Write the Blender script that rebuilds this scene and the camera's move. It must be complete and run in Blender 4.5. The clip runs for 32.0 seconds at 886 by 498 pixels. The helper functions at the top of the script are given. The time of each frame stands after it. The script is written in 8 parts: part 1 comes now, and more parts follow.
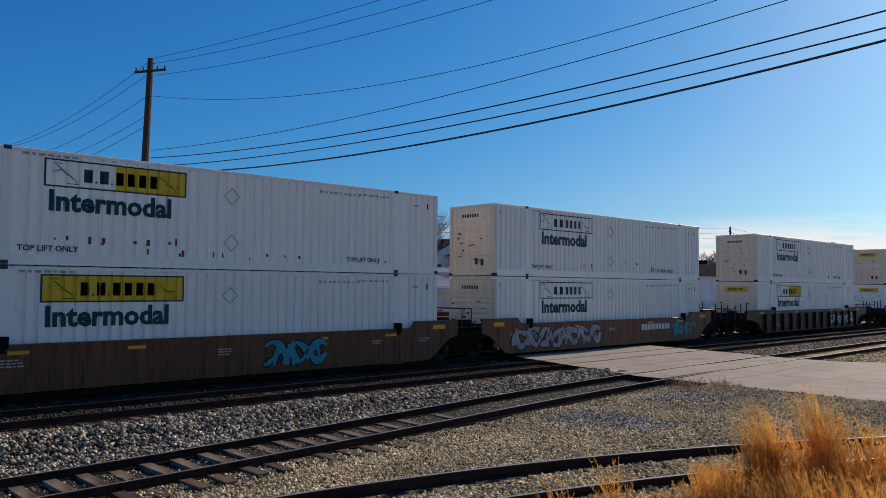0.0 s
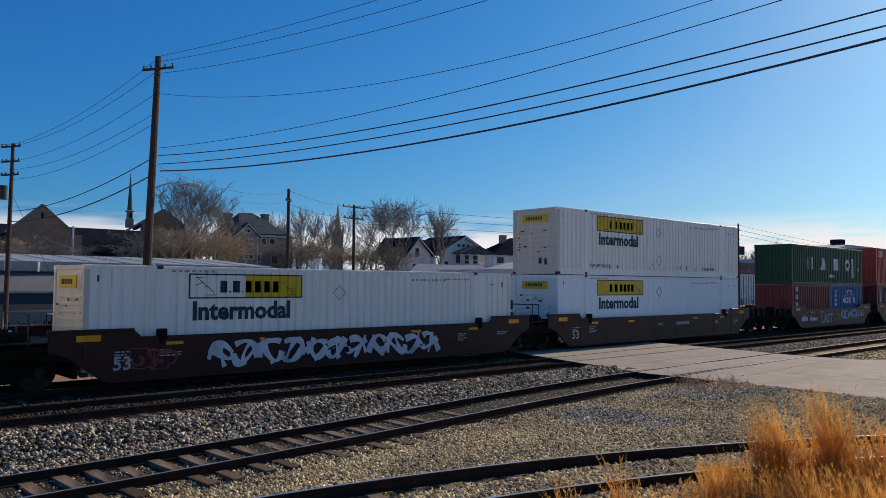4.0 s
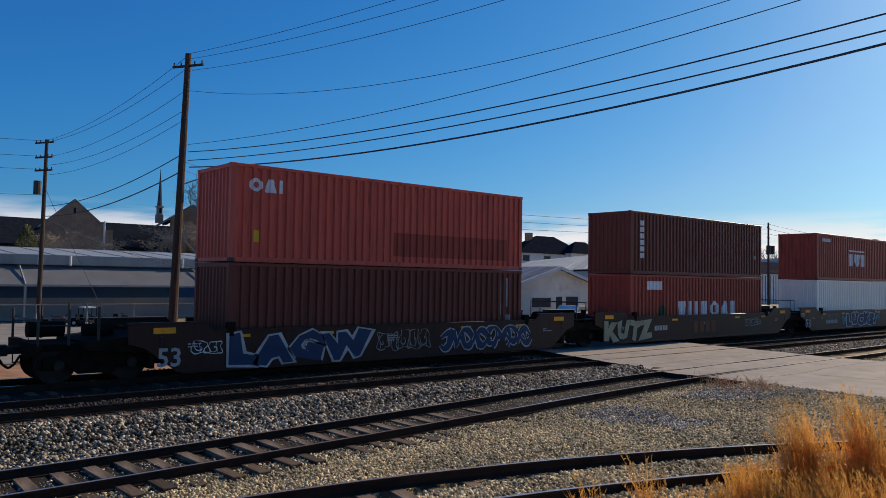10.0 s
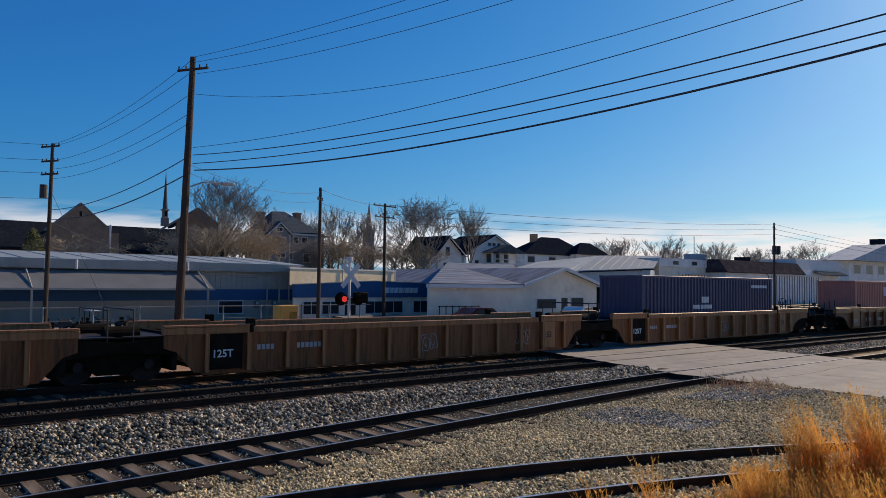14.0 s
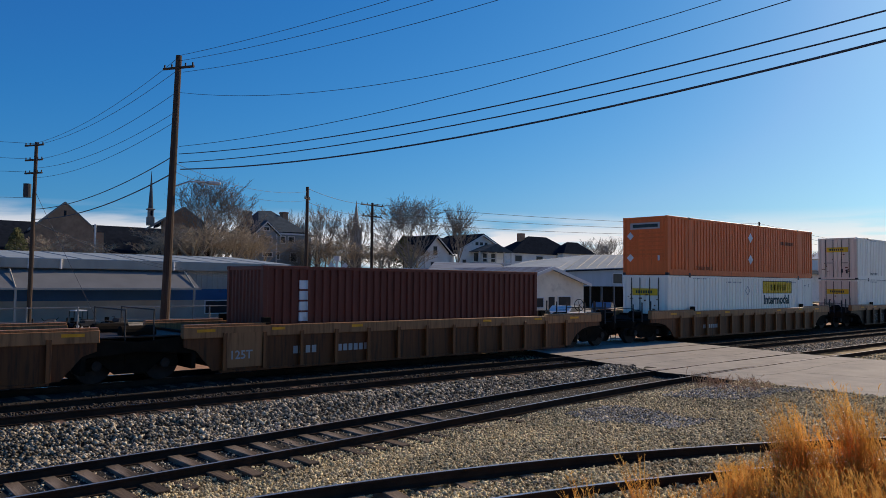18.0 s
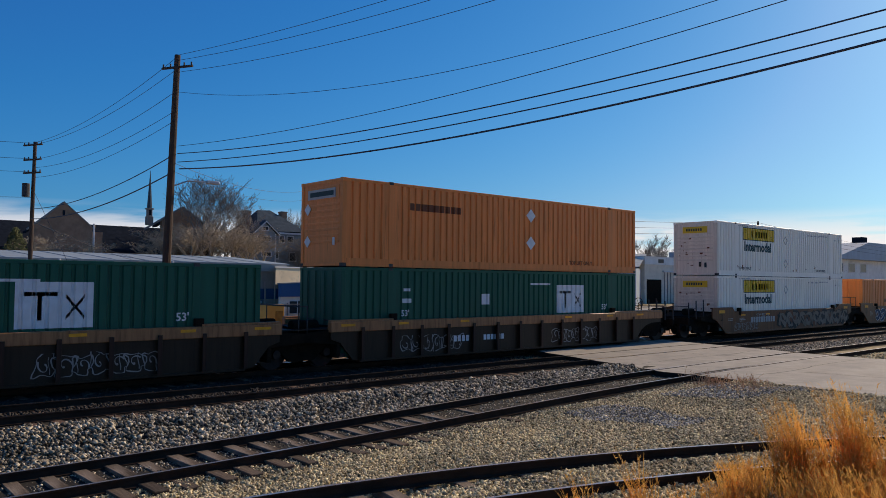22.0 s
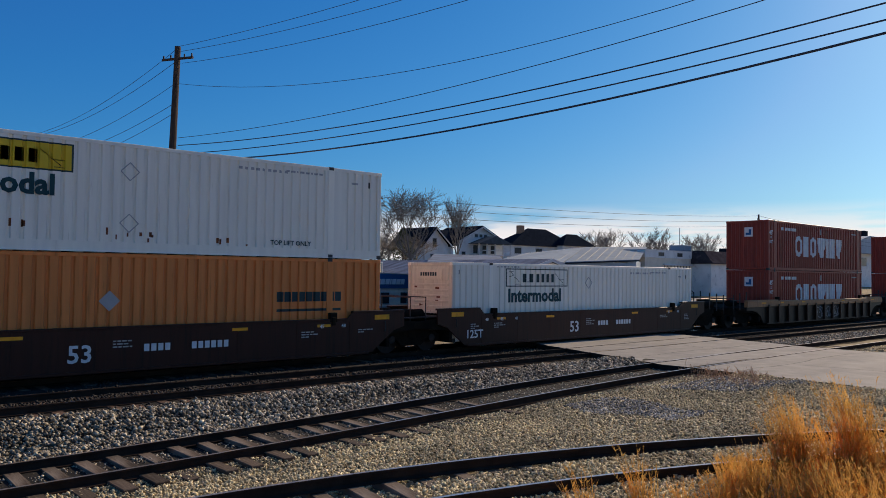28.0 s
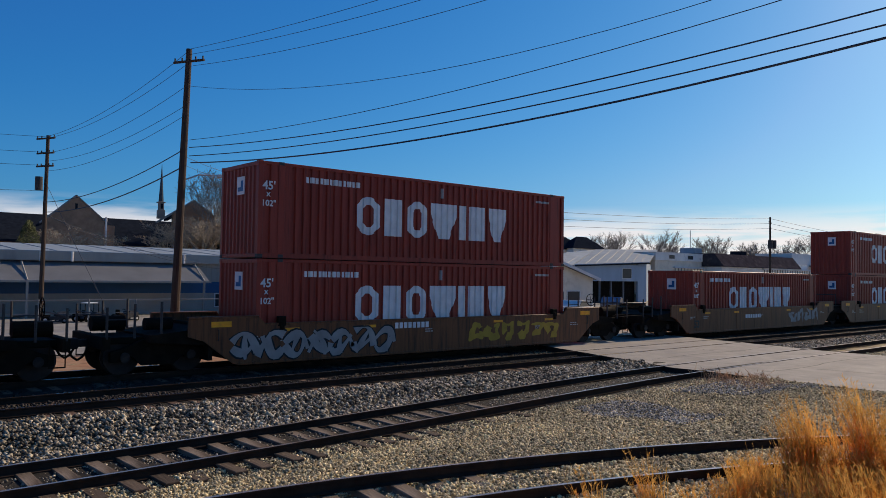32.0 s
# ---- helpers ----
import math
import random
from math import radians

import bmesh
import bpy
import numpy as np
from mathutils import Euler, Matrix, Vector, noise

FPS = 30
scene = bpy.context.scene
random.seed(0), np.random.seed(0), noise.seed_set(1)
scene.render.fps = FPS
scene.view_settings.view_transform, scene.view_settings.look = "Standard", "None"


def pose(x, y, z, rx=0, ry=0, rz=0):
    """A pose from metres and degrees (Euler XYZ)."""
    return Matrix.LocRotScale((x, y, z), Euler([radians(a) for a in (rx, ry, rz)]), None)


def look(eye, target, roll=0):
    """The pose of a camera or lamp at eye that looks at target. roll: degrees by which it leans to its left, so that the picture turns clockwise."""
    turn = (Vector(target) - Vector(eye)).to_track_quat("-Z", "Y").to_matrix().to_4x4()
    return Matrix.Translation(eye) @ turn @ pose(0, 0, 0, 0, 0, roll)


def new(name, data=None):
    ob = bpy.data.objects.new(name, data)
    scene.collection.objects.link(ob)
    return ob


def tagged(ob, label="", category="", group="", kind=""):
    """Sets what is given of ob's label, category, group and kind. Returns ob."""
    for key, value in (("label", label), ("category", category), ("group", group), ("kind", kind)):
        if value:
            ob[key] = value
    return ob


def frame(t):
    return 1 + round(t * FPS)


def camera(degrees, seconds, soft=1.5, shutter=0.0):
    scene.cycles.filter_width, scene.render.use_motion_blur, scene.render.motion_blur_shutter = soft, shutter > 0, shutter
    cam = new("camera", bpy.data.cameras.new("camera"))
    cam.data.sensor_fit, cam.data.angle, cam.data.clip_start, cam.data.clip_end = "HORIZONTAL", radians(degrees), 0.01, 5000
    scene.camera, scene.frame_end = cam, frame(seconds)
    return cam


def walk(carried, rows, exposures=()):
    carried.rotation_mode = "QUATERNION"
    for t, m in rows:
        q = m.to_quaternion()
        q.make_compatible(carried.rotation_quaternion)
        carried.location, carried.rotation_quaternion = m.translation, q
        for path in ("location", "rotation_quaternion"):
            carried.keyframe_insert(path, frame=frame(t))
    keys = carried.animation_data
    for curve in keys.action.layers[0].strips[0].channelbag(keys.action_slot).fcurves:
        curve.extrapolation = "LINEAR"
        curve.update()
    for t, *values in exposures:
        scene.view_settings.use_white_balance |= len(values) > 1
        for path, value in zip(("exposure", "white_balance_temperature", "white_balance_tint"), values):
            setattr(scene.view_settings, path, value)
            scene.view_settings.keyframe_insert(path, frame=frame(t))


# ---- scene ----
EYE = Vector((0, 0, 2.75))


def aim(yaw, pitch, roll):
    """The camera's pose: degrees to the right of straight across the tracks, degrees up, lean."""
    a, e = radians(yaw), radians(pitch)
    way = Vector((math.sin(a) * math.cos(e), math.cos(a) * math.cos(e), math.sin(e)))
    return look(EYE, EYE + way, roll)


cam = camera(60.48, 32.0, soft=0.7)
walk(cam, [
    (0.0, aim(42.999, 2.863, 0.43)),
    (0.5, aim(42.977, 2.893, 0.44)),
    (1.0, aim(42.921, 2.861, 0.41)),
    (1.5, aim(42.793, 2.808, 0.38)),
    (2.0, aim(42.673, 2.727, 0.39)),
    (2.5, aim(42.551, 2.722, 0.39)),
    (3.0, aim(42.503, 2.670, 0.39)),
    (3.5, aim(42.496, 2.656, 0.41)),
    (5.5, aim(42.383, 2.566, 0.45)),
    (6.0, aim(42.313, 2.512, 0.48)),
    (6.5, aim(41.992, 2.448, 0.55)),
    (7.0, aim(41.722, 2.386, 0.66)),
    (7.5, aim(41.460, 2.393, 0.77)),
    (8.0, aim(41.330, 2.382, 0.82)),
    (8.5, aim(41.018, 2.429, 0.82)),
    (9.0, aim(40.792, 2.408, 0.81)),
    (9.5, aim(40.606, 2.393, 0.86)),
    (10.0, aim(40.537, 2.412, 0.92)),
    (10.5, aim(40.344, 2.442, 0.93)),
    (11.0, aim(40.315, 2.390, 0.92)),
    (11.5, aim(40.307, 2.382, 0.91)),
    (12.0, aim(40.243, 2.375, 0.89)),
    (12.5, aim(40.101, 2.397, 0.85)),
    (13.0, aim(40.221, 2.451, 0.79)),
    (13.5, aim(40.033, 2.505, 0.74)),
    (14.0, aim(40.163, 2.534, 0.67)),
    (14.5, aim(40.264, 2.533, 0.56)),
    (16.5, aim(40.451, 2.507, 0.50)),
    (17.0, aim(40.595, 2.494, 0.49)),
    (17.5, aim(40.832, 2.489, 0.53)),
    (18.0, aim(41.112, 2.492, 0.58)),
    (18.5, aim(41.350, 2.514, 0.62)),
    (19.0, aim(41.535, 2.539, 0.64)),
    (19.5, aim(41.450, 2.536, 0.65)),
    (20.0, aim(41.505, 2.513, 0.63)),
    (20.5, aim(41.437, 2.510, 0.61)),
    (21.0, aim(41.375, 2.547, 0.61)),
    (21.5, aim(41.298, 2.505, 0.58)),
    (22.0, aim(41.189, 2.451, 0.54)),
    (22.5, aim(41.154, 2.453, 0.51)),
    (23.0, aim(41.093, 2.450, 0.50)),
    (23.5, aim(41.090, 2.427, 0.52)),
    (24.0, aim(41.097, 2.365, 0.53)),
    (24.5, aim(41.063, 2.249, 0.53)),
    (25.0, aim(41.076, 2.156, 0.53)),
    (25.5, aim(41.087, 2.003, 0.56)),
    (27.5, aim(41.155, 1.890, 0.63)),
    (28.0, aim(41.164, 1.889, 0.67)),
    (28.5, aim(41.154, 1.838, 0.68)),
    (29.0, aim(41.131, 1.896, 0.69)),
    (29.5, aim(41.071, 1.893, 0.71)),
    (30.0, aim(40.852, 1.979, 0.73)),
    (30.5, aim(40.715, 1.997, 0.72)),
    (31.0, aim(40.521, 1.976, 0.70)),
    (31.5, aim(40.428, 1.987, 0.71)),
    (32.0, aim(40.434, 2.040, 0.82))
], exposures=[(0.0, -0.36, 6620, 13), (32.0, -0.36, 6620, 13)])

# ---- light ----
SUN_AZ, SUN_EL = 86.0, 27.0   # degrees from straight across the tracks towards the right, and up
world = bpy.data.worlds.new("sky")
scene.world = world
world.use_nodes = True
wn, wl = world.node_tree.nodes, world.node_tree.links
for n in list(wn):
    wn.remove(n)
sky = wn.new("ShaderNodeTexSky")
sky.sky_type = "NISHITA"
sky.sun_disc = False
sky.sun_elevation = radians(SUN_EL)
sky.sun_rotation = radians(SUN_AZ)
sky.altitude = 300
sky.air_density, sky.dust_density, sky.ozone_density = 1.0, 0.9, 3.2
# thin bright cirrus low over the horizon
tc = wn.new("ShaderNodeTexCoord")
sep = wn.new("ShaderNodeSeparateXYZ")
wl.new(tc.outputs["Generated"], sep.inputs[0])
mapn = wn.new("ShaderNodeMapping")
mapn.inputs["Scale"].default_value = (5, 5, 42)
wl.new(tc.outputs["Generated"], mapn.inputs[0])
cn = wn.new("ShaderNodeTexNoise")
cn.inputs["Scale"].default_value, cn.inputs["Detail"].default_value = 1.6, 7
wl.new(mapn.outputs[0], cn.inputs["Vector"])
cr = wn.new("ShaderNodeValToRGB")
cr.color_ramp.elements[0].position, cr.color_ramp.elements[1].position = 0.34, 0.55
wl.new(cn.outputs["Fac"], cr.inputs[0])
band = wn.new("ShaderNodeValToRGB")
be = band.color_ramp.elements
be[0].position, be[0].color = 0.0, (1, 1, 1, 1)
be[1].position, be[1].color = 0.092, (0, 0, 0, 1)
mid = be.new(0.055)
mid.color = (0.9, 0.9, 0.9, 1)
wl.new(sep.outputs["Z"], band.inputs[0])
mul = wn.new("ShaderNodeMath")
mul.operation = "MULTIPLY"
wl.new(cr.outputs[0], mul.inputs[0])
wl.new(band.outputs[0], mul.inputs[1])
mixs = wn.new("ShaderNodeMixRGB")
mixs.inputs[2].default_value = (12.5, 12.0, 11.8, 1)
wl.new(mul.outputs[0], mixs.inputs[0])
tint = wn.new("ShaderNodeMixRGB")   # the clear deep blue of a dry winter sky
tint.blend_type = "MULTIPLY"
tint.inputs[0].default_value = 1.0
tint.inputs[2].default_value = (0.415, 0.83, 1.27, 1)
wl.new(sky.outputs[0], tint.inputs[1])
sp_rgb, to_rgb = wn.new("ShaderNodeSeparateColor"), wn.new("ShaderNodeCombineColor")
wl.new(tint.outputs[0], sp_rgb.inputs[0])
wl.new(sp_rgb.outputs["Green"], to_rgb.inputs["Green"])


def deepen(channel, middle, power, lo, hi):
    """Scales one channel by (value / middle) ** power, within limits."""
    last = sp_rgb.outputs[channel]
    for op, v in (("DIVIDE", middle), ("POWER", power), ("MINIMUM", hi), ("MAXIMUM", lo)):
        n_ = wn.new("ShaderNodeMath")
        n_.operation = op
        n_.inputs[1].default_value = v
        wl.new(last, n_.inputs[0])
        last = n_.outputs[0]
    n_ = wn.new("ShaderNodeMath")
    n_.operation = "MULTIPLY"
    wl.new(sp_rgb.outputs[channel], n_.inputs[0])
    wl.new(last, n_.inputs[1])
    wl.new(n_.outputs[0], to_rgb.inputs[channel])


deepen("Red", 2.35, 0.75, 0.42, 1.15)
deepen("Blue", 8.57, -0.3, 0.86, 1.15)
wl.new(to_rgb.outputs[0], mixs.inputs[1])
bg = wn.new("ShaderNodeBackground")
bg.inputs[1].default_value = 0.095
wl.new(mixs.outputs[0], bg.inputs[0])
wo = wn.new("ShaderNodeOutputWorld")
wl.new(bg.outputs[0], wo.inputs[0])

sun_data = bpy.data.lights.new("sun", "SUN")
sun_data.energy, sun_data.angle, sun_data.color = 5.6, radians(0.53), (1.0, 0.80, 0.56)
sun = new("sun", sun_data)
a_, e_ = radians(SUN_AZ), radians(SUN_EL)
sun.matrix_world = look((math.sin(a_) * 50, math.cos(a_) * 50, math.tan(e_) * 50), (0, 0, 0))


# ---- materials ----
def mat(name, col, rough=0.7, metal=0.0, var=0.25, scale=3.0, stain=None, amount=0.4, bump=0.15, bscale=40.0, stretch=(1, 1, 1),
        rand=0.0, stain_scale=1.2, emit=None, world_space=False, spec=0.3):
    """A node material: base colour with variation at two scales, stains of another colour, and a fine bump."""
    m = bpy.data.materials.new(name)
    m.use_nodes = True
    nt = m.node_tree
    nd, lk = nt.nodes, nt.links
    p = nd["Principled BSDF"]
    p.inputs["Roughness"].default_value, p.inputs["Metallic"].default_value = rough, metal
    p.inputs["Specular IOR Level"].default_value = spec
    co = nd.new("ShaderNodeTexCoord")
    mp = nd.new("ShaderNodeMapping")
    mp.inputs["Scale"].default_value = stretch
    if world_space:
        ge = nd.new("ShaderNodeNewGeometry")
        lk.new(ge.outputs["Position"], mp.inputs[0])
    else:
        lk.new(co.outputs["Object"], mp.inputs[0])
    n1 = nd.new("ShaderNodeTexNoise")
    n1.inputs["Scale"].default_value, n1.inputs["Detail"].default_value = scale, 6
    n2 = nd.new("ShaderNodeTexNoise")
    n2.inputs["Scale"].default_value, n2.inputs["Detail"].default_value = stain_scale, 8
    n2.inputs["Roughness"].default_value = 0.65
    n3 = nd.new("ShaderNodeTexNoise")
    n3.inputs["Scale"].default_value, n3.inputs["Detail"].default_value = bscale, 3
    for n in (n1, n2, n3):
        lk.new(mp.outputs[0], n.inputs["Vector"])
    r1 = nd.new("ShaderNodeMapRange")
    r1.inputs[1].default_value, r1.inputs[2].default_value = 0.3, 0.7
    r1.inputs[3].default_value, r1.inputs[4].default_value = 1 - var, 1 + var
    lk.new(n1.outputs["Fac"], r1.inputs[0])
    hsv = nd.new("ShaderNodeHueSaturation")
    hsv.inputs["Color"].default_value = (*col, 1)
    last = r1.outputs[0]
    if rand:
        oi = nd.new("ShaderNodeObjectInfo")
        r2 = nd.new("ShaderNodeMapRange")
        r2.inputs[3].default_value, r2.inputs[4].default_value = 1 - rand, 1 + rand
        lk.new(oi.outputs["Random"], r2.inputs[0])
        mm = nd.new("ShaderNodeMath")
        mm.operation = "MULTIPLY"
        lk.new(last, mm.inputs[0])
        lk.new(r2.outputs[0], mm.inputs[1])
        last = mm.outputs[0]
    lk.new(last, hsv.inputs["Value"])
    out = hsv.outputs[0]
    if stain:
        ramp = nd.new("ShaderNodeValToRGB")
        ramp.color_ramp.elements[0].position, ramp.color_ramp.elements[1].position = 0.68 - 0.45 * amount, 0.92 - 0.45 * amount
        lk.new(n2.outputs["Fac"], ramp.inputs[0])
        mx = nd.new("ShaderNodeMixRGB")
        mx.inputs[2].default_value = (*stain, 1)
        lk.new(ramp.outputs[0], mx.inputs[0])
        lk.new(out, mx.inputs[1])
        out = mx.outputs[0]
    lk.new(out, p.inputs["Base Color"])
    if bump:
        bp = nd.new("ShaderNodeBump")
        bp.inputs["Strength"].default_value = bump
        bp.inputs["Distance"].default_value = 0.02
        lk.new(n3.outputs["Fac"], bp.inputs["Height"])
        lk.new(bp.outputs[0], p.inputs["Normal"])
    if emit:
        p.inputs["Emission Color"].default_value = (*emit, 1)
        p.inputs["Emission Strength"].default_value = 0.7
    return m


def paint(name, col, dirt=(0.05, 0.035, 0.025), amount=0.28, rough=0.45, var=0.12, spec=0.22):
    """Weathered paint with streaks that run down the sheet."""
    return mat(name, col, rough, 0, var, 0.8, dirt, amount, 0.05, 30, (6.0, 6.0, 0.45), 0.06, 1.5, spec=spec)


M = {
    "ground": mat("ground_gravel", (0.33, 0.25, 0.135), 0.95, 0, 0.4, 14, (0.11, 0.085, 0.058), 0.45, 0.9, 26, stain_scale=0.35),
    "earth": mat("red_brown_earth", (0.34, 0.185, 0.10), 0.95, 0, 0.3, 2, (0.42, 0.29, 0.19), 0.4, 0.7, 20, stain_scale=0.6),
    "dirt": mat("near_black_surface", (0.018, 0.015, 0.012), 0.95, 0, 0.3, 3, (0.04, 0.03, 0.023), 0.35, 0.5, 30, stain_scale=0.8),
    # near-black colour stands in for the shade between the ballast stones
    "fines": mat("gap_shade_bed", (0.014, 0.012, 0.010), 0.95, 0, 0.3, 5, (0.034, 0.028, 0.021), 0.4, 0.6, 30, stain_scale=1.5),
    "tie": mat("weathered_tie", (0.085, 0.060, 0.042), 0.9, 0, 0.35, 5, (0.24, 0.195, 0.155), 0.40, 0.6, 30, (1, 0.2, 1), 0.35, 3),
    "tie_dark": mat("oily_tie", (0.13, 0.075, 0.052), 0.9, 0, 0.35, 5, (0.22, 0.14, 0.10), 0.40, 0.6, 30, (1, 0.2, 1), 0.35, 3),
    # rust, darkened further to take in the shade along the rails
    "rail": mat("rusty_rail", (0.040, 0.026, 0.019), 0.95, 0, 0.25, 3, (0.022, 0.017, 0.014), 0.3, 0.2, 40, spec=0.05),
    "railhead": mat("polished_railhead", (0.62, 0.60, 0.58), 0.22, 1.0, 0.08, 2, None, 0, 0.02, 60),
    "railworn": mat("worn_railhead", (0.62, 0.54, 0.47), 0.36, 0.9, 0.2, 2, (0.16, 0.11, 0.08), 0.25, 0.05, 60),
    "concrete": mat("road_concrete", (0.295, 0.275, 0.245), 0.85, 0, 0.14, 1.3, (0.21, 0.20, 0.19), 0.42, 0.25, 60, stain_scale=0.6),
    "rubber": mat("crossing_panel", (0.12, 0.115, 0.11), 0.85, 0, 0.2, 3, None, 0, 0.2, 50),
    "pole": mat("creosoted_pole", (0.065, 0.044, 0.032), 0.9, 0, 0.3, 4, (0.14, 0.10, 0.075), 0.3, 0.5, 30, (6, 6, 0.3)),
    "wire": mat("weathered_cable", (0.05, 0.06, 0.085), 0.6, 0, 0.1, 2, None, 0, 0),
    "steel": mat("galvanised_steel", (0.45, 0.46, 0.47), 0.45, 0.7, 0.15, 3, None, 0, 0.05),
    "black": mat("sooty_black_steel", (0.013, 0.010, 0.007), 0.9, 0, 0.3, 3, (0.032, 0.021, 0.014), 0.3, 0.2, spec=0.08),
    "wheel": mat("wheel_steel", (0.025, 0.02, 0.018), 0.65, 0.2, 0.3, 4, (0.09, 0.06, 0.04), 0.3, 0.2),
    "box_yellow": mat("ochre_yellow_box_paint", (0.60, 0.33, 0.07), 0.6, 0, 0.12, 2, (0.4, 0.22, 0.06), 0.25, 0.03),
    "dark_yellow": mat("shaded_louvre", (0.33, 0.17, 0.03), 0.7, 0, 0.2, 6, None, 0, 0.1),
    "yellow": mat("reflector_yellow", (0.86, 0.36, 0.02), 0.5, 0, 0.15, 4, (0.2, 0.13, 0.06), 0.2, 0.05),
    "white_mark": mat("white_lettering", (0.72, 0.73, 0.74), 0.6, 0, 0.1, 3, (0.3, 0.28, 0.26), 0.15, 0),
    "dark_mark": mat("dark_lettering", (0.02, 0.045, 0.05), 0.6, 0, 0.1, 3, None, 0, 0),
    "teal_mark": mat("teal_lettering", (0.006, 0.05, 0.06), 0.6, 0, 0.1, 3, None, 0, 0),
    "sign_yellow": mat("sign_yellow", (0.72, 0.47, 0.025), 0.5, 0, 0.08, 2, (0.3, 0.22, 0.05), 0.12, 0),
    "grey_mark": mat("grey_lettering", (0.42, 0.41, 0.40), 0.6, 0, 0.1, 3, None, 0, 0),
    "rust_mark": mat("rust_streak", (0.24, 0.075, 0.025), 0.9, 0, 0.3, 6, (0.10, 0.04, 0.02), 0.4, 0),
    "brown_mark": mat("brown_lettering", (0.16, 0.05, 0.02), 0.6, 0, 0.1, 3, None, 0, 0),
    "casting": mat("dark_casting", (0.05, 0.05, 0.052), 0.6, 0.4, 0.2, 5, None, 0, 0.1),
}


# ---- small builders ----
def mesh_from(name, verts, faces, mats=()):
    me = bpy.data.meshes.new(name)
    me.from_pydata([tuple(v) for v in verts], [], faces)
    me.update()
    for m in mats:
        me.materials.append(m)
    return me


def box_bm(bm, x0, x1, y0, y1, z0, z1, bevel=0.0):
    r = bmesh.ops.create_cube(bm, size=1.0, matrix=Matrix.Translation(((x0 + x1) / 2, (y0 + y1) / 2, (z0 + z1) / 2))
                              @ Matrix.Diagonal((max(abs(x1 - x0), 1e-4), max(abs(y1 - y0), 1e-4), max(abs(z1 - z0), 1e-4), 1)))
    if bevel:
        es = {e for v in r["verts"] for e in v.link_edges}
        bmesh.ops.bevel(bm, geom=list(es), offset=bevel, segments=1, affect="EDGES")
    return bm


def boxes(*args, bevel=0.0):
    bm = bmesh.new()
    for b in args:
        box_bm(bm, *b, bevel=bevel)
    return bm


def rod_bm(bm, p, q, r, seg=8, r2=None):
    p, q = Vector(p), Vector(q)
    d = q - p
    turn = d.to_track_quat("Z", "Y").to_matrix().to_4x4()
    bmesh.ops.create_cone(bm, cap_ends=True, segments=seg, radius1=r, radius2=r if r2 is None else r2, depth=d.length,
                          matrix=Matrix.Translation((p + q) / 2) @ turn)
    return bm


def rods(*args, seg=8):
    bm = bmesh.new()
    for p, q, r in args:
        rod_bm(bm, p, q, r, seg)
    return bm


def prism_bm(bm, outline, axis, lo, hi):
    """Extrudes an outline (pairs) along an axis: 'y' for (x, z), 'x' for (y, z), 'z' for (x, y)."""
    def at(p, d):
        return {"y": (p[0], d, p[1]), "x": (d, p[0], p[1]), "z": (p[0], p[1], d)}[axis]
    a = [bm.verts.new(at(p, lo)) for p in outline]
    b = [bm.verts.new(at(p, hi)) for p in outline]
    n = len(outline)
    fs = [bm.faces.new(a), bm.faces.new(list(reversed(b)))]
    for i in range(n):
        fs.append(bm.faces.new((a[i], b[i], b[(i + 1) % n], a[(i + 1) % n])))
    bmesh.ops.recalc_face_normals(bm, faces=fs)
    return bm


def prism(outline, axis, lo, hi):
    return prism_bm(bmesh.new(), outline, axis, lo, hi)


def to_mesh(name, bm, material):
    me = bpy.data.meshes.new(name)
    bm.normal_update()
    bm.to_mesh(me)
    bm.free()
    if material:
        me.materials.append(material)
    return me


def thing(name, bm, material, label="", category="", group="", kind="", at=None):
    ob = new(name, to_mesh(name, bm, material) if bm else None)
    if at is not None:
        ob.matrix_basis = at
    return tagged(ob, label, category, group, kind)


def part(name, bm, material, parent, label="", at=None):
    ob = new(name, bm if isinstance(bm, bpy.types.Mesh) else to_mesh(name, bm, material))
    ob.parent = parent
    if at is not None:
        ob.matrix_basis = at
    return tagged(ob, label)


def shared(name, me, material, parent, label="", at=None):
    """A part on shared mesh data with a material of its own."""
    ob = new(name, me)
    if not me.materials:
        me.materials.append(None)
    ob.material_slots[0].link = "OBJECT"
    ob.material_slots[0].material = material
    ob.parent = parent
    if at is not None:
        ob.matrix_basis = at
    return tagged(ob, label)


# ---- ground, tracks and road ----
TRAIN_Y, MAIN_Y = 21.86, 17.85


def siding_y(x):
    return 12.62 + 0.55 * max(0.0, min(1.0, (x + 4) / 30)) + 0.25 * max(0.0, min(1.0, (x - 20) / 40))


def siding_z(x):
    u = max(0.0, min(1.0, (x - 2) / 19))
    return -0.30 + 0.315 * u * u * (3 - 2 * u)


def spur_y(x):
    return 8.35 - 0.0208 * (x - 1.0) ** 2 + 0.02 * x if x > 1 else 8.37


def ground_z(x, y):
    if y > 24.6:
        return -0.42
    if y > 15.7:
        return -0.21
    if y > 14.9 and not 17.5 < x < 24:
        return -0.21 - (15.7 - y) / 0.8 * 0.24 * (1 - max(0.0, min(1.0, (x - 12) / 9)))
    s = siding_z(x) - 0.195
    if y > 13.95 and 17.5 < x < 24:
        u = min(1.0, (x - 17.5) / 3.4) ** 1.5
        return s + (-0.02 - s) * u * min(1.0, (y - 13.95) / 0.4)
    if y > 11.0:
        return s
    u = (11.0 - y) / 4.0
    z = s + (-0.155 - s) * min(1.0, u)
    near = max(0.0, min(1.0, (x - 16.5) / 4.0)) if x < 21.4 else 0.0
    return z + (-0.02 - z) * near if x < 60 else z


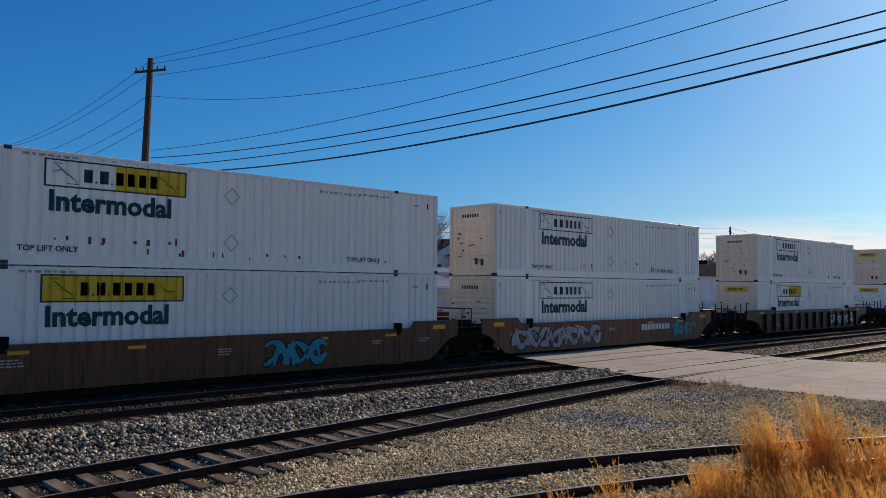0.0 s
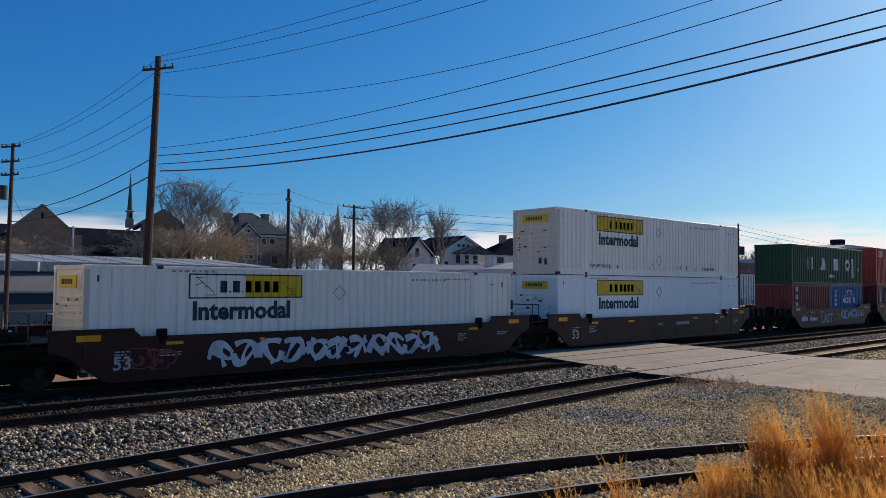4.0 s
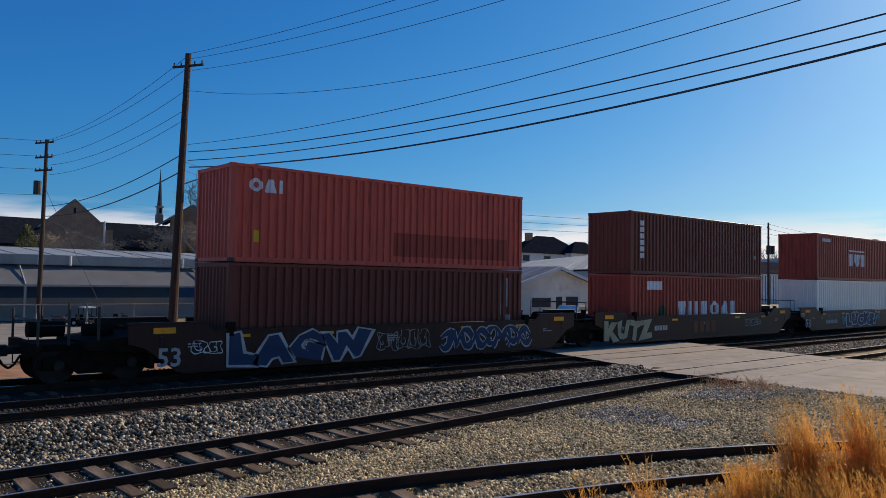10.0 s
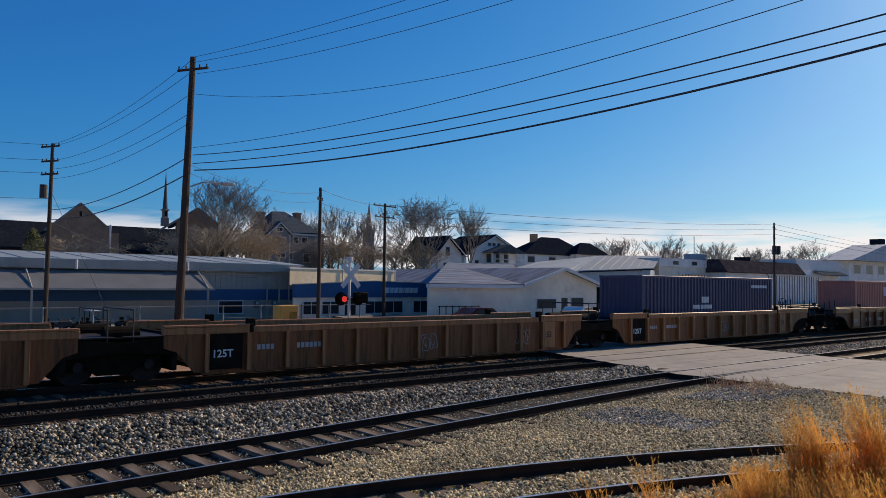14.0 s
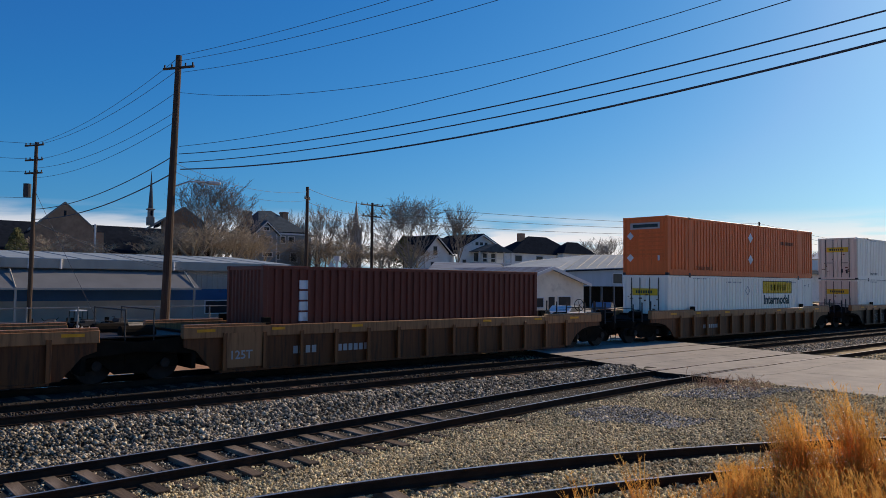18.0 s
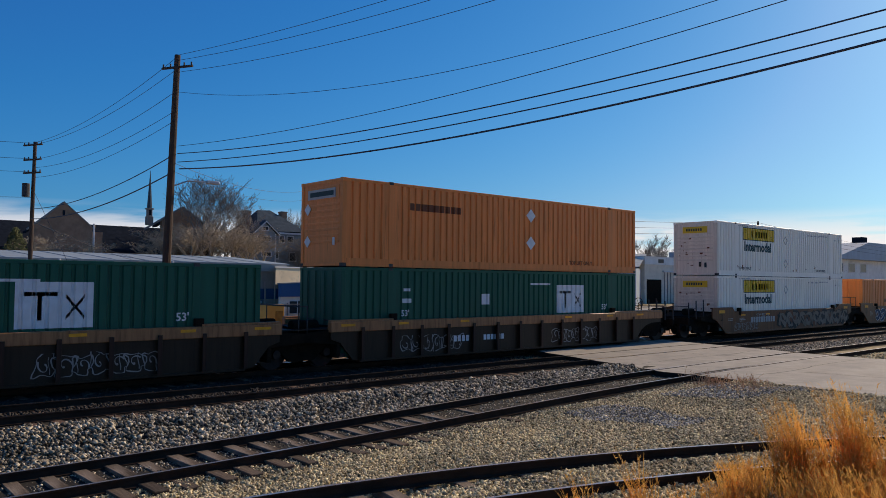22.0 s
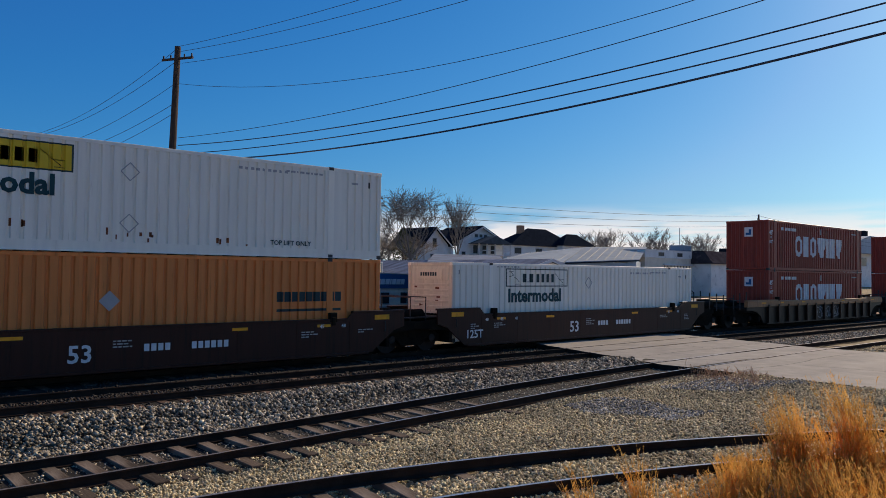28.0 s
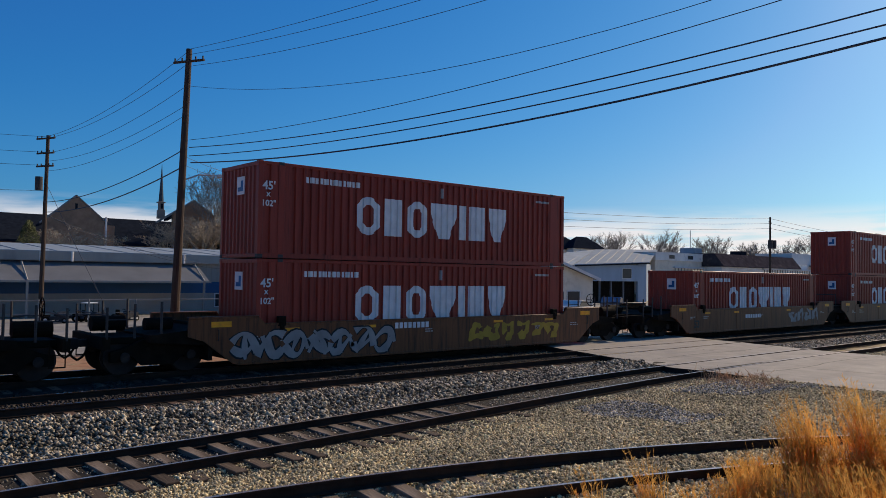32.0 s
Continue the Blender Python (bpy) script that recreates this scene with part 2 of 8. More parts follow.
ROAD_L, ROAD_R = 21.1, 31.2


def bumps(x, y):
    return 0.035 * noise.noise((x * 0.6, y * 0.6, 0))


def make_ground():
    xs = [-3000, -600, -150, -60, -25] + [-12 + 0.6 * i for i in range(150)] + [90, 130, 300, 900, 4000]
    ys = [-3000, -600, -120, -40, -15, -6] + [-2 + 0.4 * i for i in range(82)] + [34, 42, 60, 70, 75, 80, 85, 90, 95, 120, 180, 300, 900, 4000]
    vs, fs = [], []
    for y in ys:
        for x in xs:
            z = ground_z(x, y)
            if -12 < x < 78 and -2 < y < 31:
                z += bumps(x, y)
            if abs(x) > 140 or y > 60:
                z = -0.6
            if y > 68 and -150 < x < 200:
                u = min(1.0, (y - 68) / 22)
                z += 4.6 * u * u * (3 - 2 * u)
            vs.append((x, y, z))
    w = len(xs)
    for j in range(len(ys) - 1):
        for i in range(w - 1):
            a = j * w + i
            fs.append((a, a + 1, a + w + 1, a + w))
    ob = new("ground", mesh_from("ground", vs, fs, [M["ground"]]))
    tagged(ob, "flat tan gravel ground beside the railway tracks", "ground", kind="structure")


make_ground()


def make_road():
    """The level crossing: a raised slab with the rails let into it, running away from the camera."""
    zt = 0.0
    bm = bmesh.new()
    n = 30

    def left(y):
        return 20.95 + (0.0 if y < 13.5 else (y - 13.5) * 0.30)

    def right(y):
        return 31.2 + (0 if y < 13 else (y - 13) * 0.20) + (0 if y > 11 else (11 - y) * 0.9)

    def slab(y0, y1, steps, zdrop=0.0):
        rows = []
        for i in range(steps + 1):
            y = y0 + (y1 - y0) * i / steps
            l, r = left(y), right(y)
            row = []
            for k in range(n + 1):
                x = l + (r - l) * k / n
                jag = (0.12 * noise.noise((y * 1.3, k, 3)) if k in (0, n) else 0)
                z = zt + 0.012 * noise.noise((x * 0.4, y * 0.4, 9)) - zdrop
                if y < 10:
                    z -= (10 - y) * 0.006
                row.append(bm.verts.new((x + jag, y, z)))
            lo = [bm.verts.new((row[0].co.x - 0.08, y, -0.5)), bm.verts.new((row[-1].co.x + 0.08, y, -0.5))]
            rows.append([lo[0]] + row + [lo[1]])
        for a, b in zip(rows, rows[1:]):
            for k in range(len(a) - 1):
                f = bm.faces.new((a[k], a[k + 1], b[k + 1], b[k]))
                f.material_index = 1 if k in (0, len(a) - 2) else 0
    # slabs between and beside the rails, with flangeways left open
    ry = []
    for c in (TRAIN_Y, MAIN_Y):
        ry += [c - 0.7175, c + 0.7175]
    sy = siding_y(26)
    ry += [sy - 0.7175, sy + 0.7175]
    cuts = sorted(ry)
    start = -25.0
    for c in cuts:
        slab(start, c - 0.038, 24 if start < -10 else 5)
        start = c + 0.075
    slab(start, 60.0, 14)
    bmesh.ops.recalc_face_normals(bm, faces=bm.faces[:])
    r = thing("road", bm, M["concrete"], "worn pale concrete road crossing the railway tracks", "road", kind="structure")
    # slab edge faces: dark gravel and the edge's shade, both put into the colour
    r.data.materials.append(M["dirt"])


make_road()


def road_seams():
    """Dark tar lines that wander over the slab."""
    rnd = random.Random(31)
    for pts in (((22.4, 15.2), (25.0, 15.35), (28.5, 15.15), (32.0, 15.4)), ((24.5, 10.6), (25.1, 8.0), (24.8, 4.0), (25.2, -2.0)), ((21.6, 11.2), (24.4, 11.0), (27.6, 11.25), (32.3, 11.0)),
                ((27.6, 16.7), (27.2, 15.6), (27.9, 14.6))):
        vs, fs = [], []
        for (xa, ya), (xb, yb) in zip(pts, pts[1:]):
            for k in range(8):
                u = k / 8
                x, y = xa + (xb - xa) * u + rnd.gauss(0, 0.03), ya + (yb - ya) * u + rnd.gauss(0, 0.03)
                d = Vector((ya - yb, xb - xa)).normalized() * rnd.uniform(0.012, 0.03)
                z = 0.012 * noise.noise((x * 0.4, y * 0.4, 9)) - (max(0.0, 10 - y) * 0.006) + 0.004
                vs += [(x - d.x, y - d.y, z), (x + d.x, y + d.y, z)]
        for i in range(len(vs) // 2 - 1):
            fs.append((2 * i, 2 * i + 2, 2 * i + 3, 2 * i + 1))
        me = mesh_from("tar_seam", vs, fs, [M["rubber"]])
        if me.polygons[0].normal.z < 0:
            me.flip_normals()
        tagged(new("tar_seam", me), "dark tar-filled seam across the concrete road", "road seam", kind="structure")


road_seams()


def make_bed():
    """The near-black bed of the two main lines, on both sides of the crossing."""
    for x0, x1 in ((-60, 21.6), (33.6, 190)):
        vs, fs = [], []
        n = 60 if x0 < 0 else 40
        ys = (16.5, 16.9, 18, 19, 20, 21, 22, 23, 24.3)
        for i in range(n + 1):
            x = x0 + (x1 - x0) * i / n
            for j, y in enumerate(ys):
                edge = 0.12 * noise.noise((x * 1.7, y, 5)) if j in (0, len(ys) - 1) else 0
                vs.append((x, y + edge, -0.185 + 0.01 * noise.noise((x * 3, y * 3, 1)) - (0.03 if j in (0, len(ys) - 1) else 0)))
        for i in range(n):
            for j in range(len(ys) - 1):
                a = i * len(ys) + j
                fs.append((a, a + len(ys), a + len(ys) + 1, a + 1))
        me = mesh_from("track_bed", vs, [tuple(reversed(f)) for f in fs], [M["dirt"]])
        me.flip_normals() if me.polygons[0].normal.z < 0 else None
        tagged(new("track_bed", me), "near-black bed of the main line tracks", "track bed", kind="structure")


make_bed()


def make_shoulder():
    """Near-black sheets under the ballast shoulder and along the siding's ties, painted as gap shade."""
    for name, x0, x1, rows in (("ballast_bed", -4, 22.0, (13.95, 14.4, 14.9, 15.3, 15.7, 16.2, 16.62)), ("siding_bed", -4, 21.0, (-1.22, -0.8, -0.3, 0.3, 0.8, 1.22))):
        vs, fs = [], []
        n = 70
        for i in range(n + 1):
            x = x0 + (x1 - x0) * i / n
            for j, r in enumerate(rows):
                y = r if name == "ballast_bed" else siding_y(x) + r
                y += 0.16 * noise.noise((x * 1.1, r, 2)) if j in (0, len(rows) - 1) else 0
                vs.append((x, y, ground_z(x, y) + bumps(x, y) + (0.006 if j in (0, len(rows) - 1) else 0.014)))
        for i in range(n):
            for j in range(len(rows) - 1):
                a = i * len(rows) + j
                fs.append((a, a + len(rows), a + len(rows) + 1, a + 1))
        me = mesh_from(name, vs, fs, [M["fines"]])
        tagged(new(name, me), "near-black sheet under the ballast, painted as shade between stones", "track bed", kind="structure")


make_shoulder()

RAIL_PROFILE = [(-0.07, -0.171), (0.07, -0.171), (0.07, -0.158), (0.014, -0.135), (0.012, -0.045), (0.036, -0.035), (0.036, -0.006),
                (0.028, -0.001), (-0.028, -0.001), (-0.036, -0.006), (-0.036, -0.035), (-0.012, -0.045), (-0.014, -0.135), (-0.07, -0.158)]


def rail_along(pts):
    """A rail swept along points (x, y, z of its head)."""
    bm = bmesh.new()
    rings = []
    for i, p in enumerate(pts):
        a, b = Vector(pts[max(i - 1, 0)]), Vector(pts[min(i + 1, len(pts) - 1)])
        d = (b - a).normalized()
        side = Vector((-d.y, d.x, 0))
        rings.append([bm.verts.new(Vector(p) + side * u + Vector((0, 0, v))) for u, v in RAIL_PROFILE])
    n = len(RAIL_PROFILE)
    for a, b in zip(rings, rings[1:]):
        for k in range(n):
            f = bm.faces.new((a[k], a[(k + 1) % n], b[(k + 1) % n], b[k]))
            f.material_index = 1 if k == 7 else 0
    bm.faces.new(rings[0])
    bm.faces.new(list(reversed(rings[-1])))
    bmesh.ops.recalc_face_normals(bm, faces=bm.faces[:])
    return bm


def track(label, centre, height, x0, x1, step, tie_x0, tie_x1, head, skip=(ROAD_L + 0.2, ROAD_R + 0.8), gap=0.53, sink=0.0):
    t = new("railroad_track")
    tagged(t, label, "railway track", "parallel railway tracks", "structure")
    xs = [x0 + step * i for i in range(int((x1 - x0) / step) + 1)]
    for s in (-0.7525, 0.7525):
        pts = []
        for x in xs:
            d = (centre(x + 0.1) - centre(x - 0.1)) / 0.2
            n = math.hypot(1, d)
            pts.append((x - s * d / n, centre(x) + s / n, height(x)))
        r = part("rail", rail_along(pts), M["rail"], t)
        r.data.materials.append(M[head])
    tie = to_mesh("tie", boxes((-0.115, 0.115, -1.42, 1.3, -0.35, -0.172), bevel=0.012), M["tie_dark" if head == "railhead" else "tie"])
    x, rnd = tie_x0, random.Random(5)
    while x < tie_x1:
        if not (skip[0] < x < skip[1]):
            d = math.degrees(math.atan((centre(x + 0.1) - centre(x - 0.1)) / 0.2))
            part("tie", tie, None, t, at=pose(x, centre(x) + rnd.uniform(-0.06, 0.06), height(x) - sink - (0.075 * min(1.0, max(0.0, (x - 7) / 8)) if sink < 0 else 0) + rnd.uniform(-0.03, 0.012), 0, rnd.uniform(-1, 1),
                                              d + rnd.uniform(-1.5, 1.5)))
        x += gap + rnd.uniform(-0.04, 0.04)
    return t


track("main line railway track under the moving train", lambda x: TRAIN_Y, lambda x: 0.0, -60, 190, 10, -4, 70, "railhead")
track("empty second main line track on grey ballast", lambda x: MAIN_Y, lambda x: 0.0, -60, 190, 10, -2, 70, "railhead")
track("low weathered siding track with worn wooden ties", siding_y, siding_z, -20, 120, 1.5, -2, 75, "railworn", sink=-0.045)
track("rusty curved spur track half sunk in gravel", spur_y, lambda x: 0.0, -6, 22, 0.6, 0, 21, "railworn", skip=(99, 100), sink=-0.006)


# ---- the train ----
KT = (0, 6, 12, 18, 23, 28, 32)
KV = (20.35, 20.3, 20.15, 20.2, 20.0, 19.8, 19.4)   # its speed in metres a second at those times
_t = np.linspace(0, 32, 3201)
_s = np.concatenate([[0.0], np.cumsum(np.interp((_t[1:] + _t[:-1]) / 2, KT, KV) * 0.01)])


def travel(t):
    return float(np.interp(t, _t, _s))


def back(d):
    return float(np.interp(d, _s, _t)) if d <= _s[-1] else 32.0 + (d - _s[-1]) / 20


WHEEL_R = 0.48
MOVERS, WHEELS = [], []
TEXTS = {}


def text_mesh(body, size, depth=0.004, bold=0.018, space=1.0):
    key = (body, size, bold, space)
    if key not in TEXTS:
        cu = bpy.data.curves.new("lettering", "FONT")
        cu.body, cu.size, cu.extrude, cu.resolution_u, cu.offset = body, size, depth / 2, 2, bold * size
        cu.space_character = space
        ob = bpy.data.objects.new("lettering", cu)
        scene.collection.objects.link(ob)
        dg = bpy.context.evaluated_depsgraph_get()
        TEXTS[key] = bpy.data.meshes.new_from_object(ob.evaluated_get(dg))
        TEXTS[key].materials.clear()
        bpy.data.objects.remove(ob)
    return TEXTS[key]


C = {  # container and car paints
    "white": paint("white_container_paint", (0.95, 0.89, 0.77), (0.42, 0.34, 0.26), 0.07, var=0.05),
    "reefer": paint("white_smooth_paint", (0.84, 0.89, 0.87), (0.4, 0.36, 0.3), 0.08, var=0.05),
    "cream": paint("cream_end_paint", (0.74, 0.66, 0.52), (0.30, 0.18, 0.10), 0.25),
    "green": paint("dark_green_paint", (0.010, 0.062, 0.032), (0.02, 0.03, 0.02), 0.2),
    "bottlegreen": paint("bottle_green_paint", (0.010, 0.098, 0.062), (0.02, 0.04, 0.03), 0.2),
    "lime": paint("bright_green_paint", (0.02, 0.24, 0.07), (0.03, 0.06, 0.03), 0.2),
    "red": paint("red_container_paint", (0.52, 0.082, 0.052), (0.15, 0.03, 0.025), 0.3),
    "coral": paint("faded_red_paint", (0.58, 0.105, 0.068), (0.17, 0.05, 0.04), 0.3),
    "maroon": paint("maroon_container_paint", (0.185, 0.036, 0.032), (0.075, 0.02, 0.017), 0.3),
    "brown": paint("brown_container_paint", (0.165, 0.045, 0.030), (0.07, 0.024, 0.018), 0.35),
    "rust": paint("rust_red_container_paint", (0.36, 0.066, 0.04), (0.12, 0.025, 0.02), 0.35),
    "brickred": paint("brick_red_container_paint", (0.28, 0.045, 0.029), (0.09, 0.018, 0.014), 0.35),
    "darkteal": paint("dark_navy_container_paint", (0.008, 0.036, 0.060), (0.010, 0.028, 0.04), 0.2),
    # dark blue made redder and lighter: haze put into the paint
    "slate": paint("hazed_blue_container_paint", (0.075, 0.072, 0.130), (0.04, 0.04, 0.06), 0.25),
    "navy": paint("navy_container_paint", (0.011, 0.040, 0.078), (0.015, 0.02, 0.04), 0.25),
    "royal": paint("royal_blue_container_paint", (0.009, 0.058, 0.135), (0.012, 0.03, 0.06), 0.25),
    "indigo": paint("deep_blue_container_paint", (0.012, 0.026, 0.078), (0.015, 0.02, 0.04), 0.25),
    "blue": paint("blue_container_paint", (0.010, 0.105, 0.28), (0.02, 0.05, 0.1), 0.2),
    "teal": paint("teal_container_paint", (0.016, 0.18, 0.185), (0.02, 0.08, 0.08), 0.25),
    "pink": paint("faded_pink_container_paint", (0.48, 0.185, 0.145), (0.3, 0.1, 0.08), 0.3),
    "orange": paint("orange_container_paint", (0.74, 0.16, 0.04), (0.25, 0.07, 0.02), 0.22),
    "amber": paint("amber_container_paint", (0.80, 0.258, 0.070), (0.36, 0.1, 0.02), 0.25),
}
W = {  # well car paints
    "ochre": paint("faded_ochre_car_paint", (0.175, 0.068, 0.028), (0.045, 0.024, 0.015), 0.5),
    "maroon": paint("dark_maroon_car_paint", (0.044, 0.014, 0.009), (0.016, 0.009, 0.007), 0.4),
    "plum": paint("sooty_plum_car_paint", (0.038, 0.016, 0.011), (0.018, 0.012, 0.010), 0.4),
    "black": paint("sooty_brown_black_car_paint", (0.034, 0.022, 0.013), (0.016, 0.011, 0.007), 0.4),
    "brown": paint("rusty_brown_car_paint", (0.155, 0.054, 0.019), (0.04, 0.02, 0.012), 0.5),
    "tan": paint("weathered_tan_car_paint", (0.25, 0.088, 0.030), (0.055, 0.03, 0.018), 0.48),
}
CHORD2 = paint("tan_chord_paint", (0.39, 0.165, 0.065), (0.14, 0.07, 0.035), 0.45)
CHORD = paint("yellowed_chord_paint", (0.38, 0.175, 0.075), (0.14, 0.065, 0.03), 0.45)

LEN = {"53": 16.15, "45": 13.72, "40": 12.19, "20": 6.06}
WID = {"53": 2.59, "45": 2.59, "40": 2.44, "20": 2.44}
CACHE = {}


def wave(L, flat_at, pitch, margin, depth=0.06, flat=0.42):
    """Corners (x, depth) of a corrugated sheet between two posts, flat where the lifting posts stand."""
    pts = []
    x = margin
    n = int((L - 2 * margin) / pitch)
    p = (L - 2 * margin) / n
    for i in range(n):
        x0 = margin + i * p
        if any(abs(x0 + p / 2 - f) < 0.24 for f in flat_at):
            pts += [(x0, 0.0), (x0 + p, 0.0)]
            continue
        pts += [(x0, 0.0), (x0 + flat * p, 0.0), (x0 + (flat + 0.09) * p, depth), (x0 + 0.91 * p, depth)]
    pts.append((L - margin, 0.0))
    return pts


def wave_of(kind, smooth=False):
    L = LEN[kind]
    if smooth:
        return [(0.12, 0.0), (L - 0.12, 0.0)]
    if kind == "53":
        return wave(L, (1.98, L - 1.98), 0.29, 0.14, 0.05, 0.62)
    if kind == "45":
        return wave(L, (0.76, L - 0.76), 0.28, 0.13)
    return wave(L, (), 0.278, 0.13)


def sheet(pts, y, z0, z1, sign):
    """A corrugated wall along x, its outer face at y; sign -1: it faces the viewer."""
    vs, fs = [], []
    for x, d in pts:
        vs += [(x, y - sign * d, z0), (x, y - sign * d, z1)]
    for i in range(len(pts) - 1):
        a = 2 * i
        fs.append((a, a + 2, a + 3, a + 1) if sign < 0 else (a, a + 1, a + 3, a + 2))
    n = len(vs)
    vs += [(pts[0][0], y - sign * 0.1, z0), (pts[-1][0], y - sign * 0.1, z0), (pts[-1][0], y - sign * 0.1, z1), (pts[0][0], y - sign * 0.1, z1)]
    fs.append((n, n + 3, n + 2, n + 1) if sign < 0 else (n, n + 1, n + 2, n + 3))
    return mesh_from("corrugated_sheet", vs, fs)


def patch(kind, smooth, rects, y):
    """Paint that follows the sheet's corrugation: upright-sided pieces (x0, x1, low, high, and low and high at x1 where they differ)."""
    pts = wave_of(kind, smooth)
    xs, ds = [p[0] for p in pts], [p[1] for p in pts]
    vs, fs = [], []
    for x0, x1, z0, z1, *right in rects:
        z2, z3 = right or (z0, z1)
        row = [x0] + [x for x in xs if x0 < x < x1] + [x1]
        base = len(vs)
        for x in row:
            d, u = float(np.interp(x, xs, ds)), (x - x0) / (x1 - x0)
            vs += [(x, y + d - 0.004, z0 + (z2 - z0) * u), (x, y + d - 0.004, z1 + (z3 - z1) * u)]
        for i in range(len(row) - 1):
            a = base + 2 * i
            fs.append((a, a + 2, a + 3, a + 1))
    return mesh_from("painted_mark", vs, fs)


def container_meshes(kind, H, smooth):
    key = (kind, H, smooth)
    if key in CACHE:
        return CACHE[key]
    L, B = LEN[kind], WID[kind]
    h = B / 2
    pts = wave_of(kind, smooth)
    m = {
        "near": sheet(pts, -h + 0.012, 0.14, H - 0.09, -1),
        "far": sheet(pts, h - 0.012, 0.14, H - 0.09, 1),
        "post": to_mesh("corner_post", boxes((-0.08, 0.08, -0.075, 0.075, 0.11, H - 0.11), bevel=0.012), None),
        "casting": to_mesh("corner_casting", boxes((-0.089, 0.089, -0.081, 0.081, -0.059, 0.059), bevel=0.01), None),
        "toprail": to_mesh("top_rail", boxes((0.16, L - 0.16, -0.03, 0.03, -0.05, 0.05), bevel=0.008), None),
        "botrail": to_mesh("bottom_rail", boxes((0.16, L - 0.16, -0.035, 0.035, 0.0, 0.27 if kind == "53" else 0.15), (0.16, L - 0.16, -0.075, 0.035, 0.0, 0.012)), None),
        "endrail": to_mesh("end_rail", boxes((-0.04, 0.04, -h + 0.15, h - 0.15, -0.06, 0.06), bevel=0.008), None),
        "roof": None, "floor": None, "end": None, "door": None, "nose": None,
    }
    bm = boxes((0.1, L - 0.1, -h + 0.05, h - 0.05, -0.02, 0.0))
    k = 0.6
    while k < L - 0.5 and not smooth:
        box_bm(bm, k, k + 0.12, -h + 0.1, h - 0.1, -0.01, 0.014)
        k += 0.45
    m["roof"] = to_mesh("roof_sheet", bm, None)
    bm = boxes((0.1, L - 0.1, -h + 0.05, h - 0.05, 0.14, 0.16))
    k = 0.3
    while k < L - 0.3:
        box_bm(bm, k, k + 0.06, -h + 0.06, h - 0.06, 0.03, 0.14)
        k += 0.6
    m["floor"] = to_mesh("floor_frame", bm, None)
    # corrugated end of a box, seen from -x
    n = 9
    w = (B - 0.3) / n
    vs, fs = [], []
    for i in range(n):
        y0 = -h + 0.15 + i * w
        for u, d in ((0, 0), (0.3, 0), (0.45, 0.045), (0.85, 0.045)):
            vs += [(d, y0 + u * w, 0.12), (d, y0 + u * w, H - 0.11)]
    vs += [(0, h - 0.15, 0.12), (0, h - 0.15, H - 0.11)]
    for i in range(len(vs) // 2 - 1):
        a = 2 * i
        fs.append((a, a + 1, a + 3, a + 2))
    m["end"] = mesh_from("end_sheet", vs, fs)
    # nose of a long domestic box: panel with raised horizontal ribs
    bm = boxes((0.01, 0.05, -h + 0.15, h - 0.15, 0.12, H - 0.11))
    m["nose_rib"] = to_mesh("nose_rib", boxes((-0.015, 0.012, -h + 0.24, h - 0.24, 0, 0.085), bevel=0.008), None)
    box_bm(bm, -0.012, 0.012, -h + 0.24, h - 0.24, H - 0.68, H - 0.22, bevel=0.006)
    m["nose"] = to_mesh("nose_panel", bm, None)
    bm = boxes((0.0, 0.05, 0.008, h - 0.15, 0.12, H - 0.11), bevel=0.006)
    for z in (0.55, 1.15, 1.75, 2.3):
        box_bm(bm, -0.012, 0.002, 0.10, h - 0.24, z, z + 0.05)
    m["door"] = to_mesh("door_leaf", bm, None)
    m["rod"] = to_mesh("lock_rod", rods(((0, 0, 0.14), (0, 0, H - 0.12), 0.022)), None)
    m["handle"] = to_mesh("rod_handle", boxes((-0.02, 0.015, -0.03, 0.36, -0.02, 0.02)), None)
    bmp = boxes((-0.11, 0.11, -0.022, 0.01, 0.15, H - 0.09), bevel=0.006)
    m["liftpost"] = to_mesh("lift_post", bmp, None)
    CACHE[key] = m
    return m


